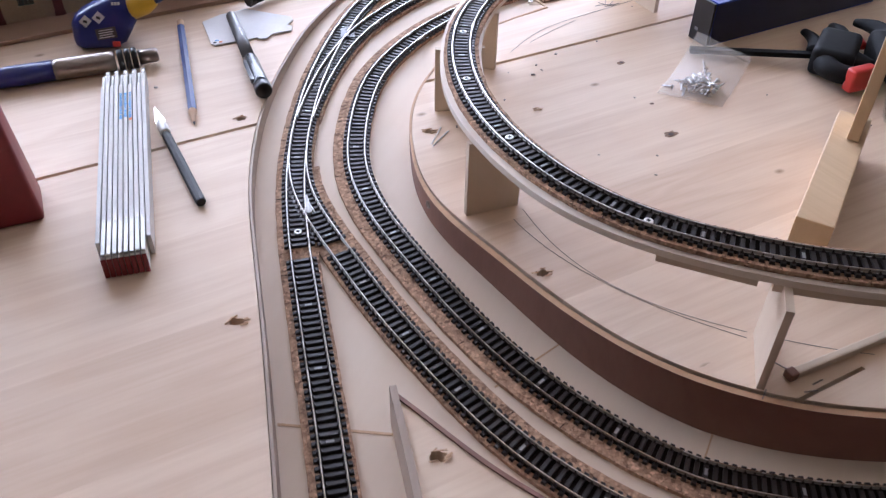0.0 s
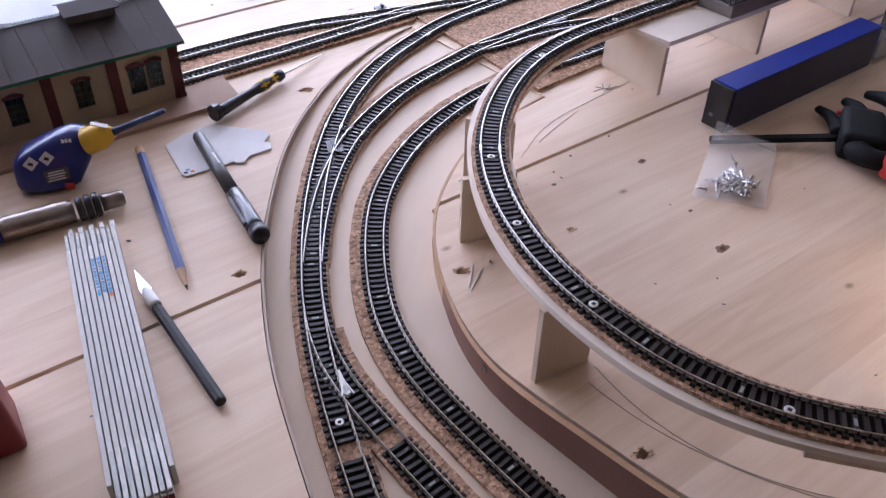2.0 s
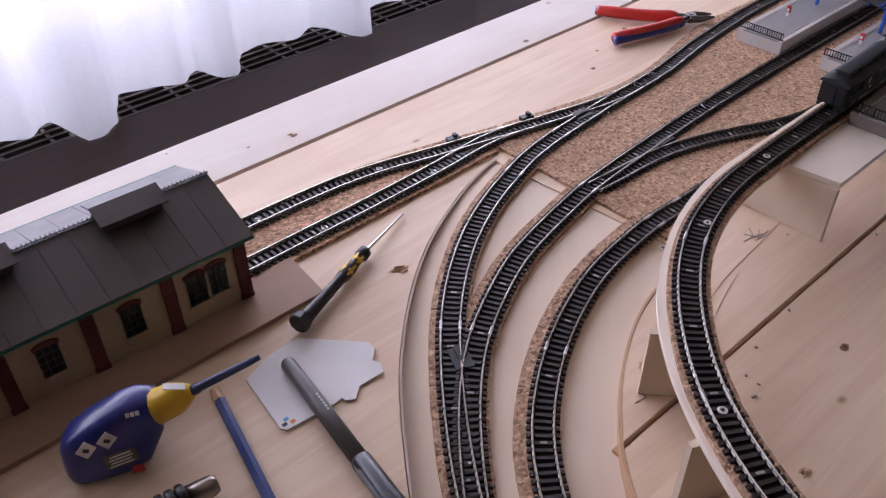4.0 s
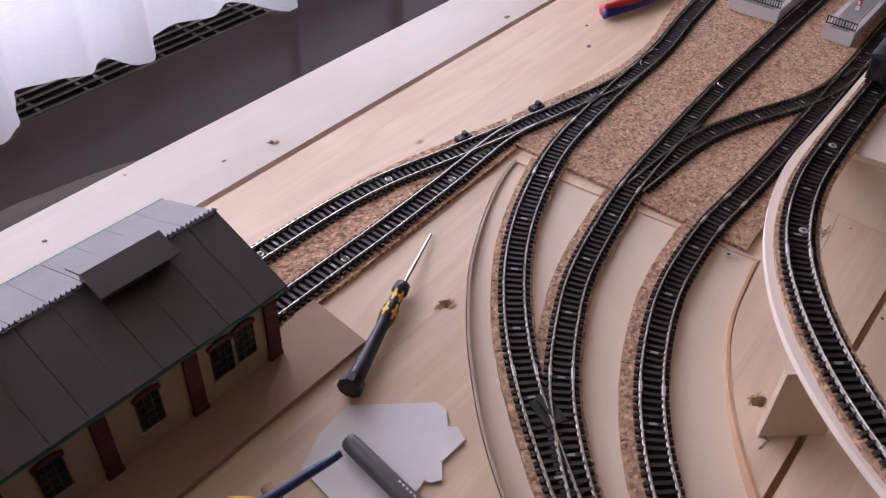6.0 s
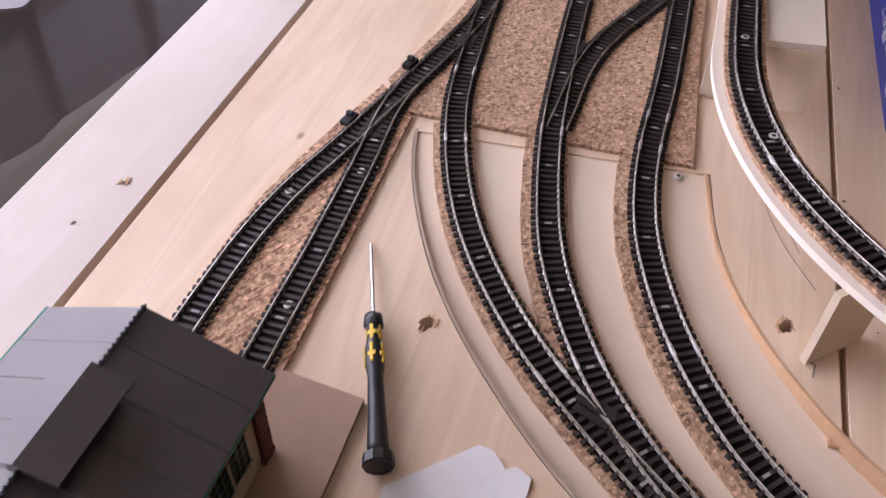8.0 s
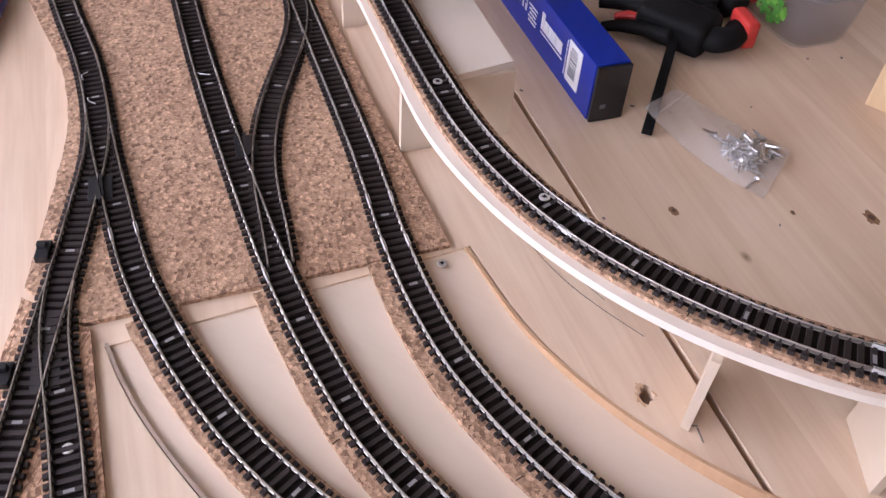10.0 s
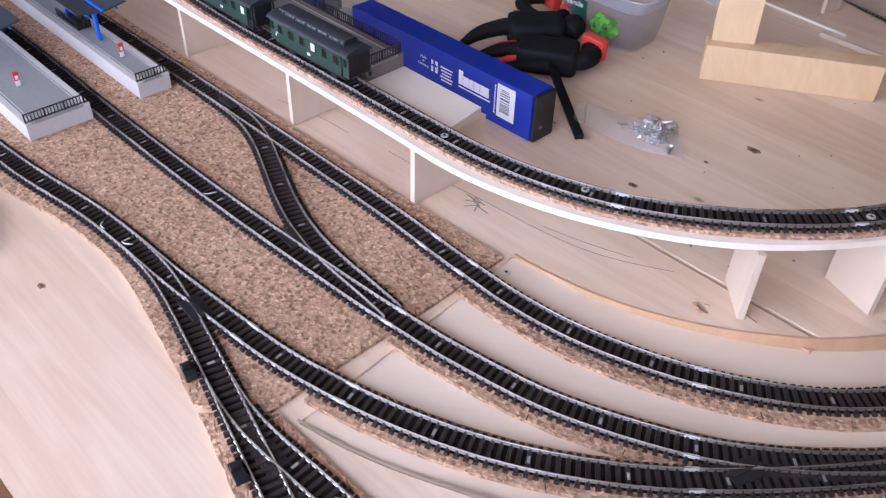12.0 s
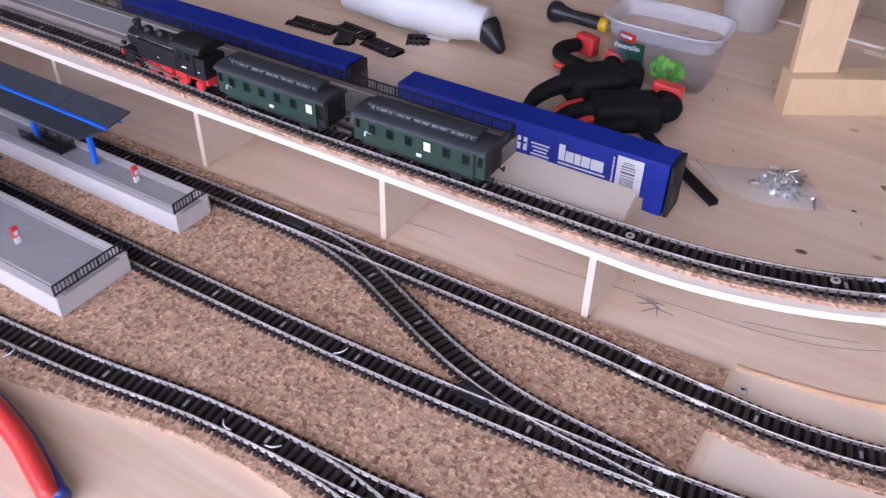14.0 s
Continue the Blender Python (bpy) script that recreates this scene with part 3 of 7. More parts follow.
# the plywood roadbed of the ramp: one sheet, with strips laid on for joints
def roadbed(i0, i1, n=150, drop=0.0):
    bm = bmesh.new()
    rows = []
    oo = [p for p in reversed(curve_through([(0.86, 0.37), (0.62, 0.27), (0.42, 0.20), (0.25, 0.17)] + OUTER, 0.004))]
    ii = curve_through(INNER[:-1], 0.004)
    for i in range(int(n * i0), int(n * i1) + 1):
        f = i / n
        a, b = oo[min(len(oo) - 1, int(f * (len(oo) - 1)))], ii[min(len(ii) - 1, int(f * (len(ii) - 1)))]
        row = []
        for j in range(13):
            p = a.lerp(b, j / 12)
            row.append((p.x, p.y, ramp_z(p.x, p.y) - drop))
        rows.append(row)
    V = [[[bm.verts.new((x, y, z - d)) for x, y, z in r] for r in rows] for d in (0, 0.006)]
    for L, flip in ((V[0], 0), (V[1], 1)):
        for r, s in zip(L, L[1:]):
            for j in range(12):
                q = (r[j], s[j], s[j + 1], r[j + 1])
                bm.faces.new(q[::-1] if flip else q)
    for r, s in ((V[0][0], V[1][0]), (V[0][-1], V[1][-1]), ([x[0] for x in V[0]], [x[0] for x in V[1]]), ([x[-1] for x in V[0]], [x[-1] for x in V[1]])):
        for j in range(len(r) - 1):
            bm.faces.new((r[j], r[j + 1], s[j + 1], s[j]))
    bmesh.ops.recalc_face_normals(bm, faces=bm.faces)
    for f in bm.faces:
        if abs(f.normal.z) > 0.8 and f.calc_center_median().z > -1 and f.normal.z < 0 and f.verts[0] in V[0][0]:
            f.normal_flip()
    return bm


bed = tagged(new("roadbed"), "pale birch plywood ramp falling round the bend below the board", "roadbed", kind="structure")
part("plywood_panel", roadbed(0.0, 1.0), PLY, bed)
# Thin brown strips put the dark gaps between plywood pieces into colour.
for p, q, w in (((0.0845, 0.443), (0.152, 0.440), 0.0018), ((0.256, 0.519), (0.210, 0.478), 0.0011), ((0.340, 0.457), (0.324, 0.424), 0.0011)):
    bm = bmesh.new()
    a, b = Vector(p), Vector(q)
    sweep(bm, [a.lerp(b, i / 8) for i in range(9)], [ramp_z(*a.lerp(b, i / 8)) for i in range(9)], [(-w / 2, -0.002), (w / 2, -0.002), (w / 2, 0.0003), (-w / 2, 0.0003)])
    part("joint", bm, PINE_EDGE, bed, "brown strip laid on the plywood in place of a gap")

# ---- track lines in plan ----
T1 = [(0.95, 1.588), (0.78, 1.488), (0.64, 1.407), (0.539, 1.3485), (0.506, 1.326), (0.485, 1.3115), (0.463, 1.296), (0.4345, 1.275), (0.408, 1.2535), (0.3845, 1.2345), (0.3613, 1.2185), (0.3285, 1.1975), (0.300, 1.1803), (0.268, 1.158), (0.250, 1.146), (0.206, 1.114), (0.169, 1.078), (0.140, 1.044), (0.117, 1.010), (0.096, 0.967), (0.082, 0.928), (0.073, 0.890), (0.066, 0.850), (0.060, 0.800), (0.058, 0.751), (0.059, 0.703), (0.064, 0.653), (0.072, 0.609), (0.081, 0.569), (0.093, 0.522), (0.102, 0.486), (0.113, 0.444), (0.125, 0.394), (0.139, 0.335), (0.156, 0.27)]
T2 = [(0.95, 1.476), (0.78, 1.378), (0.648, 1.301), (0.50, 1.217), (0.387, 1.150), (0.300, 1.0945), (0.2205, 1.0405), (0.1685, 0.997), (0.149, 0.979), (0.1315, 0.958), (0.114, 0.9325), (0.0995, 0.910), (0.0885, 0.887), (0.0745, 0.845), (0.066, 0.805), (0.061, 0.770), (0.0590, 0.74)]
T2B = [(0.058, 0.725), (0.060, 0.690), (0.067, 0.655), (0.078, 0.629), (0.093, 0.603), (0.109, 0.578), (0.127, 0.550), (0.147, 0.521), (0.170, 0.492), (0.194, 0.463), (0.216, 0.439), (0.240, 0.419), (0.262, 0.404), (0.30, 0.386), (0.36, 0.370), (0.46, 0.370), (0.56, 0.385), (0.66, 0.410), (0.76, 0.445)]
T3 = [(0.95, 1.384), (0.78, 1.286), (0.654, 1.213), (0.532, 1.141), (0.423, 1.078), (0.330, 1.025), (0.252, 0.984), (0.197, 0.9445), (0.181, 0.928), (0.166, 0.911), (0.153, 0.894), (0.1405, 0.8755), (0.127, 0.850), (0.1125, 0.814), (0.106, 0.778), (0.1035, 0.735), (0.1075, 0.680), (0.126, 0.630), (0.154, 0.585), (0.205, 0.515), (0.251, 0.469), (0.311, 0.430), (0.370, 0.414), (0.46, 0.410), (0.58, 0.43), (0.72, 0.465)]
XO = [(0.560, 1.158), (0.520, 1.1345), (0.485, 1.1165), (0.450, 1.107), (0.408, 1.102), (0.364, 1.097), (0.325, 1.088), (0.292, 1.0755), (0.261, 1.059), (0.232, 1.0455)]
YO = [(0.3845, 1.2345), (0.3613, 1.2185), (0.330, 1.1988), (0.311, 1.1886), (0.2937, 1.1812), (0.2753, 1.175), (0.2570, 1.1700), (0.215, 1.157), (0.168, 1.1445), (0.111, 1.128), (0.063, 1.116), (0.022, 1.100), (-0.010, 1.084), (-0.038, 1.069), (-0.12, 1.024), (-0.2, 0.98)]
YI = [(0.205, 1.1545), (0.170, 1.142), (0.140, 1.123), (0.112, 1.1045), (0.071, 1.080), (0.036, 1.059), (0.007, 1.043), (-0.019, 1.028), (-0.10, 0.982), (-0.18, 0.937)]
UP = [(1.05, 1.384), (0.95, 1.326), (0.82, 1.251), (0.711, 1.190), (0.614, 1.140), (0.547, 1.104), (0.480, 1.064), (0.415, 1.026), (0.373, 1.002), (0.338, 0.981), (0.304, 0.9595), (0.275, 0.9355), (0.2465, 0.9055), (0.2225, 0.868), (0.203, 0.824), (0.1895, 0.776), (0.1855, 0.727), (0.189, 0.684), (0.197, 0.648), (0.211, 0.611), (0.230, 0.577), (0.252, 0.549), (0.279, 0.526), (0.307, 0.510), (0.336, 0.499), (0.370, 0.489), (0.405, 0.483), (0.46, 0.480), (0.53, 0.487), (0.62, 0.505), (0.72, 0.540)]

CORK_T = 0.003
def low_z(x, y):
    d = (x - 0.224) * 0.860 + (y - 1.044) * 0.511          # past the front edge of the cork sheet
    return ramp_z(x, y) + CORK_T + 0.0003 + 0.0014 * min(1.0, max(0.0, (d + 0.03) / 0.03))


def yard_z(x, y):
    return CORK_T + 0.0002


def up_z(x, y):
    """Top of the cork on the raised deck: level along the station, climbing round the bend."""
    if x > 0.33 and y > 0.9:
        return 0.0560
    th = math.degrees(math.atan2(y - 0.70, x - 0.42)) % 360
    k = min(max((th - 107) / 105, 0), 1)
    return 0.0560 + 0.0130 * k


# ---- track: nickel rails on black sleepers ----
def sleeper_mesh(length=0.0212):
    bm = bmesh.new()
    add_box(bm, (0.0031, length, 0.0019), (0, 0, 0.00095), taper=(0.78, 0.97))
    for s in (-0.0067, 0.0067):
        for d in (-0.0012, 0.0012):
            add_box(bm, (0.0019, 0.0012, 0.0011), (0, s + d, 0.0023), taper=(0.8, 0.5))
        add_box(bm, (0.0005, 0.0014, 0.0020), (0, s, 0.0028))
    me = bpy.data.meshes.new("sleeper")
    bm.to_mesh(me)
    bm.free()
    me.materials.append(SLEEPER)
    return me


PITCH, HALF = 0.0053, 0.0067                # sleeper spacing; half the distance between rail middles
# Grey paints the highlight on raised black plastic round the nail holes.
PADM = plain('nail_boss_highlight', (0.33, 0.32, 0.31), 0.38, 0, 0.3, 300, 0.1)
SLEEPER_ME = sleeper_mesh()
RAILP = [(-0.0008, 0.0017), (0.0008, 0.0017), (0.0008, 0.0020), (0.0004, 0.0023), (0.0004, 0.0030), (0.00052, 0.0032), (0.00052, 0.0038), (0.00030, 0.0041), (-0.00030, 0.0041), (-0.00052, 0.0038), (-0.00052, 0.0032), (-0.0004, 0.0030), (-0.0004, 0.0023), (-0.0008, 0.0020)]


def lay_track(cps, zf, label, piece=0.33, lift=0.0, skip=0.0, gaps=(), rails=None):
    """Track along a line, in pieces of about that length, each a thing with two rails, a dark gap sheet and its
    sleepers.
    skip: a first stretch without sleepers of its own; gaps: plan points where sleepers are left out."""
    line = curve_through(cps, PITCH)
    T = tangents(line)
    k = max(4, int(piece / PITCH))
    i = 0
    bare = [any((p - Vector(g)).length < 0.0056 for g in gaps) for p in line]
    while i < len(line) - 3:
        j = min(len(line) - 1, i + k)
        if len(line) - 1 - j < 8:
            j = len(line) - 1
        seg = line[i:j + 1]
        tr = tagged(new("track_section"), label, "track", "model railway track")
        zs = [zf(p.x, p.y) + lift for p in seg]
        for s in (-HALF, HALF):
            bm = bmesh.new()
            sweep(bm, seg, zs, RAILP, s)
            bm.normal_update()
            # Painted by height and facing: bright tops, duller sides, near-black feet.
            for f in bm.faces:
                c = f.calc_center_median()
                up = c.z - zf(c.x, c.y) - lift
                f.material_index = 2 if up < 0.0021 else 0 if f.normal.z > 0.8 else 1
            part("rail", bm, rails or [RAIL, RAIL_SIDE, RAIL_DARK], tr)
        run = []
        for q in range(i, j + 1):
            if not bare[q]:
                run.append(q)
            if (bare[q] or q == j) and len(run) > 1:
                # Full-width dark sheet added for the shade between sleepers, not a moulded part.
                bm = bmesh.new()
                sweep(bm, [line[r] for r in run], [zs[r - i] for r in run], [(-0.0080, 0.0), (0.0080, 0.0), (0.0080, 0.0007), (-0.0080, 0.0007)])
                part("gap_shade_sheet", bm, SLEEPER_GAP, tr)
            if bare[q]:
                run = []
        for q in range(i, j):
            p, t = line[q], T[q]
            if q * PITCH < skip or bare[q]:
                continue
            zz = zf(p.x, p.y) + lift
            m = Matrix.Translation((p.x, p.y, zz)) @ Matrix.Rotation(math.atan2(t.y, t.x) + random.gauss(0, 0.014), 4, "Z")
            ob = new("sleeper", SLEEPER_ME)
            ob.parent = tr
            ob.matrix_basis = m
            if q % 10 == 5:
                bm = bmesh.new()
                add_box(bm, (0.0017, 0.0046, 0.0004), (0, 0, 0.0019), 0.0001)
                part("nail_boss", bm, PADM, tr, "raised nail hole rim with its highlight painted grey").matrix_basis = m
        i = j
    return line


TR = "black plastic sleepers with two nickel silver rails, on cork"
line1 = lay_track(T1, low_z, TR, gaps=[(0.0795, 0.584)])
line2 = lay_track(T2, low_z, TR, lift=0.00015)
line2b = lay_track(T2B, low_z, TR, lift=0.00015, skip=0.03, gaps=[(0.102, 0.588)])
line3 = lay_track(T3, low_z, TR)
lay_track(XO, yard_z, TR, piece=0.5, lift=-0.0003, skip=0.03)
lay_track(YO, yard_z, TR, piece=0.4, lift=-0.0002, skip=0.03)
lay_track(YI, yard_z, TR, piece=0.4, lift=-0.0001, skip=0.03)
lineu = lay_track(UP, up_z, "black sleepers and bright rails on the raised plywood deck")


# ---- cork under the tracks ----
def cork_strip(line, zf, left, right, label, thick=CORK_T, seed=0):
    bm = bmesh.new()
    T = tangents(line)
    rings = []
    for i, (p, t) in enumerate(zip(line, T)):
        nrm = Vector((t.y, -t.x))
        wob = 0.0007 * noise.noise((i * 0.35, seed, 0)) + 0.0005 * noise.noise((i * 1.7, seed, 5))
        a, b = p - nrm * (left + wob), p + nrm * (right + 0.8 * wob)
        z = zf(p.x, p.y) - 0.0002
        rings.append([bm.verts.new(c) for c in ((a.x, a.y, z - thick), (b.x, b.y, z - thick), (b.x, b.y, z), (a.x, a.y, z))])
    for a, b in zip(rings, rings[1:]):
        for i in range(4):
            bm.faces.new((a[i], b[i], b[(i + 1) % 4], a[(i + 1) % 4]))
    bm.faces.new(rings[0])
    bm.faces.new(rings[-1][::-1])
    bmesh.ops.recalc_face_normals(bm, faces=bm.faces)
    strip = tagged(part("cork_strip", bm, CORK), label, "cork bed", kind="structure")
    rc = random.Random(seed + 50)
    i = 5
    while i < len(line) - 3:                # dark slivers paint the shade of edge cuts, which let the strip bend
        p, t = line[i], T[i]
        nrm = Vector((t.y, -t.x))
        sd = rc.choice((-1, 1))
        wd = left if sd < 0 else right
        c = p + nrm * sd * (wd - 0.0022)
        bm = bmesh.new()
        add_box(bm, (0.0006, 0.0042, 0.0004), (0, 0, 0))
        ob = part("relief_cut", bm, CUT_SHADE, strip, "dark sliver painting the shade in a knife cut")
        ob.matrix_basis = Matrix.Translation((c.x, c.y, zf(p.x, p.y) - 0.0002)) @ Matrix.Rotation(math.atan2(t.y, t.x) + rc.uniform(-0.2, 0.2), 4, "Z")
        i += rc.randint(5, 14)
    return strip


def below(line, v=None, y=None, ytop=9):
    """The stretch of a line on the ramp, past the front edge of the cork sheet."""
    out = []
    for p in line:
        d = (p.x - 0.224) * 0.860 + (p.y - 1.044) * 0.511     # across the cork sheet's front edge
        if d < 0.001 and p.y < ytop:
            out.append(p)
    return out


CL = "brown granulated cork strip under the track"
cork_strip(below(line1), low_z, 0.0125, 0.0150, CL, seed=1)
cork_strip(below(line2), low_z, 0.0125, 0.0165, CL, CORK_T + 0.0002, seed=2)
cork_strip([p for p in line2b if p.y < 0.68], low_z, 0.0165, 0.0125, CL, CORK_T + 0.0004, seed=3)
cork_strip(below(line3), low_z, 0.0105, 0.0185, CL, seed=4)
cork_strip(lineu, up_z, 0.0135, 0.0130, "brown granulated cork strip on the raised deck", seed=6)

bm = bmesh.new()
front = [(0.174, 1.130), (0.199, 1.087), (0.223, 1.044), (0.247, 1.003), (0.2715, 0.961)]
left = curve_through([(1.05, 1.660), (0.80, 1.512), (0.66, 1.432), (0.534, 1.366), (0.480, 1.338), (0.4544, 1.3204), (0.4347, 1.3023), (0.4143, 1.2847), (0.3929, 1.2638), (0.3739, 1.2476), (0.3433, 1.2270), (0.3264, 1.2167), (0.296, 1.2035), (0.2644, 1.1929), (0.230, 1.1815), (0.2013, 1.1725), (0.184, 1.1672)], 0.006)
left = [(p.x + 0.0012 * noise.noise((i * 0.5, 1, 0)), p.y + 0.0012 * noise.noise((i * 0.5, 2, 0))) for i, p in enumerate(left)]
add_prism(bm, left + front + [(0.392, 1.037), (0.524, 1.113), (1.08, 1.434)], 0.0, CORK_T)
tagged(part("cork_sheet", bm, CORK), "brown granulated cork sheet under the station tracks", "cork sheet", kind="structure")
bm = bmesh.new()
yl = curve_through([(0.183, 1.1668), (0.1662, 1.1616), (0.1424, 1.1555), (0.120, 1.1500), (0.070, 1.134), (0.036, 1.121), (-0.039, 1.079), (-0.14, 1.022)], 0.006)
yl = [(p.x + 0.0012 * noise.noise((i * 0.5, 7, 0)), p.y + 0.0012 * noise.noise((i * 0.5, 8, 0))) for i, p in enumerate(yl)]
add_prism(bm, yl + [(-0.09, 0.972), (-0.007, 1.0175), (0.092, 1.0765), (0.172, 1.124)], 0.0, CORK_T)
tagged(part("cork_sheet", bm, CHIP), "coarse reddish chipboard sheet between the shed tracks", "chipboard", kind="structure")

# ---- the raised deck on plywood panels ----
DECK_OUT = [(1.10, 1.437), (0.619, 1.163), (0.476, 1.081), (0.40, 1.038), (0.347, 1.008), (0.310, 0.9875), (0.277, 0.9625), (0.2445, 0.9305), (0.2145, 0.890), (0.191, 0.845), (0.1755, 0.790), (0.170, 0.735), (0.172, 0.685), (0.181, 0.640), (0.196, 0.602), (0.216, 0.565), (0.240, 0.535), (0.270, 0.511), (0.300, 0.495), (0.332, 0.483), (0.370, 0.472), (0.405, 0.466), (0.46, 0.463), (0.535, 0.470), (0.62, 0.488), (0.72, 0.523)]
deck_line = curve_through(DECK_OUT, 0.006)
deck = tagged(new("raised_deck"), "whitish plywood deck carrying the upper track on panels", "deck", kind="structure")
bm = bmesh.new()
T = tangents(deck_line)
rings = []
for p, t in zip(deck_line, T):
    nrm = Vector((-t.y, t.x))
    if nrm.dot(Vector((0.6, 0.75)) - p) < 0:
        nrm = -nrm
    w = 0.0315 if p.x < 0.3445 or p.y < 0.9 else 0.0725
    z = up_z(p.x, p.y) - CORK_T - 0.0004
    q = p + nrm * w
    rings.append([bm.verts.new(c) for c in ((p.x, p.y, z - 0.0045), (q.x, q.y, z - 0.0045), (q.x, q.y, z), (p.x, p.y, z))])
for a, b in zip(rings, rings[1:]):
    for i in range(4):
        bm.faces.new((a[i], b[i], b[(i + 1) % 4], a[(i + 1) % 4]))
bm.faces.new(rings[0])
bm.faces.new(rings[-1][::-1])
bmesh.ops.recalc_face_normals(bm, faces=bm.faces)
part("deck_plate", bm, PLY_WHITE, deck)


def panel(p, q, label="upright plywood panel carrying the deck"):
    """An upright plywood panel from plan point p to q, up to the deck."""
    p, q = Vector(p), Vector(q)
    d = (q - p).normalized()
    nrm = Vector((-d.y, d.x)) * 0.0022
    top = up_z(*((p + q) / 2)) - CORK_T - 0.005
    bm = bmesh.new()
    add_prism(bm, [tuple(c) for c in (p + nrm, p - nrm, q - nrm, q + nrm)], 0.0002, top)
    bmesh.ops.recalc_face_normals(bm, faces=bm.faces)
    return tagged(part("deck_panel", bm, PLY_PANEL), label, "deck support", "panels under the raised deck")


for u in (0.0, 0.148, 0.313, 0.47, 0.63, 0.79):
    p = along((0.347, 1.0072), u)
    panel(p, along(p, 0, -0.0725))
panel((0.1815, 0.8315), (0.218, 0.8195))
panel((0.166, 0.747), (0.205, 0.752))
panel((0.191, 0.608), (0.228, 0.623))
panel((0.3565, 0.4555), (0.3665, 0.499))
panel((0.586, 0.482), (0.579, 0.506))


# ---- things on the window side of the tracks ----
BLACKP = plain("black_plastic", (0.014, 0.014, 0.016), 0.38, 0, 0.3, 200, 0.15)
BLACKRUB = plain("black_rubber", (0.0095, 0.0095, 0.010), 0.62, 0, 0.25, 300, 0.3)
YELLOWP = plain("yellow_plastic", (0.74, 0.46, 0.02), 0.42, 0, 0.12, 150, 0.1)
BLUEP = plain("blue_plastic", (0.016, 0.026, 0.19), 0.30, 0, 0.15, 120, 0.1, 0.3)
NAVY = plain("navy_nozzle", (0.035, 0.055, 0.14), 0.35)
REDP = plain("red_plastic", (0.62, 0.045, 0.035), 0.38, 0, 0.12, 150, 0.1)
REDDARK = plain("dark_red_plastic", (0.22, 0.018, 0.022), 0.42, 0, 0.15, 100, 0.1)
WHITEP = plain("white_plastic", (0.78, 0.77, 0.75), 0.4, 0, 0.05, 120, 0.1)
CARDW = plain("white_card", (0.78, 0.76, 0.75), 0.75, 0, 0.04, 200, 0.1)
GREYPEN = plain("grey_pen_plastic", (0.095, 0.090, 0.086), 0.36, 0, 0.2, 150, 0.1)
PENCAP = plain("dark_pen_cap", (0.035, 0.037, 0.044), 0.25, 0, 0.2, 150, 0.1)
GUNMETAL = plain("dark_chrome", (0.16, 0.15, 0.14), 0.22, 1.0, 0.15, 200, 0.0)
RULERW = plain("whitewashed_ruler_wood", (0.66, 0.64, 0.60), 0.6, 0, 0.1, 250, 0.2)
RULERG = plain("grey_ruler_joint", (0.40, 0.40, 0.37), 0.4, 0.3, 0.2, 250, 0.2)
RULERM = plain("worn_ruler_hinge", (0.52, 0.50, 0.46), 0.5, 0.4, 0.2, 250, 0.2)
BRICKRED = plain("red_brick_pilaster", (0.105, 0.026, 0.024), 0.75, 0, 0.3, 600, 0.5)
CREAM = plain("cream_render", (0.43, 0.34, 0.22), 0.8, 0, 0.15, 400, 0.4)
ROOF = plain("dark_slate_roof", (0.078, 0.064, 0.064), 0.40, 0, 0.12, 260, 0.12)
GREENTRIM = plain("green_plastic_trim", (0.008, 0.150, 0.098), 0.45)
GREENWIN = plain("dark_green_window_frame", (0.015, 0.05, 0.04), 0.4)
MDF = plain("mdf_sheet", (0.40, 0.265, 0.185), 0.75, 0, 0.12, 500, 0.25)
PENWOOD = wood("pencil_wood", (0.66, 0.45, 0.28), (0.5, 0.3, 0.17), 0, 0, 5, 0.6, False)
CHROME = plain("chrome", (0.75, 0.74, 0.72), 0.14, 1.0, 0.06, 300, 0.0)
PAPER = plain("printed_label_paper", (0.74, 0.73, 0.72), 0.6, 0, 0.04, 200, 0.05)
INKBLUE = plain("blue_print", (0.10, 0.33, 0.66), 0.6)
INKDARK = plain("dark_print", (0.03, 0.03, 0.035), 0.6)
INKORANGE = plain("orange_print", (0.75, 0.22, 0.05), 0.6)
DARKGLASS = plain("dark_window_pane", (0.010, 0.014, 0.013), 0.12)
CLEAR = bpy.data.materials.new("clear_plastic")
CLEAR.use_nodes = True
cn = CLEAR.node_tree.nodes
cb = cn["Principled BSDF"]
cb.inputs["Base Color"].default_value = (0.95, 0.95, 0.95, 1)
cb.inputs["Roughness"].default_value = 0.10
cb.inputs["Alpha"].default_value = 0.09

FILM = CLEAR.copy()
FILM.name = "clear_bag_film"
FILM.node_tree.nodes["Principled BSDF"].inputs["Alpha"].default_value = 0.20
FILM.node_tree.nodes["Principled BSDF"].inputs["Roughness"].default_value = 0.28


def frame_to(p, q, z=0.0):
    """A local frame at p on the plan, its x axis towards q."""
    a = math.degrees(math.atan2(q[1] - p[1], q[0] - p[0]))
    return Matrix.Translation((p[0], p[1], z)) @ pose(0, 0, 0, 0, 0, a)


def length2(p, q):
    return math.hypot(q[0] - p[0], q[1] - p[1])


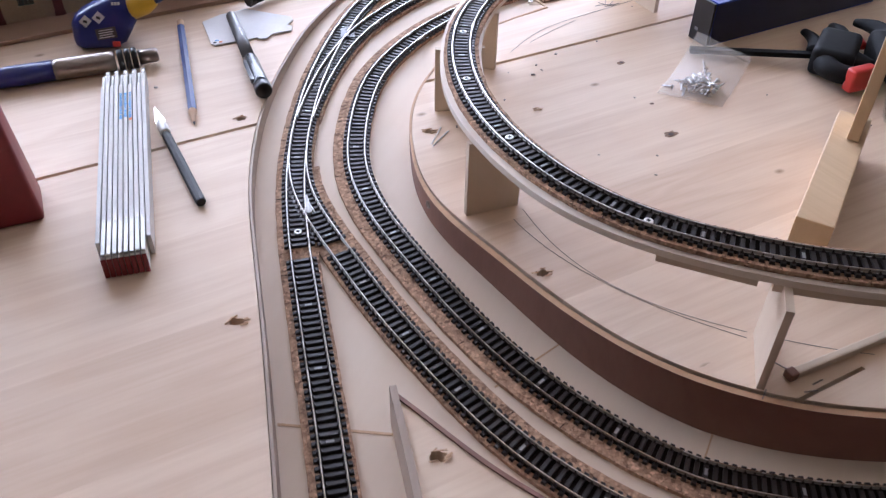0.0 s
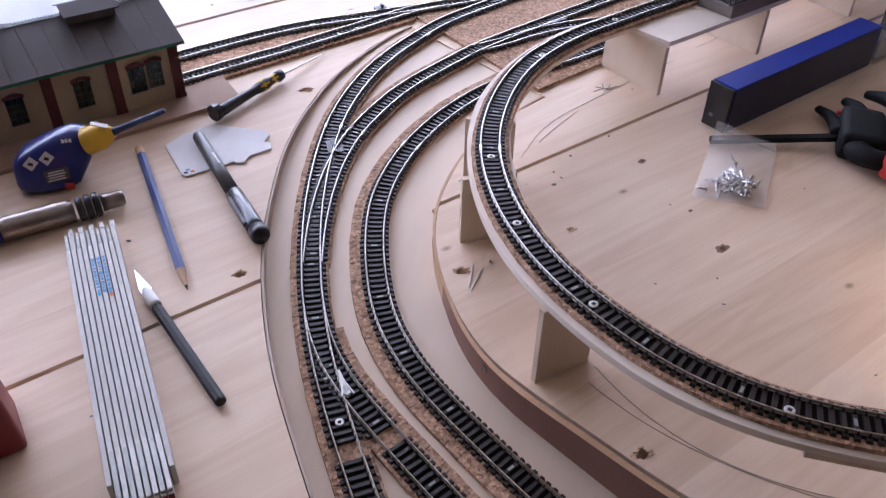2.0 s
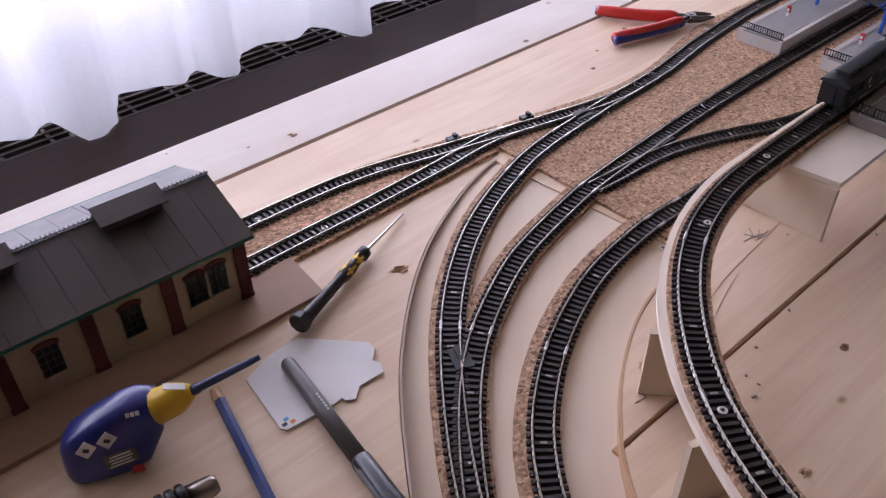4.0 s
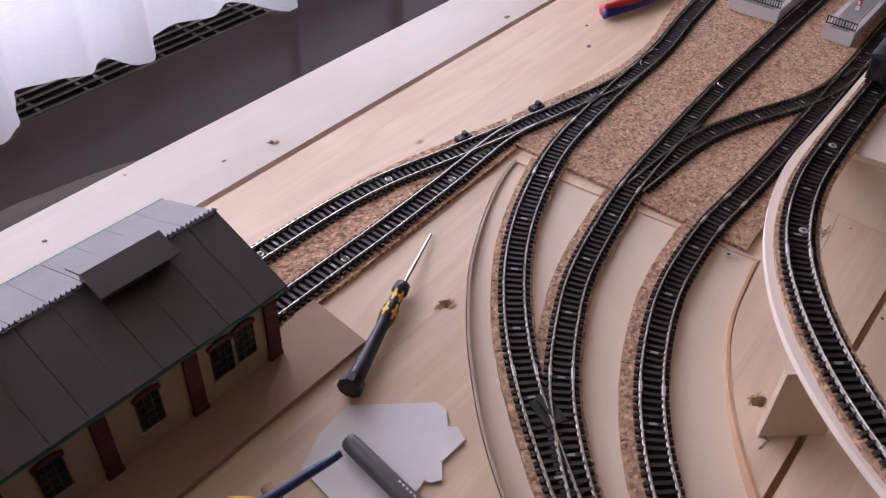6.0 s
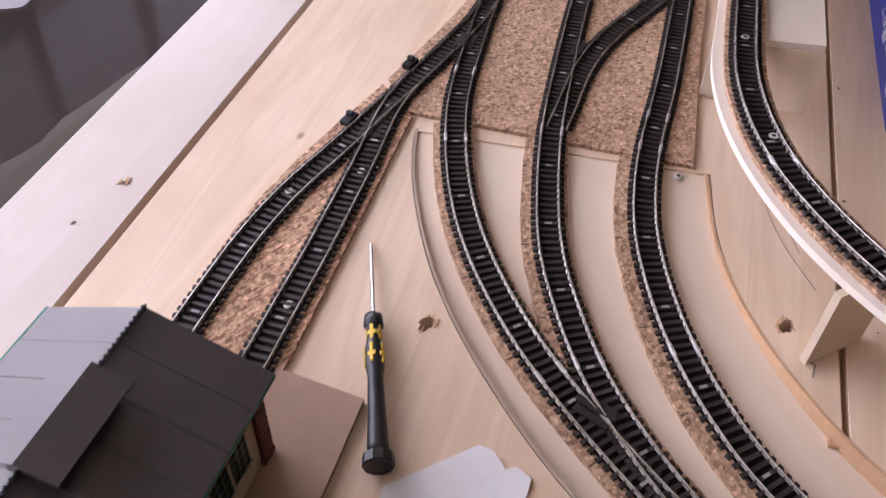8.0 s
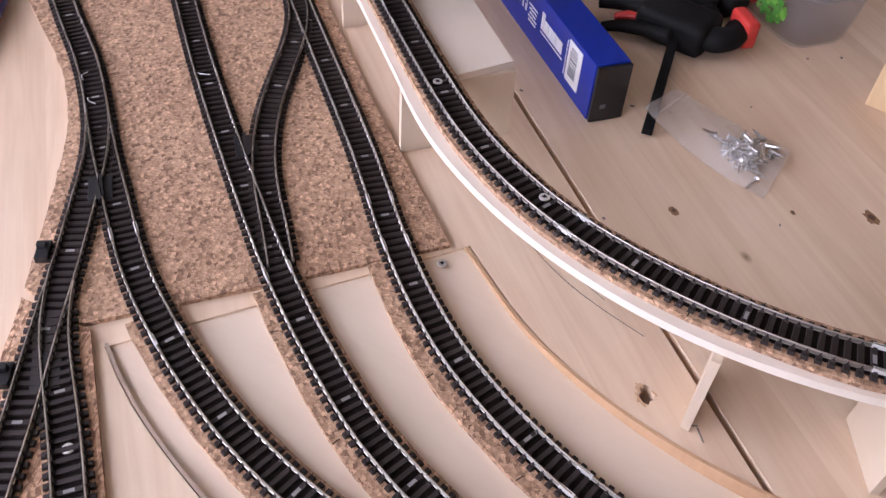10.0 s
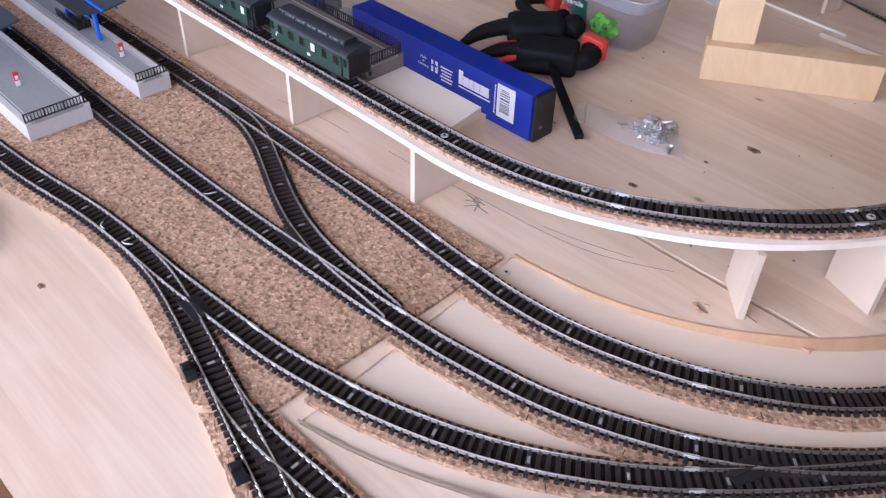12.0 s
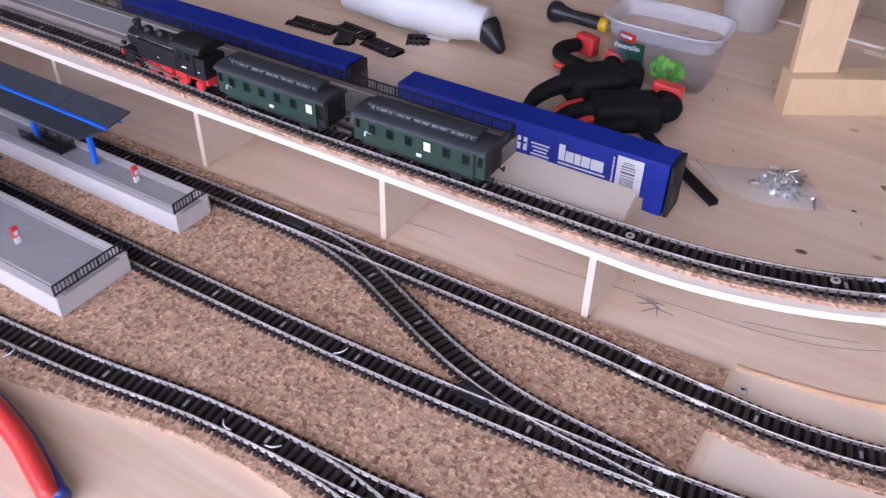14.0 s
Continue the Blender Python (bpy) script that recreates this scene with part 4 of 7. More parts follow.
# folding ruler lying on its edges
p, q = (-0.0965, 0.7735), (-0.0235, 0.5375)
ruler = thing("folding_ruler", "folded white wooden rule with red tips, on the board", "ruler", frame_to(p, q))
L = length2(p, q)
for i in range(10):
    y = (i - 4.5) * 0.0035
    odd = i % 2
    x0, x1 = (0.0 if odd else 0.003), L - (0.0 if 1 <= i <= 8 else 0.017)
    bm = bmesh.new()
    add_box(bm, (x1 - x0 - 0.022, 0.0028, 0.0155), ((x0 + 0.022 + x1) / 2, y, 0.00775), 0.0004)
    seg = part("ruler_segment", bm, RULERW, ruler)
    bm = bmesh.new()
    add_box(bm, (0.0235, 0.0034 if odd else 0.0024, 0.0150 if odd else 0.0128), (x0 + 0.0112, y, 0.0075 if odd else 0.0065), 0.0008)
    hinge = part("hinge", bm, RULERW if odd else RULERG, seg, "" if odd else "grey joint plate")
    bm = bmesh.new()
    add_cyl(bm, 0.0012, 0.0012, (x0 + 0.006, y, 0.0146 if odd else 0.0125), (x0 + 0.006, y, 0.0153 if odd else 0.0131), 10)
    part("rivet", bm, RULERM, hinge)
    if 1 <= i <= 8:
        bm = bmesh.new()
        add_box(bm, (0.041, 0.0027, 0.0022), (L - 0.022, y + 0.0002, 0.0153), 0.0007, rot=pose(0, 0, 0, 0, -3, 0))
        part("hinge", bm, RULERG if odd else RULERM, seg)
        bm = bmesh.new()
        add_box(bm, (0.0012, 0.0031, 0.0145), (L + 0.0002, y, 0.0075), 0.0003)
        part("red_tip", bm, REDDARK, seg, "red painted tip")
rp = random.Random(8)
for i in (4, 5, 6):                        # blue print over three of the strips, too small to read
    x = 0.040
    while x < 0.078:
        w = rp.uniform(0.0012, 0.0034)
        bm = bmesh.new()
        add_box(bm, (w, rp.uniform(0.0014, 0.0024), 0.0003), (x + w / 2, (i - 4.5) * 0.0035, 0.0156))
        part("print_mark", bm, INKBLUE, ruler, "blue printed mark")
        x += w + rp.uniform(0.0004, 0.0016)
bm = bmesh.new()
add_box(bm, (0.0030, 0.0024, 0.0003), (0.0815, 0.0055, 0.0156))
part("print_mark", bm, INKORANGE, ruler, "red printed mark")

# craft knife
p, q = (-0.0625, 0.733), (0.0065, 0.609)
knife = thing("craft_knife", "craft knife with black handle and bright blade, lying on the board", "knife", frame_to(p, q))
L = length2(p, q)
bm = bmesh.new()
add_lathe(bm, [(0.0, 0.0030), (0.002, 0.0036), (0.012, 0.0037), (0.09, 0.0038), (0.0975, 0.0037), (0.0985, 0.0032)], (L - 0.0985, 0, 0.0039), (L, 0, 0.0039), 8)
part("handle", bm, BLACKRUB, knife)
bm = bmesh.new()
add_lathe(bm, [(0.0, 0.0022), (0.003, 0.0030), (0.006, 0.0040), (0.018, 0.0042), (0.0195, 0.0038)], (L - 0.118, 0, 0.0046), (L - 0.098, 0, 0.0046), 18)
part("collet", bm, WHITEP, knife, "pale knurled collet", True)
bm = bmesh.new()
add_prism(bm, [(0.0, 0.0015), (0.024, 0.0042), (0.030, 0.0032), (0.030, -0.0032), (0.022, -0.0034)], 0.0042, 0.0050)
part("blade", bm, CHROME, knife, "bright pointed blade")

# pencil
p, q = (-0.0805, 0.890), (-0.0235, 0.7115)
pencil = thing("pencil", "blue hexagonal pencil with pale end and sharpened tip, on the board", "pencil", frame_to(p, q))
L = length2(p, q)
bm = bmesh.new()
add_cyl(bm, 0.0037, 0.0037, (0.010, 0, 0.0034), (L - 0.020, 0, 0.0034), 6)
part("shaft", bm, plain("blue_lacquer", (0.006, 0.028, 0.17), 0.5, 0, 0.15, 200, 0.05, 0.0), pencil)
bm = bmesh.new()
add_cyl(bm, 0.0034, 0.0035, (0.0, 0, 0.0035), (0.0105, 0, 0.0035), 14)
part("end_cap", bm, PENWOOD, pencil, "bare pale end")
bm = bmesh.new()
add_cyl(bm, 0.0036, 0.0011, (L - 0.020, 0, 0.0034), (L - 0.004, 0, 0.0026), 14)
part("cone", bm, PENWOOD, pencil, "bare wooden cone")
bm = bmesh.new()
add_cyl(bm, 0.0011, 0.0002, (L - 0.004, 0, 0.0026), (L, 0, 0.0022), 10)
part("lead", bm, INKDARK, pencil, "graphite tip")

# grey fibre pen, its far end on the card
p, q = (-0.034, 0.901), (0.0245, 0.757)
pen = thing("felt_pen", "dark grey felt pen with clipped cap, lying on card", "pen", frame_to(p, q))
L = length2(p, q)
bm = bmesh.new()
add_lathe(bm, [(0.0, 0.0040), (0.0015, 0.0048), (0.004, 0.0051), (0.05, 0.0054), (0.095, 0.0055)], (0, 0, 0.0068), (0.095, 0, 0.0062), 20)
part("barrel", bm, GREYPEN, pen, "", True)
bm = bmesh.new()
add_lathe(bm, [(0.0, 0.0060), (0.001, 0.0064), (0.045, 0.0068), (0.052, 0.0068)], (0.094, 0, 0.0068), (L - 0.008, 0, 0.0068), 20)
cap = part("cap", bm, PENCAP, pen, "dark shiny cap", True)
bm = bmesh.new()
add_lathe(bm, [(0.0, 0.0072), (0.0075, 0.0072), (0.0095, 0.0062)], (L - 0.010, 0, 0.0072), (L, 0, 0.0072), 20)
part("end_plug", bm, BLACKP, cap, "black end plug", True)
bm = bmesh.new()
add_box(bm, (0.034, 0.0032, 0.0016), (0.120, -0.0062, 0.0105), 0.0005, rot=pose(0, 0, 0, 40, 0, 0))
add_box(bm, (0.007, 0.0040, 0.0040), (0.136, -0.0058, 0.0098), 0.0008)
part("clip", bm, GREYPEN, cap)
bm = bmesh.new()
for i in range(6):
    add_box(bm, (0.0016, 0.0012, 0.0002), (0.040 + i * 0.0028, 0.0014, 0.01195))
part("print_mark", bm, PAPER, pen, "pale printed marks")

# white card cut to an outline
card = thing("card_template", "white card template with stepped cut edge, lying on the board", "card")
bm = bmesh.new()
add_prism(bm, [(-0.061, 0.896), (-0.047, 0.913), (-0.026, 0.927), (0.0215, 0.912), (0.0245, 0.905), (0.021, 0.8945), (0.026, 0.892), (0.0265, 0.883), (0.0095, 0.8745), (0.0055, 0.864), (-0.0005, 0.8645), (-0.003, 0.867), (-0.0075, 0.8635), (-0.0385, 0.849), (-0.0425, 0.8515)], 0.0004, 0.0018)
part("sheet", bm, CARDW, card)
for x, y, m2 in ((-0.0385, 0.8575, INKBLUE), (-0.0345, 0.855, INKORANGE), (-0.0395, 0.8535, INKDARK)):
    bm = bmesh.new()
    add_box(bm, (0.0032, 0.0024, 0.0002), (x, y, 0.0019), rot=pose(0, 0, 0, 0, 0, 25))
    part("print_mark", bm, m2, card, "small printed mark")

# precision screwdriver
p, q = (0.0705, 1.0485), (-0.0275, 0.9275)
drv = thing("precision_screwdriver", "slim black and yellow precision screwdriver lying on the board", "screwdriver", frame_to(p, q))
L = length2(p, q)
hz0 = 0.0072
bm = bmesh.new()
add_cyl(bm, 0.0011, 0.0013, (0.0, 0, 0.0026), (0.062, 0, hz0 - 0.0004), 12)
part("blade", bm, CHROME, drv, "chrome blade")
bm = bmesh.new()
h0 = 0.058
prof = [(0, 0.0030), (0.001, 0.0050), (0.0075, 0.0054), (0.009, 0.0038), (0.016, 0.0038), (0.024, 0.0052), (0.031, 0.0052), (0.040, 0.0040), (0.062, 0.0045), (0.080, 0.0052), (0.084, 0.0050)]
add_lathe(bm, prof, (h0, 0, hz0), (h0 + 0.084, 0, hz0), 14)
part("handle", bm, BLACKP, drv, "", True)
for k, (a, b, r1, r2) in enumerate(((0.0105, 0.0150, 0.0038, 0.0038), (0.0245, 0.0305, 0.0052, 0.0052))):
    for j in range(5):
        an = 2 * math.pi * j / 5 + 0.3
        bm = bmesh.new()
        add_box(bm, (b - a + 0.006, 0.0018, 0.0010), (h0 + (a + b) / 2, 0, 0), 0.0003)
        add_box(bm, (0.0026, 0.0042, 0.0008), (h0 + (a + b) / 2 + 0.001, 0, 0), 0.0002)
        M = Matrix.Translation((0, 0, hz0)) @ Matrix.Rotation(an, 4, "X") @ Matrix.Translation((0, 0, r1 - 0.0002))
        bmesh.ops.transform(bm, matrix=M, verts=bm.verts)
        part("grip_inlay", bm, YELLOWP, drv, "yellow soft inlay")
bm = bmesh.new()
add_lathe(bm, [(0, 0.0050), (0.0014, 0.0074), (0.0068, 0.0078), (0.0076, 0.0072), (0.0070, 0.0055)], (h0 + 0.084, 0, 0.0088), (h0 + 0.0945, 0, 0.0088), 10)
part("swivel_cap", bm, BLACKP, drv)

# glue bottle with a long nozzle, lying on its side
p, q = (-0.1760, 0.8490), (-0.0460, 0.8620)
glue = thing("glue_bottle", "blue plastic glue bottle with yellow cap and long nozzle, lying down", "glue bottle", frame_to(p, q))
L = length2(p, q)


LEAN = 0.26                                # it lies on its narrow side, leaning back a little

bm = bmesh.new()
rings = []
for x, ty, zc, hz in [(0.0125 + 0.82 * x0, *rest) for x0, *rest in [(0, 0.0060, 0.0145, 0.0090), (0.003, 0.0090, 0.0148, 0.0125), (0.010, 0.0115, 0.0165, 0.0158), (0.026, 0.0125, 0.0195, 0.0188), (0.044, 0.0125, 0.0225, 0.0212), (0.056, 0.0115, 0.0255, 0.0200), (0.064, 0.0095, 0.0300, 0.0145), (0.069, 0.0085, 0.0325, 0.0105)]]:
    ring = []
    for i in range(28):
        a = 2 * math.pi * i / 28
        c, s = math.cos(a), math.sin(a)
        ex = 0.55
        z = zc + hz * math.copysign(abs(s) ** ex, s)
        ring.append(bm.verts.new((x, ty * math.copysign(abs(c) ** ex, c) + LEAN * (z - 0.03), z)))
    rings.append(ring)
for a, b in zip(rings, rings[1:]):
    for i in range(28):
        bm.faces.new((a[i], b[i], b[(i + 1) % 28], a[(i + 1) % 28]))
bm.faces.new(rings[0][::-1])
bm.faces.new(rings[-1])
bmesh.ops.recalc_face_normals(bm, faces=bm.faces)
part("bottle", bm, BLUEP, glue, "", True)
bm = bmesh.new()
add_lathe(bm, [(0, 0.0098), (0.001, 0.0110), (0.014, 0.0100), (0.020, 0.0068), (0.0235, 0.0046)], (0.066, 0, 0.0335), (0.0895, 0, 0.0400), 12)
cap = part("cap", bm, YELLOWP, glue, "yellow cap", True)
# White strip laid along the cap as a painted highlight.
bm = bmesh.new()
add_box(bm, (0.0125, 0.0050, 0.0006), (0.0800, -0.0012, 0.0478), 0.0002, rot=pose(0, 0, 0, 0, 20, 0))
part("cap_highlight", bm, PAPER, cap, "white strip painting the highlight on the cap")
bm = bmesh.new()
add_lathe(bm, [(0, 0.0032), (0.004, 0.0032), (0.005, 0.0026), (0.036, 0.0022), (0.0435, 0.0018)], (0.0885, 0, 0.0397), (L, 0, 0.0545), 14)
part("nozzle", bm, NAVY, glue, "long dark blue nozzle", True)


def on_glue(name, w, h, x, z, turn, material, parent, label="", out=0.0):
    """A flat print on the bottle's broad side."""
    bm = bmesh.new()
    x = 0.0125 + 0.82 * x
    add_box(bm, (w * 0.9, 0.0006, h), (x, -0.0127 - out + LEAN * (z - 0.03), z), rot=pose(0, 0, 0, -14.5, 0, 0) @ pose(0, 0, 0, 0, turn, 0))
    return part(name, bm, material, parent, label)


for k in range(2):
    lab = on_glue("hazard_label", 0.0085, 0.0085, 0.018 + 0.0145 * k, 0.0270 + 0.003 * k, 45, PAPER, glue, "white diamond hazard label")
    on_glue("print_mark", 0.0038, 0.0022, 0.018 + 0.0145 * k, 0.0270 + 0.003 * k, 20, INKDARK, lab, "dark printed mark", 0.0005)
lab = on_glue("text_label", 0.020, 0.0095, 0.038, 0.0165, -8, GREYPEN, glue, "grey label with fine print")
for k in range(4):
    on_glue("text_bar", 0.0150 - 0.002 * (k % 2), 0.0008, 0.038, 0.0135 + 0.0020 * k, -8, PAPER, lab, "", 0.0005)
on_glue("mark", 0.0075, 0.0050, 0.047, 0.0070, 0, REDP, glue, "red mark", -0.0003)
for k in range(3):
    on_glue("print_mark", 0.0022, 0.0026, 0.049 + 0.0032 * k, 0.0405, 0, PAPER, glue, "white printed mark", -0.0022)

# heavy silver pen
PENSTEEL = plain("dull_pen_steel", (0.30, 0.26, 0.23), 0.32, 1.0, 0.2, 200, 0.05)
p, q = (-0.235, 0.7505), (-0.0785, 0.8145)
hp = thing("ballpoint_pen", "thick silver ballpoint pen with blue end and black rings", "pen", frame_to(p, q))
L = length2(p, q)
bm = bmesh.new()
add_lathe(bm, [(0.0, 0.0070), (0.002, 0.0085), (0.082, 0.0088)], (0, 0, 0.0092), (0.082, 0, 0.0092), 24)
part("rear_barrel", bm, BLUEP, hp, "blue rear barrel", True)
bm = bmesh.new()
add_lathe(bm, [(0.0, 0.0088), (0.004, 0.0091), (0.045, 0.0089), (0.050, 0.0085)], (0.082, 0, 0.0092), (L - 0.037, 0, 0.0092), 24)
part("barrel", bm, PENSTEEL, hp, "", True)
for k in range(3):
    bm = bmesh.new()
    add_lathe(bm, [(0, 0.0082), (0.001, 0.0093), (0.0040, 0.0093), (0.0050, 0.0082)], (L - 0.035 + 0.0058 * k, 0, 0.0092), (L - 0.030 + 0.0058 * k, 0, 0.0092), 24)
    part("ring", bm, BLACKP, hp, "black grip ring", True)
bm = bmesh.new()
add_lathe(bm, [(0, 0.0066), (0.014, 0.0062), (0.0165, 0.0050)], (L - 0.0175, 0, 0.0092), (L - 0.001, 0, 0.0092), 20)
part("tip", bm, PENSTEEL, hp, "", True)

# red bottle with a white cap
rb = thing("red_bottle", "dark red plastic bottle with white cap, standing on the board", "bottle", frame_to((-0.128, 0.597), (-0.09, 0.615)))
bm = bmesh.new()
add_box(bm, (0.052, 0.040, 0.092), (0, 0, 0.046), 0.004, taper=(0.72, 0.80), segs=3)
part("body", bm, REDDARK, rb, "", True)
bm = bmesh.new()
add_cyl(bm, 0.012, 0.0105, (0, 0, 0.0918), (0, 0, 0.112), 20)
part("cap", bm, WHITEP, rb, "white cap", True)


# ---- engine shed on its mdf sheet ----
sheet = thing("mdf_sheet", "brown mdf sheet under the engine shed", "board")
bm = bmesh.new()
add_prism(bm, [(-0.0025, 0.968), (-0.0225, 1.0125), along((-0.0225, 1.0125), -0.015), (-0.06, 0.985), along((-0.06, 0.985), -0.30), along((-0.0025, 0.968), -0.36)], 0.0004, 0.0042)
part("sheet", bm, MDF, sheet)

SH = Matrix.Translation((-0.0525, 0.9765, 0.0042)) @ pose(0, 0, 0, 0, 0, AX - 1.5)
shed = thing("engine_shed", "cream model engine shed with red pilasters and dark pitched roof", "model building", SH)
SL, SW, EH, RH = 0.290, 0.100, 0.054, 0.073          # x runs from -SL to 0, y from 0 to SW


def shed_wall(name, y, sgn):
    bm = bmesh.new()
    add_box(bm, (SL, 0.002, EH), (-SL / 2, y, EH / 2))
    return part(name, bm, CREAM, shed)


for y, sgn in ((0.001, -1), (SW - 0.001, 1)):
    wl = shed_wall("wall", y, sgn)
    if sgn > 0:
        continue
    for i in range(6):
        x = -0.004 - i * 0.0535
        bm = bmesh.new()
        add_box(bm, (0.0085, 0.0022, EH - 0.003), (x, y + sgn * 0.0019, EH / 2 - 0.0015), 0.0003)
        add_box(bm, (0.0098, 0.0030, 0.004), (x, y + sgn * 0.0019, 0.002), 0.0003)
        for k in range(9):
            add_box(bm, (0.0086, 0.0004, 0.0040), (x, y + sgn * 0.0031, 0.008 + k * 0.0049), 0.0002)
        part("pilaster", bm, BRICKRED, wl, "dark red brick pilaster")
        xs = (x - 0.0185, x - 0.0345) if i == 0 else (x - 0.0268,)
        for xw in xs:
            w, hgt, z0 = (0.0125, 0.0235, 0.016) if i == 0 else (0.0135, 0.0235, 0.015)
            bm = bmesh.new()
            add_box(bm, (w, 0.0010, hgt), (xw, y + sgn * 0.0009, z0 + hgt / 2))
            win = part("window", bm, DARKGLASS, wl, "dark arched window")
            bm = bmesh.new()
            for dx in (-w / 2, -w / 6, w / 6, w / 2):
                add_box(bm, (0.0006, 0.0007, hgt), (xw + dx, y + sgn * 0.0016, z0 + hgt / 2))
            for dz in (0, 0.25, 0.5, 0.75, 1.0):
                add_box(bm, (w, 0.0007, 0.0006), (xw, y + sgn * 0.0016, z0 + hgt * dz))
            part("glazing_bar", bm, GREENWIN, win, "dark green glazing bars")
            bm = bmesh.new()
            arch = []
            for k in range(13):
                a = (k - 6) / 6
                xa, za = xw + a * (w / 2 + 0.0010), z0 + hgt + 0.0014 - 0.0024 * a * a
                arch.append([bm.verts.new((xa + a * 0.0005 * up, y + sgn * d, za + 0.0028 * up)) for d, up in ((0.0010, 0), (0.0027, 0), (0.0027, 1), (0.0010, 1))])
            for A, B in zip(arch, arch[1:]):
                for i in range(4):
                    bm.faces.new((A[i], B[i], B[(i + 1) % 4], A[(i + 1) % 4]))
            bm.faces.new(arch[0])
            bm.faces.new(arch[-1][::-1])
            bmesh.ops.recalc_face_normals(bm, faces=bm.faces)
            part("lintel", bm, BRICKRED, win, "curved red brick lintel")
            bm = bmesh.new()
            add_box(bm, (w + 0.003, 0.0022, 0.0012), (xw, y + sgn * 0.0018, z0 - 0.0008))
            part("sill", bm, CREAM, win)
# gable ends, the front one with two track doors
for x, front_end in ((-0.001, True), (-SL + 0.001, False)):
    bm = bmesh.new()
    if front_end:
        for a, b in ((0.0, 0.012), (0.044, 0.056), (0.088, SW)):
            add_box(bm, (0.002, b - a, 0.042), (x, (a + b) / 2, 0.021))
        add_box(bm, (0.002, SW, EH - 0.042), (x, SW / 2, (EH + 0.042) / 2))
    else:
        add_box(bm, (0.002, SW, EH), (x, SW / 2, EH / 2))
    v = [bm.verts.new((x + d, y, z)) for d in (-0.001, 0.001) for y, z in ((0, EH), (SW, EH), (SW / 2, RH - 0.001))]
    bm.faces.new(v[:3])
    bm.faces.new(v[3:][::-1])
    for a, b in ((0, 1), (1, 2), (2, 0)):
        bm.faces.new((v[a], v[b], v[b + 3], v[a + 3]))
    bmesh.ops.recalc_face_normals(bm, faces=bm.faces)
    part("gable", bm, CREAM, shed)
OV = 0.006
sl = (RH - EH) / (SW / 2)
ang = math.degrees(math.atan2(RH - EH, SW / 2))
for side in (0, 1):
    wd = math.hypot(SW / 2 + OV, (SW / 2 + OV) * sl)
    n_pan = 15
    M = Matrix.Translation((0, SW / 2 + (-1 if side == 0 else 1) * (SW / 2 + OV) / 2, RH - (SW / 2 + OV) / 2 * sl + 0.0008)) @ pose(0, 0, 0, ang if side == 0 else -ang, 0, 0)
    bm = bmesh.new()
    add_box(bm, (SL + 2 * OV - 0.001, wd - 0.001, 0.0009), (-SL / 2, 0, -0.0004))
    bmesh.ops.transform(bm, matrix=M, verts=bm.verts)
    rf = part("roof", bm, ROOF, shed, "dark slate grey roof slope")
    for k in range(n_pan):
        bm = bmesh.new()
        a0, a1 = -SL - OV + (SL + 2 * OV) * k / n_pan, -SL - OV + (SL + 2 * OV) * (k + 1) / n_pan
        add_box(bm, (a1 - a0 - 0.0003, wd, 0.0016), ((a0 + a1) / 2, 0, 0.0010 + 0.0001 * (k % 2)))
        bmesh.ops.transform(bm, matrix=M, verts=bm.verts)
        part("roof_sheet", bm, ROOF, rf)
    ye = -OV if side == 0 else SW + OV
    ze = EH - OV * sl
    bm = bmesh.new()
    add_box(bm, (SL + 2 * OV, 0.0014, 0.0018), (-SL / 2, ye, ze + (0.0006 if side == 0 else 0.0020)))
    part("eave_trim", bm, GREENTRIM, rf, "thin green eave trim")
# ridge cresting
bm = bmesh.new()
add_box(bm, (SL + 2 * OV, 0.0008, 0.0010), (-SL / 2, SW / 2, RH + 0.0022))
add_box(bm, (SL + 2 * OV, 0.0008, 0.0006), (-SL / 2, SW / 2, RH + 0.0042))
k = 0
x = -SL - OV
while x < OV:
    add_box(bm, (0.0007, 0.0007, 0.0036), (x, SW / 2, RH + 0.0040))
    add_box(bm, (0.0026, 0.0006, 0.0006), (x + 0.0015, SW / 2, RH + 0.0032), rot=pose(0, 0, 0, 0, 38 if k % 2 else -38, 0))
    x += 0.0030
    k += 1
part("ridge_cresting", bm, BLACKP, shed, "black filigree ridge cresting")
# ridge ventilators
for xc in (-0.056, -0.154, -0.245):
    bm = bmesh.new()
    add_box(bm, (0.041, 0.018, 0.013), (xc + 0.001, SW / 2 - 0.003, RH + 0.0030))
    vent = part("ventilator", bm, ROOF, shed, "boxy ridge ventilator")
    for sgn in (-1, 1):
        bm = bmesh.new()
        add_box(bm, (0.0465, 0.0175, 0.0012), (0.001, 0, 0))
        M = Matrix.Translation((xc, SW / 2 - 0.003 + sgn * 0.0080, RH + 0.0102)) @ pose(0, 0, 0, -sgn * 20, 0, 0)
        bmesh.ops.transform(bm, matrix=M, verts=bm.verts)
        part("ventilator_roof", bm, ROOF, vent)



# ---- low station: platforms, canopies, signs ----
CONC = plain("light_concrete_edge", (0.52, 0.485, 0.455), 0.75, 0, 0.08, 300, 0.25)
PAVE = plain("grey_platform_paving", (0.27, 0.262, 0.257), 0.7, 0, 0.12, 260, 0.25)
CANROOF = plain("slate_canopy_roof", (0.045, 0.05, 0.062), 0.5, 0, 0.2, 200, 0.2)
BLUECAN = plain("bright_blue_steel", (0.02, 0.13, 0.62), 0.4, 0, 0.1, 200, 0.05)


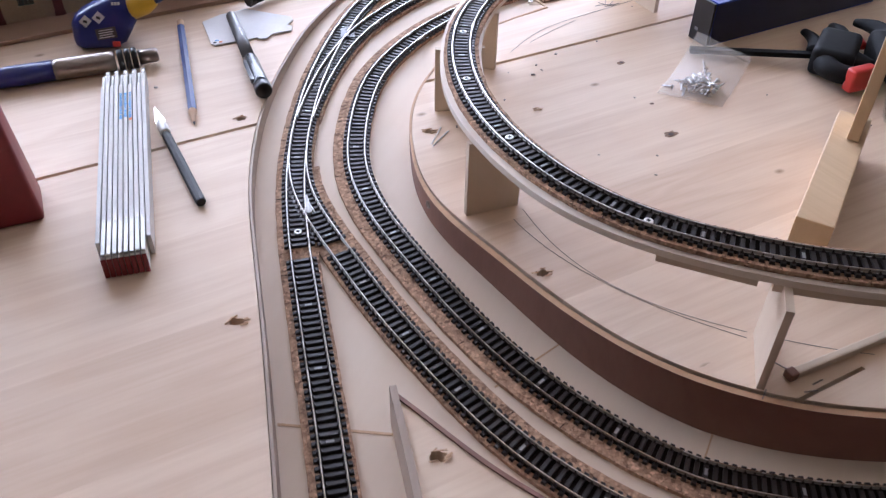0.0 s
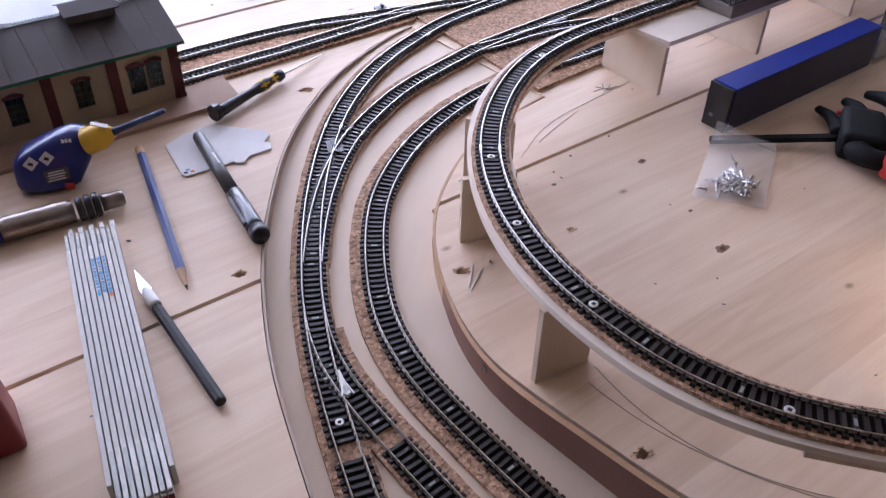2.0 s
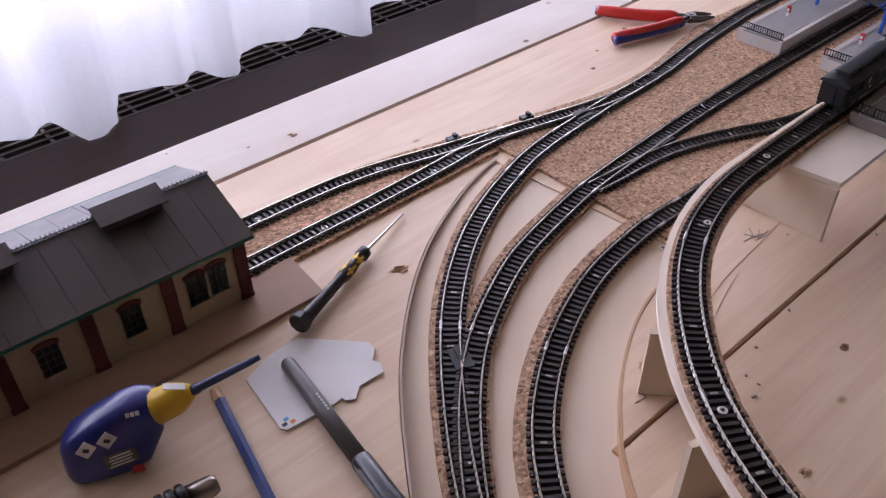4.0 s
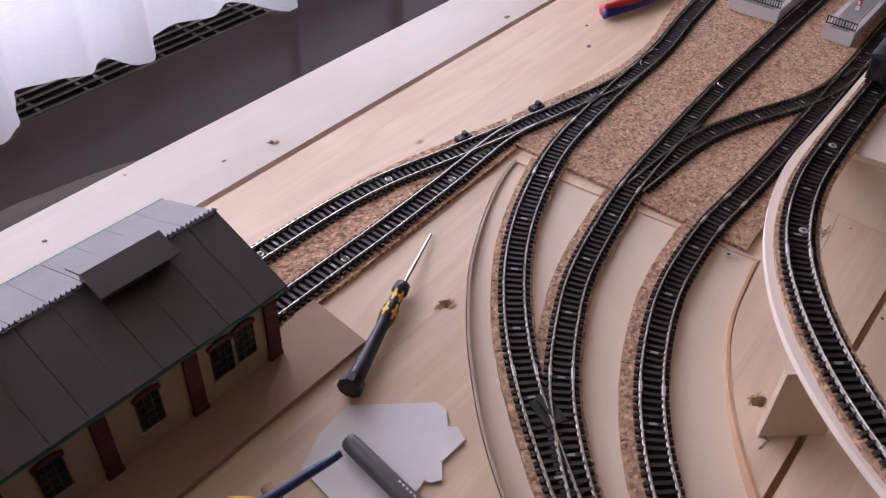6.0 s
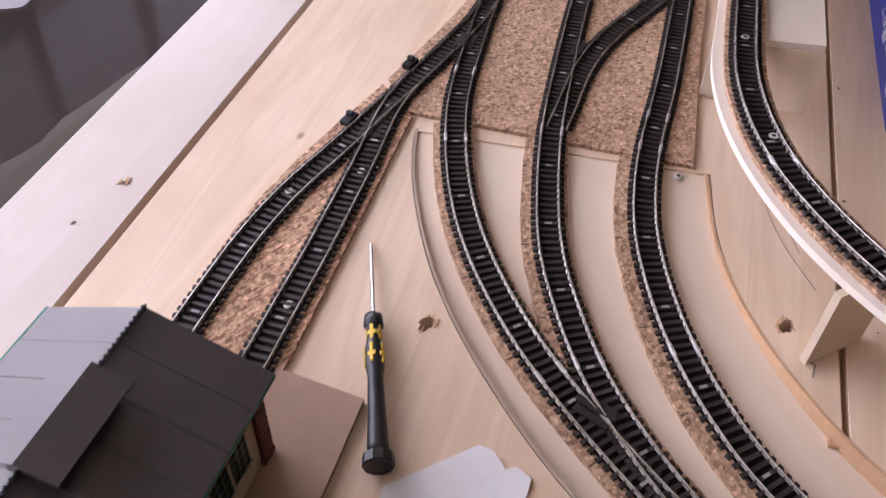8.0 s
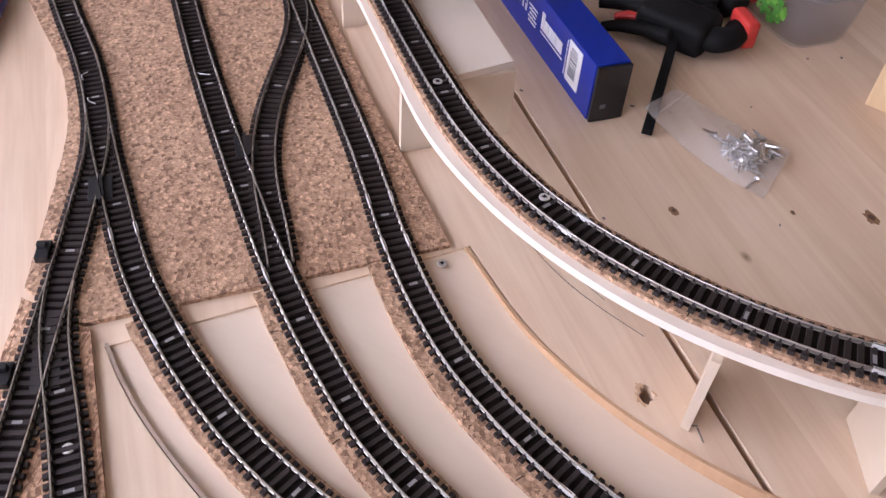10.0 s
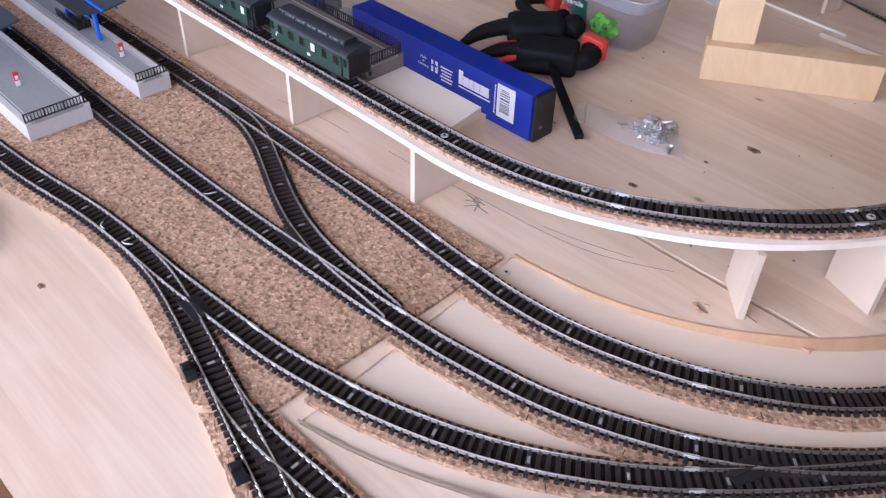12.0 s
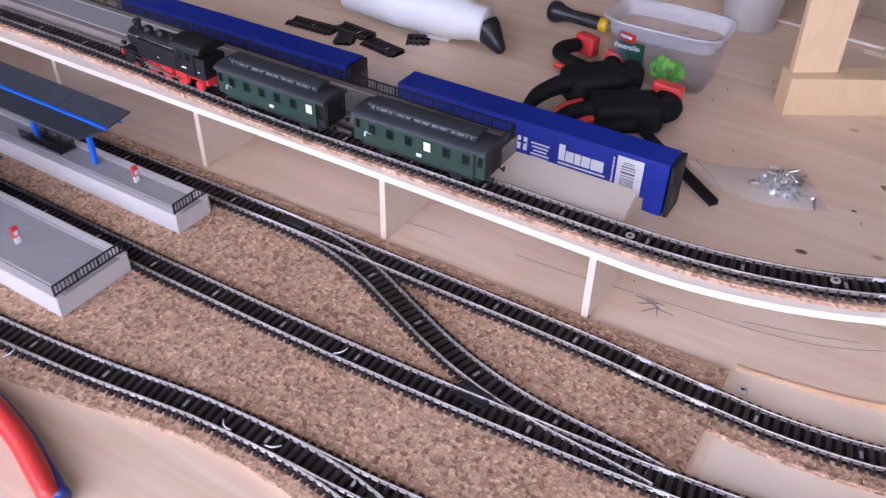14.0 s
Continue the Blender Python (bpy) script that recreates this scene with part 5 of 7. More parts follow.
def platform(p, width, length, name, label, z, zt, edge=None):
    """A platform whose near end starts at plan point p (its window-side corner) and runs along the planks."""
    t = thing(name, label, "platform", Matrix.Translation((p[0], p[1], z)) @ pose(0, 0, 0, 0, 0, AX))
    h = zt - z
    edge = edge or CONC
    bm = bmesh.new()
    add_box(bm, (length, width, h - 0.002), (length / 2, -width / 2, (h - 0.002) / 2), 0.0004)
    part("wall", bm, edge, t, "concrete side wall")
    for y in (-0.0026, -width + 0.0026):
        bm = bmesh.new()
        add_box(bm, (length + 0.001, 0.0052, 0.0018), (length / 2, y, h - 0.0012), 0.0003)
        part("edge_stone", bm, edge, t)
    bm = bmesh.new()
    add_box(bm, (length, width - 0.0118, 0.0016), (length / 2, -width / 2, h - 0.0013))
    part("paving", bm, PAVE, t, "grey paving")
    for y in (-0.0066, -width + 0.0066):
        bm = bmesh.new()
        add_box(bm, (length, 0.0010, 0.0016), (length / 2, y, h - 0.0010))
        part("white_line", bm, CONC, t)
    return t


def fence(p, q, z, hgt, label, step=0.0026, bars=True):
    t = thing("fence", label, "fence", frame_to(p, q, z))
    L = length2(p, q)
    for zz in (0.12, 0.95):
        bm = bmesh.new()
        add_box(bm, (L, 0.0007, 0.0009), (L / 2, 0, hgt * zz))
        part("rail", bm, BLACKP, t)
    n = int(L / step)
    for i in range(n + 1):
        bm = bmesh.new()
        thick = 0.0011 if i % 6 == 0 else 0.0006
        add_box(bm, (thick, thick, hgt), (i * L / n, 0, hgt / 2))
        part("bar", bm, BLACKP, t)
    return t


PA, PB = (0.4905, 1.2845), (0.5405, 1.2015)
platform(PA, 0.0530, 0.62, "station_platform", "wide grey model platform with pale edges, on cork", 0.0031, 0.0185)
platform(PB, 0.0300, 0.58, "station_platform", "narrow grey model platform with pale edges, on cork", 0.0031, 0.0185)
fence(along(PA, 0.0015, -0.001), along(PA, 0.0015, -0.052), 0.0186, 0.0080, "black railing across the end of the platform")
fence(along(PB, 0.0015, -0.001), along(PB, 0.0015, -0.029), 0.0186, 0.0080, "black railing across the end of the platform")


def stop_sign(p, z):
    t = thing("platform_sign", "small red and white post sign on the platform", "sign", Matrix.Translation((p[0], p[1], z)) @ pose(0, 0, 0, 0, 0, AX), "platform signs")
    bm = bmesh.new()
    add_box(bm, (0.0016, 0.0036, 0.0052), (0, 0, 0.0026), 0.0002)
    part("post", bm, WHITEP, t)
    bm = bmesh.new()
    add_box(bm, (0.0024, 0.0046, 0.0075), (0, 0, 0.0089), 0.0004)
    bd = part("board", bm, REDP, t, "red board")
    bm = bmesh.new()
    add_box(bm, (0.0003, 0.0026, 0.0034), (-0.0014, 0.0002, 0.0082))
    part("panel", bm, WHITEP, bd, "white panel")


stop_sign((0.5925, 1.2145), 0.0186)
stop_sign((0.5565, 1.2965), 0.0186)


def canopy(p, v, length, label, width=0.047):
    """A butterfly canopy on blue posts; p: the middle of its near end."""
    z0 = 0.0186
    t = thing("platform_canopy", label, "canopy", Matrix.Translation((p[0], p[1], z0)) @ pose(0, 0, 0, 0, 0, AX))
    hz = 0.032
    for sgn in (-1, 1):
        k = int(length / 0.05)
        for i in range(k):
            bm = bmesh.new()
            add_box(bm, (length / k - 0.0003, width / 2 - 0.001, 0.0012), ((i + 0.5) * length / k, 0, 0))
            bmesh.ops.transform(bm, matrix=Matrix.Translation((0, sgn * width / 4, hz + 0.0040)) @ pose(0, 0, 0, sgn * 9, 0, 0), verts=bm.verts)
            part("roof_panel", bm, CANROOF, t, "dark slate roof panel")
        bm = bmesh.new()
        add_box(bm, (length, 0.0014, 0.0016), (length / 2, sgn * (width / 2 - 0.010), hz + 0.0018))
        part("purlin", bm, BLUECAN, t, "blue purlin")
    bm = bmesh.new()
    add_box(bm, (length + 0.001, 0.0022, 0.0022), (length / 2, 0, hz + 0.0032))
    part("gutter", bm, BLUECAN, t, "blue middle gutter")
    x = 0.022
    while x < length:
        bm = bmesh.new()
        add_box(bm, (0.0042, 0.0028, hz), (x, 0, hz / 2), 0.0003)
        add_box(bm, (0.0030, width * 0.72, 0.0022), (x, 0, hz + 0.0010))
        for sgn in (-1, 1):
            add_box(bm, (0.0024, 0.013, 0.0020), (x, sgn * 0.0065, hz - 0.0030), rot=pose(0, 0, 0, sgn * 38, 0, 0))
        part("pillar", bm, BLUECAN, t, "blue steel pillar")
        x += 0.064
    return t


canopy(along(PB, 0.073, -0.015), 0, 0.44, "dark butterfly canopy on blue pillars over the platform")
canopy(along(PA, 0.098, -0.0265), 0, 0.44, "dark butterfly canopy on blue pillars over the platform")
# stairwell railings under the narrow canopy
sw = along(PB, 0.125, -0.009)
for a, b in (((0, 0), (0.045, 0)), ((0, -0.012), (0.045, -0.012)), ((0, 0), (0, -0.012))):
    fence(along(sw, *a), along(sw, *b), 0.0186, 0.0075, "black stairwell railing on the platform")
# Thin black plate paints the shade of a stairwell; the paving is uncut.
bm = bmesh.new()
add_box(bm, (0.043, 0.0105, 0.0006), (*along(sw, 0.0225, -0.006), 0.0188), rot=pose(0, 0, 0, 0, 0, AX))
tagged(part("stairwell", bm, BLACKP), "black plate on the platform painting a shaded stairwell", "stairwell")

# ---- upper platform on the deck, behind the train ----
DZ = 0.0527
PU = along((0.347, 1.0072), 0.088, -0.0325)
platform(PU, 0.0385, 0.70, "station_platform", "narrow brown grey platform on the raised deck", DZ, DZ + 0.0125, plain("brown_grey_stone", (0.20, 0.165, 0.14), 0.75, 0, 0.15, 300, 0.3))
fence(along(PU, 0.003, -0.0375), along(PU, 0.42, -0.0375), DZ + 0.0125, 0.0085, "long black railing along the raised platform")
fence(along(PU, 0.001, -0.001), along(PU, 0.001, -0.0365), DZ + 0.0125, 0.0085, "black railing across the raised platform end")


# ---- train ----
LOCOB = plain("black_loco_paint", (0.0045, 0.0045, 0.005), 0.55, 0, 0.3, 300, 0.1)
LOCOR = plain("red_loco_frame", (0.55, 0.03, 0.03), 0.45, 0, 0.15, 300, 0.1)
COACHG = plain("bottle_green_coach", (0.016, 0.042, 0.026), 0.5, 0, 0.15, 300, 0.1)
COACHR = plain("grey_coach_roof", (0.022, 0.025, 0.030), 0.6, 0, 0.15, 300, 0.1)
ROOFLIGHT = plain("frosted_roof_light", (0.16, 0.17, 0.17), 0.45, 0, 0.5, 500, 0.0)
RAILTOP = 0.0560 + 0.0044


def on_track(s):
    """A frame on the raised track at a distance along its line, x towards the far end of the station."""
    i = s / PITCH
    j = int(i)
    a, b = lineu[j], lineu[j + 1]
    t = (lineu[j - 2] - lineu[j + 3]).normalized()
    c = a.lerp(b, i - j)
    return Matrix.Translation((c.x, c.y, RAILTOP)) @ Matrix.Rotation(math.atan2(t.y, t.x), 4, "Z")


def nearest_s(p):
    return PITCH * min(range(len(lineu)), key=lambda i: (lineu[i] - Vector(p)).length)


def wheelset(parent, x, r, mat, gauge=0.0067):
    for sgn in (-1, 1):
        bm = bmesh.new()
        add_lathe(bm, [(0, r * 1.12), (0.0008, r * 1.12), (0.0010, r), (0.0024, r * 0.97)], (x, sgn * (gauge - 0.0012), r), (x, sgn * (gauge + 0.0014), r), 18)
        part("wheel", bm, mat, parent)


def coach(m, label, pale, tail_open):
    t = thing("coach", label, "model coach", m, "green coaches of the train")
    Lb, Wb = 0.0965, 0.0235
    z0, z1 = 0.0085, 0.0265
    bm = bmesh.new()
    add_box(bm, (Lb - 0.016, Wb, z1 - z0), (0, 0, (z0 + z1) / 2), 0.0006)
    body = part("body", bm, COACHG, t, "bottle green body")
    for sx in (-1, 1):
        shut = sx > 0 or not tail_open
        # The open end is a solid block whose black stands for its shade.
        bm = bmesh.new()
        add_box(bm, (0.0075, Wb - (0.0022 if shut else 0.007), z1 - z0), (sx * (Lb / 2 - 0.0045), 0, (z0 + z1) / 2), 0.0004)
        end = part("vestibule", bm, COACHG if shut else LOCOB, body, "closed end platform" if shut else "black block standing for the shaded open end platform")
        if shut:
            bm = bmesh.new()
            add_box(bm, (0.0008, Wb - 0.003, z1 - z0 - 0.001), (sx * (Lb / 2 - 0.0005), 0, (z0 + z1) / 2), 0.0002)
            add_box(bm, (0.0012, 0.0060, 0.0140), (sx * (Lb / 2 - 0.0001), 0, z0 + 0.0085), 0.0002)
            part("end_wall", bm, LOCOB, end, "black end wall with gangway door")
        for sy in (-1, 1):
            if shut:
                bm = bmesh.new()
                add_box(bm, (0.0030, 0.0006, 0.0062), (sx * (Lb / 2 - 0.0040), sy * (Wb / 2 - 0.0010), 0.0205), 0.0002)
                part("window", bm, DARKGLASS, end, "narrow dark window")
                # Black strip puts the recess shade at the door into colour.
                bm = bmesh.new()
                add_box(bm, (0.0016, 0.0008, z1 - z0 - 0.001), (sx * (Lb / 2 - 0.0080), sy * (Wb / 2 - 0.0008), (z0 + z1) / 2))
                part("door_recess", bm, LOCOB, end, "black strip painting the shade of the door recess")
            else:
                bm = bmesh.new()
                add_box(bm, (0.0009, 0.0009, z1 - z0), (sx * (Lb / 2 - 0.0014), sy * (Wb / 2 - 0.0016), (z0 + z1) / 2))
                add_box(bm, (0.0060, 0.0007, 0.0060), (sx * (Lb / 2 - 0.0046), sy * (Wb / 2 - 0.0016), z0 + 0.0030))
                part("end_rail", bm, LOCOB, end)
    for sy in (-1, 1):
        xs = [-0.0352 + k * 0.0136 for k in range(6)]
        for k, x in enumerate(xs):
            bm = bmesh.new()
            add_box(bm, (0.0054, 0.0008, 0.0066), (x, sy * (Wb / 2 + 0.0000), 0.0203), 0.0003)
            w = part("window", bm, PAPER if k == pale else DARKGLASS, body, "window with a white blind" if k == pale else "dark window")
            bm = bmesh.new()
            for dx in (-0.0028, 0.0028):
                add_box(bm, (0.0005, 0.0006, 0.0070), (x + dx, sy * (Wb / 2 + 0.0003), 0.0203))
            for dz in (-0.0034, 0.0034):
                add_box(bm, (0.0060, 0.0006, 0.0005), (x, sy * (Wb / 2 + 0.0003), 0.0203 + dz))
            part("window_frame", bm, COACHG, w)
        for x, w, z, mm in ((-0.002, 0.0036, 0.0125, PAPER), (0.0385, 0.0010, 0.0145, PAPER), (0.0362, 0.0050, 0.0165, PAPER)):
            bm = bmesh.new()
            add_box(bm, (w, 0.0004, 0.0022 if w < 0.004 else 0.0007), (x, sy * (Wb / 2 + 0.0001), z))
            part("lettering_bar", bm, mm, body, "white lettering bar")
        bm = bmesh.new()
        add_box(bm, (Lb - 0.010, 0.0016, 0.0016), (0, sy * (Wb / 2 - 0.0035), 0.0058))
        part("footboard", bm, LOCOB, t)
    bm = bmesh.new()
    prof = []
    for i in range(13):
        a = math.pi * i / 12
        prof.append((math.cos(a) * (Wb / 2 + 0.0010), z1 - 0.0004 + 0.0042 * math.sin(a) ** 0.8))
    for x0, x1 in ((-Lb / 2, Lb / 2),):
        A = [bm.verts.new((x0, y, z)) for y, z in prof]
        B = [bm.verts.new((x1, y, z)) for y, z in prof]
        for i in range(12):
            bm.faces.new((A[i], A[i + 1], B[i + 1], B[i]))
        bm.faces.new(A[::-1])
        bm.faces.new(B)
        bm.faces.new((A[0], B[0], B[-1], A[-1]))
    bmesh.ops.recalc_face_normals(bm, faces=bm.faces)
    roof = part("roof", bm, COACHR, t, "slate grey arched roof")
    bm = bmesh.new()
    add_box(bm, (Lb - 0.021, 0.0108, 0.0044), (0, 0, z1 + 0.0050), 0.0002)
    clere = part("clerestory", bm, COACHR, roof)
    bm = bmesh.new()
    half = Lb / 2 - 0.0088
    prof = [(math.cos(math.pi * i / 10) * 0.0066, z1 + 0.0068 + 0.0019 * math.sin(math.pi * i / 10) ** 0.8) for i in range(11)]
    A, B = ([bm.verts.new((x, y, z)) for y, z in prof] for x in (-half, half))
    for i in range(10):
        bm.faces.new((A[i], A[i + 1], B[i + 1], B[i]))
    bm.faces.new(A[::-1])
    bm.faces.new(B)
    bm.faces.new((A[0], B[0], B[-1], A[-1]))
    bmesh.ops.recalc_face_normals(bm, faces=bm.faces)
    part("clerestory_roof", bm, COACHR, roof)
    for sy in (-1, 1):
        for k in range(12):
            bm = bmesh.new()
            add_box(bm, (0.0042, 0.0005, 0.0014), (-0.0335 + k * 0.0061, sy * 0.00545, z1 + 0.0056))
            part("roof_light", bm, ROOFLIGHT, clere, "pale frosted roof light")
        for k in range(6):
            bm = bmesh.new()
            add_lathe(bm, [(0, 0.0008), (0.0012, 0.0009), (0.0017, 0.0004)], (-0.0335 + k * 0.0134, sy * 0.0064, z1 + 0.0048), (-0.0335 + k * 0.0134, sy * 0.0064, z1 + 0.0065), 10)
            part("vent", bm, LOCOB, clere, "small black roof vent")
    for x in (-0.026, 0.026):
        wheelset(t, x, 0.0041, LOCOB)
    bm = bmesh.new()
    add_box(bm, (Lb - 0.012, 0.010, 0.003), (0, 0, 0.0072))
    add_box(bm, (0.016, 0.015, 0.0035), (0.0, 0, 0.0052), 0.0004)
    for x in (-0.026, 0.026):
        add_box(bm, (0.012, 0.0165, 0.0022), (x, 0, 0.0055), 0.0003)
    part("underframe", bm, LOCOB, t)
    for sx in (-1, 1):
        for sy in (-1, 1):
            bm = bmesh.new()
            add_cyl(bm, 0.0006, 0.0006, (sx * Lb / 2 - sx * 0.001, sy * 0.0072, 0.0088), (sx * (Lb / 2 + 0.0030), sy * 0.0072, 0.0088), 8)
            add_cyl(bm, 0.0018, 0.0018, (sx * (Lb / 2 + 0.0028), sy * 0.0072, 0.0088), (sx * (Lb / 2 + 0.0034), sy * 0.0072, 0.0088), 10)
            part("buffer", bm, LOCOB, t)
    return t


coach(on_track(nearest_s((0.4645, 1.0550))), "green two-axle coach with slate roof, last in the train", 2, False)
coach(on_track(nearest_s((0.5625, 1.1120))), "green two-axle coach with slate roof, coupled behind the engine", 0, True)

loco = thing("steam_locomotive", "black tank engine with red frame and wheels, before the coaches", "model locomotive", on_track(nearest_s((0.6585, 1.1625))))
bm = bmesh.new()
add_box(bm, (0.090, 0.0200, 0.0022), (0, 0, 0.0122), 0.0003)
part("running_board", bm, LOCOB, loco)
bm = bmesh.new()
add_box(bm, (0.078, 0.0090, 0.0062), (0, 0, 0.0082), 0.0004)
add_box(bm, (0.0025, 0.0200, 0.0042), (0.0455, 0, 0.0098), 0.0003)
add_box(bm, (0.0025, 0.0200, 0.0042), (-0.0455, 0, 0.0098), 0.0003)
part("frame", bm, LOCOR, loco, "red frame and buffer beams")
for x, r in ((-0.016, 0.0062), (0.0, 0.0062), (0.016, 0.0062), (0.035, 0.0036), (-0.034, 0.0036)):
    wheelset(loco, x, r, LOCOR)
for sy in (-1, 1):
    bm = bmesh.new()
    add_box(bm, (0.034, 0.0008, 0.0014), (0.000, sy * 0.0092, 0.0050))
    add_box(bm, (0.030, 0.0008, 0.0012), (0.016, sy * 0.0100, 0.0066), rot=pose(0, 0, 0, 0, 6, 0))
    part("coupling_rod", bm, STEEL, loco, "bright coupling rod")
    bm = bmesh.new()
    add_box(bm, (0.0120, 0.0050, 0.0070), (0.0335, sy * 0.0100, 0.0085), 0.0012)
    part("cylinder", bm, LOCOB, loco)
    bm = bmesh.new()
    add_box(bm, (0.040, 0.0052, 0.0125), (0.0035, sy * 0.0087, 0.0195), 0.0006)
    part("side_tank", bm, LOCOB, loco)
    bm = bmesh.new()
    add_cyl(bm, 0.0004, 0.0004, (-0.012, sy * 0.0080, 0.0262), (0.040, sy * 0.0072, 0.0250), 8)
    for x in (-0.006, 0.008, 0.022, 0.036):
        add_cyl(bm, 0.0004, 0.0004, (x, sy * 0.0068, 0.0255), (x, sy * 0.0080, 0.0258), 6)
    part("handrail", bm, STEEL, loco, "thin steel handrail")
    bm = bmesh.new()
    add_cyl(bm, 0.0009, 0.0009, (0.028, sy * 0.0078, 0.0135), (0.031, sy * 0.0070, 0.0265), 8)
    add_cyl(bm, 0.0010, 0.0010, (0.0245, sy * 0.0076, 0.0180), (0.0335, sy * 0.0076, 0.0180), 8)
    part("steam_pipe", bm, LOCOB, loco)
    bm = bmesh.new()
    add_box(bm, (0.0150, 0.0010, 0.0011), (0.0215, sy * 0.0112, 0.0092), rot=pose(0, 0, 0, 0, -9, 0))
    add_box(bm, (0.0011, 0.0010, 0.0080), (0.0150, sy * 0.0116, 0.0090), rot=pose(0, 0, 0, 0, 12, 0))
    add_box(bm, (0.0120, 0.0010, 0.0009), (0.0240, sy * 0.0118, 0.0062))
    part("valve_gear", bm, STEEL, loco, "bright valve gear")
bm = bmesh.new()
add_lathe(bm, [(0, 0.0070), (0.0015, 0.0076), (0.055, 0.0076), (0.0575, 0.0074), (0.0595, 0.0055)], (-0.018, 0, 0.0212), (0.0415, 0, 0.0212), 20)
boil = part("boiler", bm, LOCOB, loco, "", True)
for x, r, hh in ((0.034, 0.0028, 0.0075), (0.022, 0.0034, 0.006), (0.009, 0.0030, 0.0055), (-0.004, 0.0028, 0.005)):
    bm = bmesh.new()
    if x > 0.03:
        add_lathe(bm, [(0, r * 1.2), (0.002, r), (hh - 0.002, r), (hh - 0.0015, r * 1.25), (hh, r * 1.2)], (x, 0, 0.0270), (x, 0, 0.0270 + hh), 16)
        part("chimney", bm, LOCOB, boil, "", True)
    else:
        add_lathe(bm, [(0, r), (hh * 0.6, r), (hh * 0.9, r * 0.7), (hh, r * 0.2)], (x, 0, 0.0270), (x, 0, 0.0270 + hh), 16)
        part("dome", bm, LOCOB, boil, "", True)
bm = bmesh.new()
add_box(bm, (0.0200, 0.0215, 0.0185), (-0.0255, 0, 0.0225), 0.0006)
cab = part("cab", bm, LOCOB, loco)
bm = bmesh.new()
prof = [(math.cos(math.pi * i / 12) * 0.0122, 0.0308 + 0.0062 * math.sin(math.pi * i / 12) ** 0.85) for i in range(13)]
A, B = ([bm.verts.new((x, y, z)) for y, z in prof] for x in (-0.0440, -0.0140))
for i in range(12):
    bm.faces.new((A[i], A[i + 1], B[i + 1], B[i]))
bm.faces.new(A[::-1])
bm.faces.new(B)
bm.faces.new((A[0], B[0], B[-1], A[-1]))
bmesh.ops.recalc_face_normals(bm, faces=bm.faces)
part("cab_roof", bm, LOCOB, cab)
bm = bmesh.new()
add_box(bm, (0.0095, 0.0200, 0.0140), (-0.0405, 0, 0.0200), 0.0006)
part("coal_bunker", bm, LOCOB, loco)
for sy in (-1, 1):
    for x in (-0.0215, -0.0295):
        bm = bmesh.new()
        add_box(bm, (0.0045, 0.0006, 0.0055), (x, sy * 0.0108, 0.0265), 0.0003)
        part("cab_window", bm, DARKGLASS, cab)
    for x, w in ((-0.025, 0.0045), (0.002, 0.0022), (-0.040, 0.0016)):
        bm = bmesh.new()
        add_box(bm, (w, 0.0004, 0.0010), (x, sy * 0.0112, 0.0172))
        part("side_plate", bm, PAPER, cab, "small pale plate")
    for x in (0.0455,):
        bm = bmesh.new()
        add_cyl(bm, 0.0016, 0.0018, (x, sy * 0.0060, 0.0150), (x + 0.0030, sy * 0.0060, 0.0150), 12)
        part("lamp", bm, LOCOB, loco)
        bm = bmesh.new()
        add_cyl(bm, 0.0018, 0.0018, (x + 0.001, sy * 0.0072, 0.0095), (x + 0.0048, sy * 0.0072, 0.0095), 12)
        part("buffer", bm, LOCOB, loco)


# ---- things inside the bend ----
BOXBLUE = plain("blue_printed_box", (0.007, 0.027, 0.29), 0.36, 0, 0.12, 60, 0.05)
BOXNAVY = plain("navy_printed_box", (0.012, 0.016, 0.055), 0.42, 0, 0.15, 60, 0.05)
WHITEINK = plain("white_print", (0.82, 0.83, 0.85), 0.5, 0, 0.03, 60, 0.0)


INKGREY = plain("grey_print", (0.16, 0.17, 0.19), 0.6)


def lettering(words, size, parent, m, material, label):
    """Words in the plain built-in letters, as a mesh lying in the local x and y plane of m."""
    cu = bpy.data.curves.new("lettering", "FONT")
    cu.body, cu.size, cu.extrude, cu.align_x = words, size, 0.00008, "CENTER"
    tmp = bpy.data.objects.new("lettering", cu)
    me = bpy.data.meshes.new_from_object(tmp)
    bpy.data.objects.remove(tmp)
    me.materials.append(material)
    ob = new("lettering", me)
    ob.parent = parent
    ob.matrix_basis = m
    ob["label"] = label
    return ob


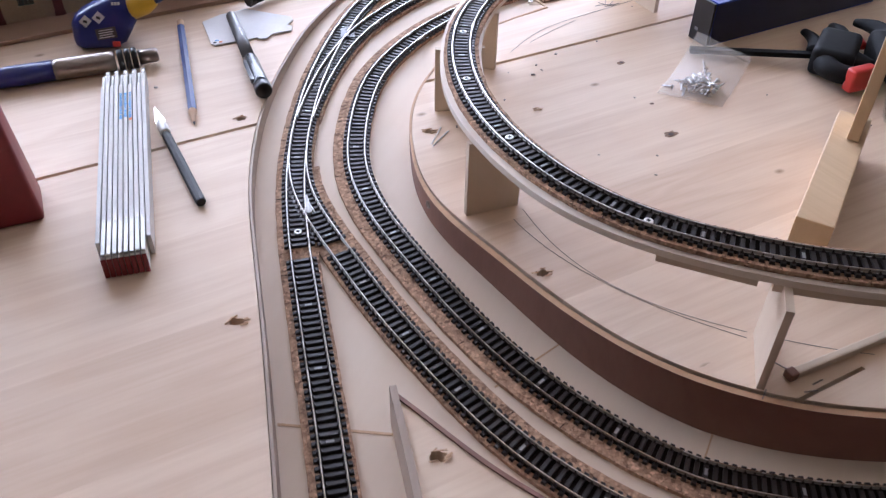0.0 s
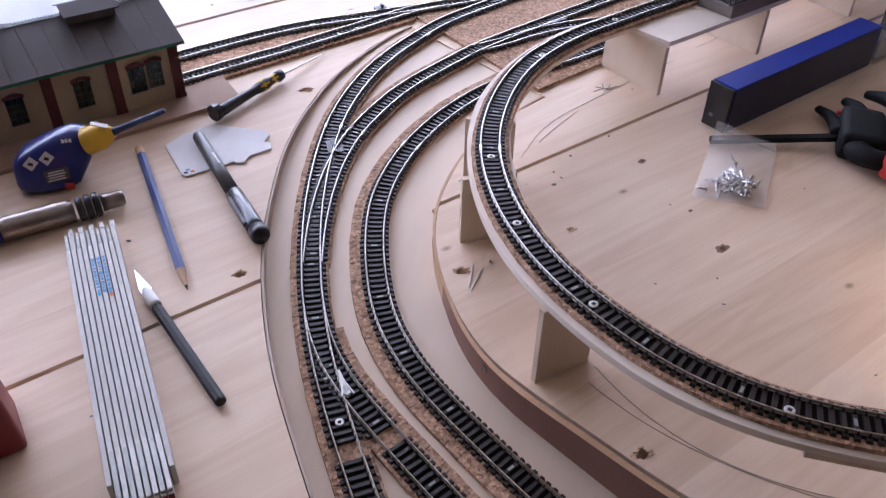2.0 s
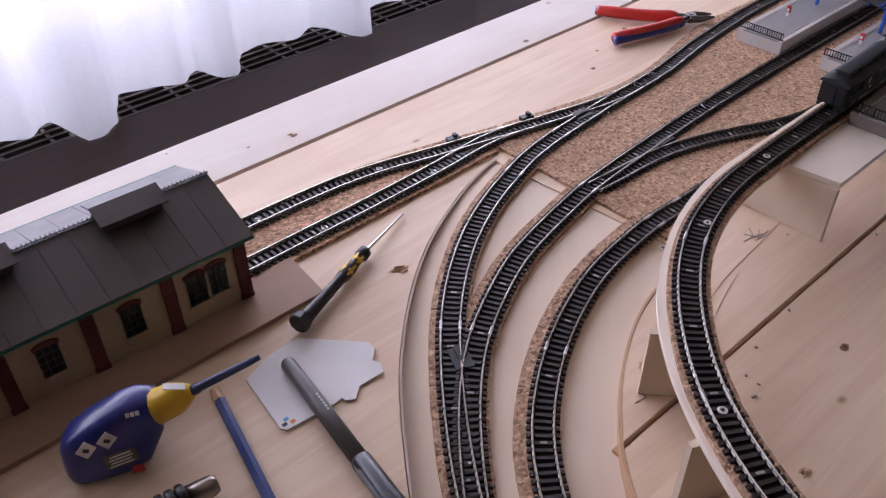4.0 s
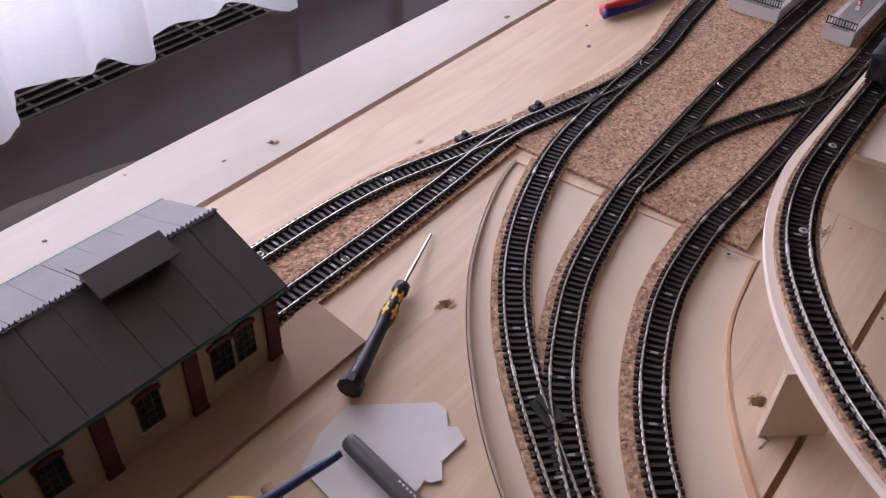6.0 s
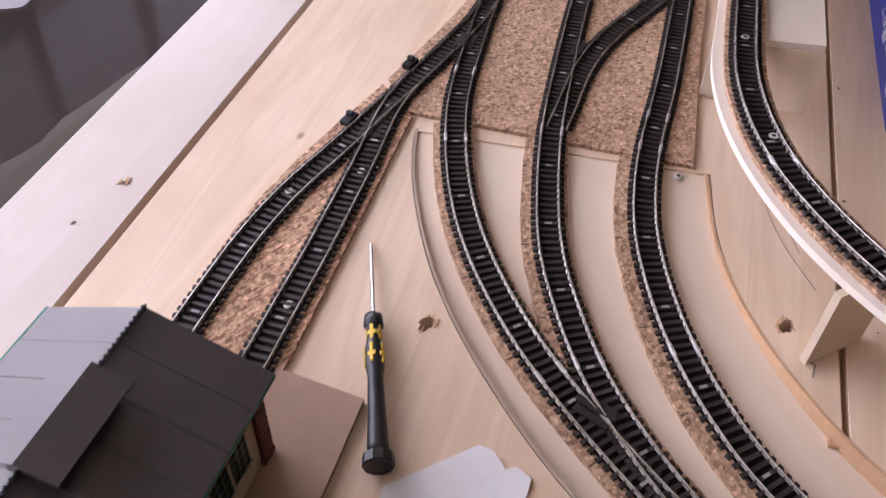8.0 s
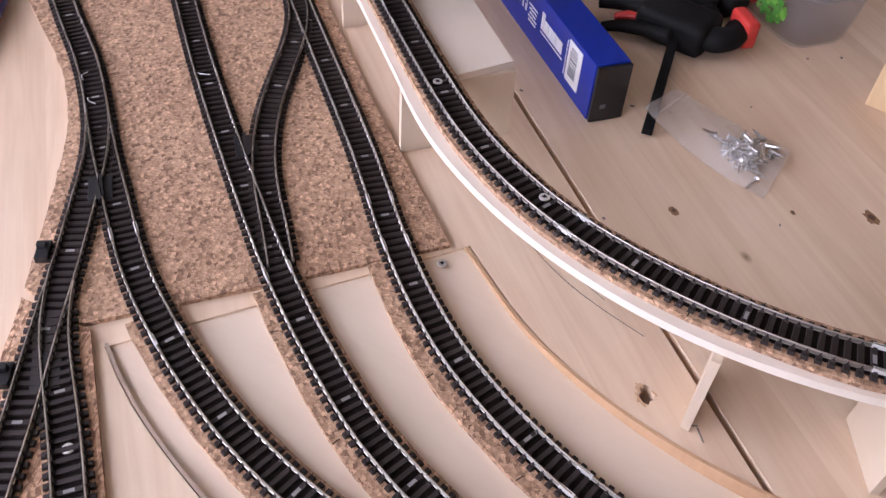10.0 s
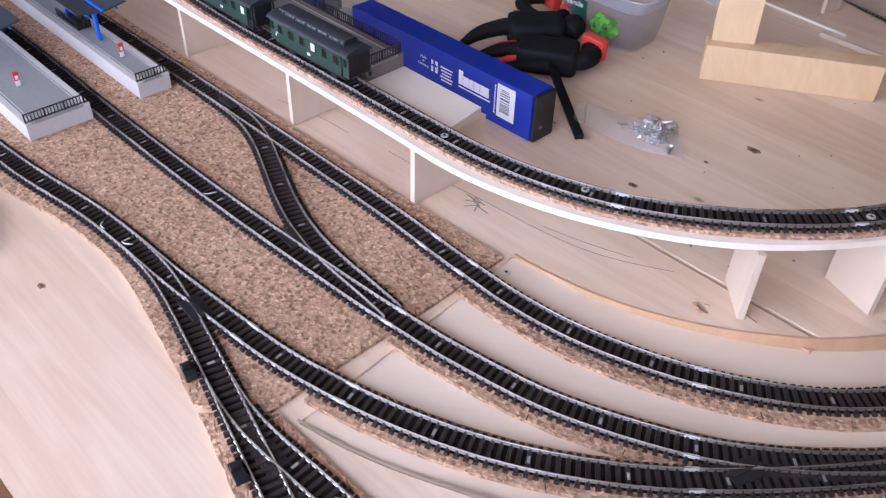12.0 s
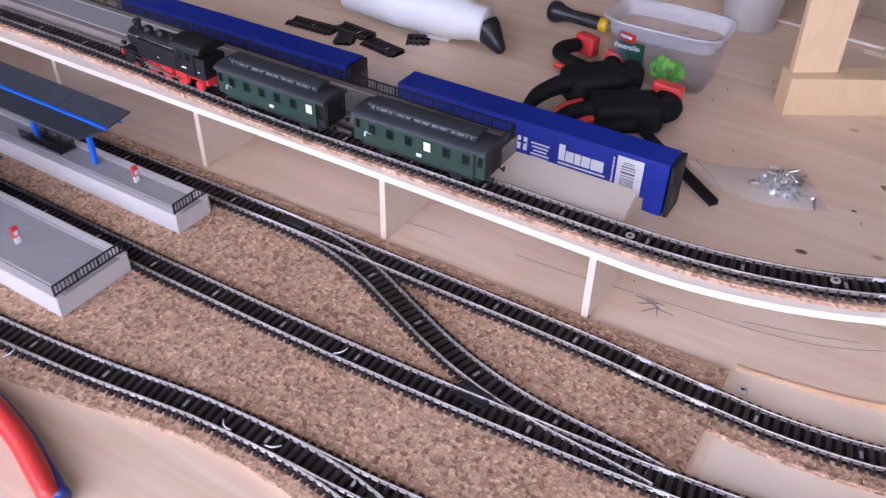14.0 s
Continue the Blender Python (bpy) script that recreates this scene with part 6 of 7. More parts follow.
def product_box(p, length, label, printed):
    h, w = 0.0420, 0.0245
    t = thing("product_box", label, "box", Matrix.Translation((p[0], p[1], 0.0)) @ pose(0, 0, 0, 0, 0, AX))
    bm = bmesh.new()
    add_box(bm, (length - 0.004, w, h), (length / 2 + 0.002, -w / 2, h / 2), 0.0006)
    body = part("sleeve", bm, BOXBLUE, t, "bright blue card sleeve")
    bm = bmesh.new()
    add_box(bm, (length - 0.006, 0.0004, h - 0.003), (length / 2, -w - 0.0002, h / 2))
    part("back_panel", bm, BOXNAVY, body, "navy side panel")
    for x in (0.0012, length - 0.0012):
        bm = bmesh.new()
        add_box(bm, (0.0028, w - 0.0004, h - 0.0006), (x, -w / 2, h / 2), 0.0005)
        part("end_flap", bm, BLACKP, t, "black end flap")
    if not printed:
        return t
    bm = bmesh.new()
    add_box(bm, (0.0195, 0.0004, 0.030), (0.0315, 0.0002, 0.0235))
    lab = part("barcode_label", bm, PAPER, body, "white label with stripes")
    for z, hh, w2 in ((0.0345, 0.0005, 0.0085), (0.0330, 0.0005, 0.0085), (0.0310, 0.0010, 0.0105), (0.0290, 0.0007, 0.0105), (0.0262, 0.0016, 0.0105), (0.0235, 0.0006, 0.0105), (0.0215, 0.0005, 0.0105), (0.0203, 0.0005, 0.0105), (0.0191, 0.0005, 0.0105), (0.0179, 0.0005, 0.0105), (0.0167, 0.0005, 0.0105), (0.0155, 0.0005, 0.0105), (0.0143, 0.0009, 0.0105)):
        bm = bmesh.new()
        add_box(bm, (w2, 0.0003, hh), (0.0325, 0.0005, z))
        part("stripe", bm, INKGREY, lab)
    for k in range(9):
        bm = bmesh.new()
        add_box(bm, (0.0011, 0.0004, 0.0022), (0.0438, 0.0002, 0.0110 + 0.0030 * k))
        part("text_bar", bm, WHITEINK, body)
    x = 0.0470                                # a word mark drawn as plain shapes
    for k, (w2, h2, zo) in enumerate(((0.0048, 0.0130, 0), (0.0066, 0.0088, 0), (0.0046, 0.0088, 0), (0.0066, 0.0088, 0), (0.0098, 0.0088, 0))):
        bm = bmesh.new()
        add_box(bm, (w2, 0.0004, h2), (0.0860 - (x - 0.047) - w2 / 2, 0.0002, 0.0200 + h2 / 2), 0.0)
        if k in (1, 3):
            add_box(bm, (w2 * 0.3, 0.0005, h2 * 0.5), (0.0860 - (x - 0.047) - w2 / 2, 0.0002, 0.0200 + h2 / 2))
        part("word_mark", bm, WHITEINK, body, "white word mark drawn as plain blocks")
        x += w2 + 0.0007
    bm = bmesh.new()
    add_box(bm, (0.0370, 0.0004, 0.0011), (0.0675, 0.0002, 0.0175))
    part("underline", bm, WHITEINK, body)
    for k in range(5):
        bm = bmesh.new()
        add_box(bm, (0.0150 - 0.002 * (k % 3), 0.0004, 0.0012), (0.1010, 0.0002, 0.0270 - 0.0030 * k))
        part("text_bar", bm, WHITEINK, body)
    bm = bmesh.new()
    add_box(bm, (0.0080, 0.0004, 0.0110), (0.1160, 0.0002, 0.0240))
    part("emblem", bm, WHITEINK, body, "white square emblem")
    for k, word in enumerate(("Made", "in", "Germany")):
        lettering(word, 0.0036, body, Matrix.Translation((0.1300, 0.0003, 0.0270 - 0.0036 * k)) @ pose(0, 0, 0, 90, 0, 180), WHITEINK, "small white words")
    bm = bmesh.new()
    add_box(bm, (0.0022, 0.0006, 0.0110), (0.1160, 0.0003, 0.0240))
    add_box(bm, (0.0070, 0.0006, 0.0016), (0.1160, 0.0003, 0.0250))
    part("emblem_bar", bm, BOXBLUE, body, "blue bars across the emblem")
    bm = bmesh.new()
    add_box(bm, (0.0006, 0.0040, 0.0030), (-0.0002, -0.0080, 0.0120))
    part("small_print", bm, INKGREY, t, "small pale mark on the flap")
    return t


BX = (0.4052, 0.8934)
product_box(BX, 0.228, "long blue card box with white label, standing beside the deck", True)
product_box(along(BX, 0.275), 0.27, "long plain blue card box lying beyond the first", False)
ct = thing("clear_box", "small clear plastic box lying between the blue boxes", "plastic box", Matrix.Translation((*along(BX, 0.2515, -0.014), 0)) @ pose(0, 0, 0, 0, 0, AX))
bm = bmesh.new()
add_box(bm, (0.040, 0.026, 0.036), (0, 0, 0.018), 0.001)
part("shell", bm, CLEAR, ct)
bm = bmesh.new()
add_box(bm, (0.028, 0.018, 0.022), (0, 0, 0.012), 0.002)
part("contents", bm, RULERG, ct, "pale grey contents")


def sweep3(bm, pts, radii, segs=10, flat=1.0):
    """A round or flattened tube through points in space."""
    P = [Vector(p) for p in pts]
    rings = []
    for i, p in enumerate(P):
        t = (P[min(i + 1, len(P) - 1)] - P[max(i - 1, 0)]).normalized()
        side = t.cross(Vector((0, 0, 1)))
        side = side.normalized() if side.length > 1e-4 else Vector((1, 0, 0))
        up = side.cross(t)
        r = radii[i] if isinstance(radii, (list, tuple)) else radii
        rings.append([bm.verts.new(p + side * r * math.cos(a) + up * r * flat * math.sin(a)) for a in (2 * math.pi * k / segs for k in range(segs))])
    for a, b in zip(rings, rings[1:]):
        for k in range(segs):
            bm.faces.new((a[k], a[(k + 1) % segs], b[(k + 1) % segs], b[k]))
    bm.faces.new(rings[0][::-1])
    bm.faces.new(rings[-1])
    bmesh.ops.recalc_face_normals(bm, faces=bm.faces)


def smooth3(pts, k=6):
    """Points in space joined by a smooth line."""
    P = [Vector(p) for p in pts]
    P = [2 * P[0] - P[1]] + P + [2 * P[-1] - P[-2]]
    out = []
    for a, b, c, d in zip(P, P[1:], P[2:], P[3:]):
        for i in range(k):
            t = i / k
            out.append(0.5 * ((2 * b) + (c - a) * t + (2 * a - 5 * b + 4 * c - d) * t * t + (3 * b - a - 3 * c + d) * t ** 3))
    out.append(P[-2])
    return out


# ---- wooden beam with an upright, at the edge of the bend ----
BEAMW = wood("yellow_pine_beam", (0.70, 0.50, 0.29), (0.50, 0.31, 0.15), 63, 0, 1.2, 0.5, True)
p, q = (0.4125, 0.5660), (0.4860, 0.7000)
beam = thing("wooden_stand", "yellow pine beam lying on the board with an upright batten", "wooden stand", frame_to(p, q))
L = length2(p, q)
bm = bmesh.new()
add_box(bm, (L, 0.0240, 0.034), (L / 2, 0, 0.0171), 0.0009)
part("beam", bm, BEAMW, beam)
bm = bmesh.new()
add_box(bm, (0.038, 0.0085, 0.30), (L - 0.019, -0.004, 0.184), 0.0008, rot=pose(0, 0, 0, 0, 1.5, 0))
part("upright", bm, BEAMW, beam)

# thin pale batten behind the beam
p, q = (0.662, 0.5735), (0.524, 0.5155)
bt = thing("wooden_batten", "thin whitish wooden batten lying behind the beam", "batten", frame_to(p, q))
bm = bmesh.new()
add_box(bm, (length2(p, q), 0.0030, 0.0025), (length2(p, q) / 2, 0, 0.0014), 0.0004)
part("batten", bm, PLY_WHITE, bt)

# dowel lying beside the bend
p, q = (0.3715, 0.4625), (0.53, 0.5405)
dw = thing("wooden_stick", "square pale wooden stick with a dark brown end, on the board", "stick", frame_to(p, q))
L = length2(p, q)
bm = bmesh.new()
add_box(bm, (L - 0.008, 0.0054, 0.0050), (L / 2 + 0.004, 0, 0.0027), 0.0010)
part("stick", bm, PLY_PANEL, dw)
bm = bmesh.new()
add_box(bm, (0.0060, 0.0066, 0.0058), (0.0050, 0, 0.0031), 0.0012)
part("brown_end", bm, STRIP, dw, "dark brown end")

# plywood doubler under the raised deck
dbl = curve_through([(0.296, 0.5015), (0.322, 0.4915), (0.350, 0.4815)], 0.005)
bm = bmesh.new()
sweep(bm, dbl, [up_z(p.x, p.y) - CORK_T - 0.0098 for p in dbl], [(-0.012, 0), (0.003, 0), (0.003, 0.0048), (-0.012, 0.0048)])
part("doubler", bm, PLY_PANEL, deck, "short plywood doubler under the joint")
dbl = curve_through([(0.3545, 0.4795), (0.40, 0.470), (0.46, 0.467)], 0.005)
bm = bmesh.new()
sweep(bm, dbl, [up_z(p.x, p.y) - CORK_T - 0.0100 for p in dbl], [(-0.012, 0), (0.003, 0), (0.003, 0.0050), (-0.012, 0.0050)])
part("doubler", bm, PLY_PANEL, deck, "plywood doubler under the deck")


# ---- bag of small screws ----
bag = thing("plastic_bag", "clear zip bag holding small screws, lying on the board", "plastic bag")
c = [Vector(v) for v in ((0.356, 0.783), (0.407, 0.762), (0.450, 0.837), (0.403, 0.861))]
for layer, lift in (("film", 0.0105), ("film", 0.0010)):
    bm = bmesh.new()
    N = 22
    G = []
    for i in range(N + 1):
        row = []
        for j in range(N + 1):
            s, t = i / N, j / N
            pt = c[0].lerp(c[1], s).lerp(c[3].lerp(c[2], s), t)
            edge = min(1.0, 5 * min(s, 1 - s)) * min(1.0, 5 * min(t, 1 - t))
            bulge = math.exp(-((s - 0.5) ** 2 / 0.10 + (t - 0.28) ** 2 / 0.06))
            z = 0.0012 + (lift - 0.001) * edge * (0.25 + 0.85 * bulge) + 0.0022 * edge * abs(noise.noise((s * 5, t * 5, lift * 300))) + 0.004 * (1 - edge) * max(0, noise.noise((s * 3, t * 3, 4)))
            if lift < 0.005:
                z = 0.0006
            z += t ** 2.5 * (0.020 * (1 - s) + 0.006 * s)
            row.append(bm.verts.new((pt.x, pt.y, z)))
        G.append(row)
    for i in range(N):
        for j in range(N):
            bm.faces.new((G[i][j], G[i + 1][j], G[i + 1][j + 1], G[i][j + 1]))
    bmesh.ops.recalc_face_normals(bm, faces=bm.faces)
    part(layer, bm, FILM, bag, "", True)
bm = bmesh.new()
a, b = c[3].lerp(c[0], 0.10), c[2].lerp(c[1], 0.10)
sweep3(bm, [(a.x, a.y, 0.0180), ((a.x + b.x) / 2, (a.y + b.y) / 2, 0.0135), (b.x, b.y, 0.0070)], 0.0008, 6)
part("zip_seal", bm, FILM, bag, "pressed zip seal")


def screw_mesh():
    bm = bmesh.new()
    add_lathe(bm, [(0, 0.0016), (0.0004, 0.0019), (0.0012, 0.0010), (0.006, 0.0008), (0.0085, 0.0002)], (0, 0, 0), (0.0085, 0, 0), 8)
    me = bpy.data.meshes.new("screw")
    bm.to_mesh(me)
    bm.free()
    me.materials.append(STEEL)
    return me


rnd = random.Random(11)
SCR = screw_mesh()
for k in range(60):
    ob = tagged(new("screw", SCR), "tiny bright countersunk screw in the clear bag", "screw", "screws in the bag")
    g = lambda: rnd.gauss(0, 1)
    pt = c[0].lerp(c[1], min(0.86, max(0.14, 0.5 + 0.19 * g()))).lerp(c[3].lerp(c[2], 0.5), min(0.55, max(0.10, 0.27 + 0.11 * g())))
    ob.matrix_world = Matrix.Translation((pt.x, pt.y, 0.0026 + 0.0018 * (k % 4))) @ pose(0, 0, 0, rnd.uniform(0, 360), rnd.uniform(-25, 25), rnd.uniform(0, 360)) @ Matrix.Scale(1.3, 4)


# ---- one-hand clamps ----
CLAMPB = plain("matt_black_nylon", (0.0055, 0.0055, 0.0060), 0.72, 0, 0.3, 220, 0.3)
CLAMPB.node_tree.nodes["Principled BSDF"].inputs["Specular IOR Level"].default_value = 0.25


def clamp_tube(name, pts, radii, material, parent, label="", flat=0.8):
    """A rounded limb of a clamp through points in space."""
    P = smooth3(pts, 5)
    k = len(P) - 1
    r = [radii[min(len(radii) - 2, int(i / k * (len(radii) - 1)))] for i in range(k + 1)]
    for i in range(k + 1):
        f = i / k * (len(radii) - 1)
        j = min(len(radii) - 2, int(f))
        r[i] = radii[j] + (radii[j + 1] - radii[j]) * (f - j)
    bm = bmesh.new()
    sweep3(bm, P, r, 12, flat)
    return part(name, bm, material, parent, label, True)


def clamp_block(name, size, at, turn, material, parent, label="", bevel=0.004):
    bm = bmesh.new()
    add_box(bm, size, at, bevel, rot=pose(0, 0, 0, 0, 0, turn), segs=3)
    return part(name, bm, material, parent, label, True)


ca = thing("bar_clamp", "black bar clamp with red pad, its bar beside the bag", "clamp", None, "black and red bar clamps")
bm = bmesh.new()
L = length2((0.398, 0.8555), (0.520, 0.838))
add_box(bm, (L, 0.0070, 0.0045), (0, 0, 0), 0.0004)
bmesh.ops.transform(bm, matrix=Matrix.Translation((0.459, 0.8468, 0.0085)) @ pose(0, 0, 0, 0, -3, math.degrees(math.atan2(-0.0175, 0.122))), verts=bm.verts)
part("bar", bm, CLAMPB, ca, "flat black bar")
clamp_block("body", (0.056, 0.036, 0.025), (0.523, 0.838, 0.0140), 62, CLAMPB, ca, "", 0.007)
clamp_tube("grip", [(0.541, 0.897, 0.012), (0.541, 0.880, 0.015), (0.535, 0.862, 0.017), (0.524, 0.842, 0.017), (0.516, 0.828, 0.016)], [0.0048, 0.0072, 0.0085, 0.0095, 0.0105], CLAMPB, ca)
clamp_tube("trigger", [(0.529, 0.884, 0.009), (0.530, 0.874, 0.011), (0.526, 0.862, 0.012)], [0.0030, 0.0044, 0.0046], REDP, ca, "red release trigger")
clamp_tube("second_grip", [(0.514, 0.893, 0.008), (0.516, 0.876, 0.010), (0.512, 0.858, 0.012), (0.506, 0.842, 0.013)], [0.0040, 0.0058, 0.0066, 0.0075], CLAMPB, ca)
jaw = clamp_tube("jaw", [(0.512, 0.822, 0.014), (0.506, 0.811, 0.015), (0.512, 0.800, 0.015), (0.527, 0.794, 0.014)], [0.0110, 0.0110, 0.0100, 0.0095], CLAMPB, ca)
clamp_block("pad", (0.026, 0.011, 0.021), (0.5275, 0.7905, 0.0155), 24, REDP, jaw, "red rubber pad", 0.003)
clamp_tube("arm", [(0.520, 0.838, 0.013), (0.534, 0.824, 0.015), (0.545, 0.812, 0.014)], [0.0100, 0.0095, 0.0080], CLAMPB, ca)
cb2 = thing("bar_clamp", "black bar clamp with two red pads, lying behind the blue box", "clamp", None, "black and red bar clamps")
clamp_tube("grip", [(0.567, 0.907, 0.012), (0.575, 0.888, 0.017), (0.577, 0.862, 0.020), (0.570, 0.838, 0.021), (0.561, 0.815, 0.020)], [0.0046, 0.0080, 0.0098, 0.0110, 0.0115], CLAMPB, cb2)
clamp_tube("trigger", [(0.556, 0.884, 0.009), (0.557, 0.872, 0.011), (0.555, 0.858, 0.012)], [0.0030, 0.0044, 0.0046], REDP, cb2, "red release trigger")
clamp_block("body", (0.054, 0.038, 0.028), (0.572, 0.833, 0.0150), 78, CLAMPB, cb2, "", 0.008)
bm = bmesh.new()
add_lathe(bm, [(0, 0.0098), (0.002, 0.0118), (0.020, 0.0118), (0.022, 0.0100)], (0.560, 0.806, 0.0140), (0.572, 0.794, 0.0160), 20)
part("knuckle", bm, CLAMPB, cb2, "", True)
jaw = clamp_tube("jaw", [(0.580, 0.822, 0.015), (0.599, 0.823, 0.016), (0.616, 0.826, 0.016), (0.634, 0.826, 0.016), (0.643, 0.815, 0.016), (0.642, 0.800, 0.016)], [0.0090, 0.0068, 0.0062, 0.0072, 0.0076, 0.0074], CLAMPB, cb2)
clamp_block("pad", (0.022, 0.012, 0.019), (0.6405, 0.7905, 0.0150), 12, REDP, jaw, "red rubber pad", 0.003)
clamp_block("lever", (0.010, 0.005, 0.005), (0.6235, 0.8335, 0.0100), 30, REDP, jaw, "red lever tip", 0.0015)
jaw = clamp_tube("jaw", [(0.582, 0.815, 0.015), (0.592, 0.803, 0.016), (0.598, 0.793, 0.016)], [0.0090, 0.0080, 0.0075], CLAMPB, cb2)
clamp_block("pad", (0.030, 0.011, 0.018), (0.5985, 0.7840, 0.0135), 24, REDP, jaw, "red rubber pad", 0.003)

# ---- plastic tub with parsley print ----
WALLRING = plain("milky_wall_ring", (0.74, 0.74, 0.77), 0.3, 0, 0.04, 120, 0.1, 0.0, 0.42)
TUBC = plain("greyish_clear_plastic", (0.34, 0.34, 0.38), 0.14, 0, 0.05, 60, 0.0, 0.0, 0.13)
TUBL = plain("dark_green_label", (0.02, 0.10, 0.06), 0.4)
LEAF = plain("printed_leaf_green", (0.055, 0.22, 0.025), 0.5, 0, 0.3, 200, 0.2)
tub = thing("plastic_tub", "clear plastic food tub with green leaf print, standing on the board", "tub", Matrix.Translation((0.5805, 0.7500, 0)) @ pose(0, 0, 0, 0, 0, 30) @ Matrix.Scale(0.95, 4))


def oval(k, z, bm, n=40, e=0.42):
    return [bm.verts.new((0.0555 * k * math.copysign(abs(math.cos(a)) ** e, math.cos(a)), 0.0335 * k * math.copysign(abs(math.sin(a)) ** e, math.sin(a)), z)) for a in (2 * math.pi * i / n for i in range(n))]


bm = bmesh.new()
R = [oval(k, z, bm) for k, z in ((0.80, 0.0005), (0.84, 0.004), (0.90, 0.020), (0.97, 0.052), (1.03, 0.054), (1.04, 0.056), (0.965, 0.0555), (0.88, 0.020), (0.80, 0.003))]
for a, b in zip(R, R[1:]):
    for i in range(40):
        bm.faces.new((a[i], a[(i + 1) % 40], b[(i + 1) % 40], b[i]))
bm.faces.new(R[0][::-1])
bm.faces.new(R[-1])
bmesh.ops.recalc_face_normals(bm, faces=bm.faces)
part("shell", bm, TUBC, tub, "clear greyish wall", True)
# Milky ring added for the bright look of the clear tub's inner wall.
bm = bmesh.new()
R = [oval(k, z, bm) for k, z in ((1.045, 0.0572), (1.035, 0.0584), (0.955, 0.0584), (0.925, 0.0500), (0.905, 0.0430))]
for a, b in zip(R, R[1:]):
    for i in range(40):
        bm.faces.new((a[i], a[(i + 1) % 40], b[(i + 1) % 40], b[i]))
bmesh.ops.recalc_face_normals(bm, faces=bm.faces)
part("liner", bm, WALLRING, tub, "added milky ring for the bright inner wall", True)


def on_tub(x, z, w, h, material, name, label, push=0.0008):
    """A flat patch that follows the tub's long side."""
    bm = bmesh.new()
    V = []
    for i in range(7):
        xx = x + w * (i / 6 - 0.5)
        k0 = 0.86 + 0.11 * (z - 0.01) / 0.045
        col = []
        for zz in (z - h / 2, z + h / 2):
            k = 0.86 + 0.11 * (zz - 0.008) / 0.045
            cx = min(0.999, abs(xx) / (0.0555 * k))
            y = 0.0335 * k * (1 - cx ** (1 / 0.42)) ** 0.42
            col.append(bm.verts.new((xx, y + push, zz)))
        V.append(col)
    for a, b in zip(V, V[1:]):
        bm.faces.new((a[0], a[1], b[1], b[0]))
    bmesh.ops.solidify(bm, geom=bm.faces[:], thickness=0.0003)
    return part(name, bm, material, tub, label)


on_tub(0.0245, 0.0315, 0.030, 0.021, TUBL, "label", "dark green label", 0.0030)
on_tub(0.0290, 0.0450, 0.020, 0.009, REDP, "emblem", "red oval emblem", 0.0036)
on_tub(0.0290, 0.0452, 0.012, 0.003, WHITEINK, "text_bar", "white lettering bar", 0.0042)
lettering("Petersilie", 0.0066, tub, Matrix.Translation((0.0262, 0.0335 * 0.93 + 0.0034, 0.0345)) @ pose(0, 0, 0, 82, 0, 180), WHITEINK, "white lettering on the label")
LEAF2 = plain("printed_leaf_light_green", (0.15, 0.38, 0.05), 0.5, 0, 0.3, 200, 0.2)
rl = random.Random(31)
for k in range(64):                        # a printed sprig: small lobed leaves in a heap
    a, r0 = rl.uniform(0, 2 * math.pi), 0.016 * math.sqrt(rl.random())
    x, z = -0.014 + r0 * math.cos(a), 0.024 + 0.75 * r0 * math.sin(a)
    kk = 0.86 + 0.11 * (z - 0.008) / 0.045
    y = 0.0335 * kk * (1 - min(0.999, abs(x) / (0.0555 * kk)) ** (1 / 0.42)) ** 0.42 + 0.0030 + 0.00005 * k
    bm = bmesh.new()
    c0, turn, size = bm.verts.new((0, 0, 0)), rl.uniform(0, 360), rl.uniform(0.0022, 0.0042)
    rim = [bm.verts.new((size * (1 if i % 2 else 0.55) * math.cos(i * math.pi / 5), 0, size * (1 if i % 2 else 0.55) * math.sin(i * math.pi / 5))) for i in range(10)]
    for i in range(10):
        bm.faces.new((c0, rim[i], rim[(i + 1) % 10]))
    bmesh.ops.transform(bm, matrix=Matrix.Translation((x, y, z)) @ pose(0, 0, 0, -8, turn, 0), verts=bm.verts)
    bmesh.ops.solidify(bm, geom=bm.faces[:], thickness=0.0002)
    part("leaf_print", bm, LEAF2 if k % 3 == 0 else LEAF, tub, "green leaf print")

# white glue gun body with a black tip
p, q = (0.8245, 0.9525), (0.7025, 0.8655)
gg = thing("glue_gun", "white plastic glue gun with black cone tip, on the board", "glue gun", frame_to(p, q))
L = length2(p, q)
bm = bmesh.new()
add_lathe(bm, [(0, 0.016), (0.004, 0.021), (0.06, 0.0235), (0.110, 0.0225), (0.130, 0.0195), (0.137, 0.0175), (0.150, 0.0170), (0.152, 0.0150)], (0.0, 0, 0.0340), (L, 0, 0.0250), 26)
body = part("body", bm, WHITEP, gg, "", True)
bm = bmesh.new()
add_lathe(bm, [(0, 0.0138), (0.005, 0.0136), (0.022, 0.0078), (0.029, 0.0052), (0.031, 0.0030)], (L, 0, 0.0240), (L + 0.0235, -0.0098, 0.0050), 22)
part("cone_tip", bm, BLACKP, gg, "glossy black cone tip", True)
bm = bmesh.new()
add_box(bm, (0.034, 0.034, 0.030), (0.098, 0.012, 0.0152), 0.004)
part("foot", bm, WHITEP, gg)
for k in range(3):
    bm = bmesh.new()
    add_box(bm, (0.003, 0.0016, 0.012), (0.060 + 0.012 * k, 0.0185, 0.0430), rot=pose(0, 0, 0, -45, 0, 0))
    part("slot", bm, BLACKP, body, "black cooling slot")

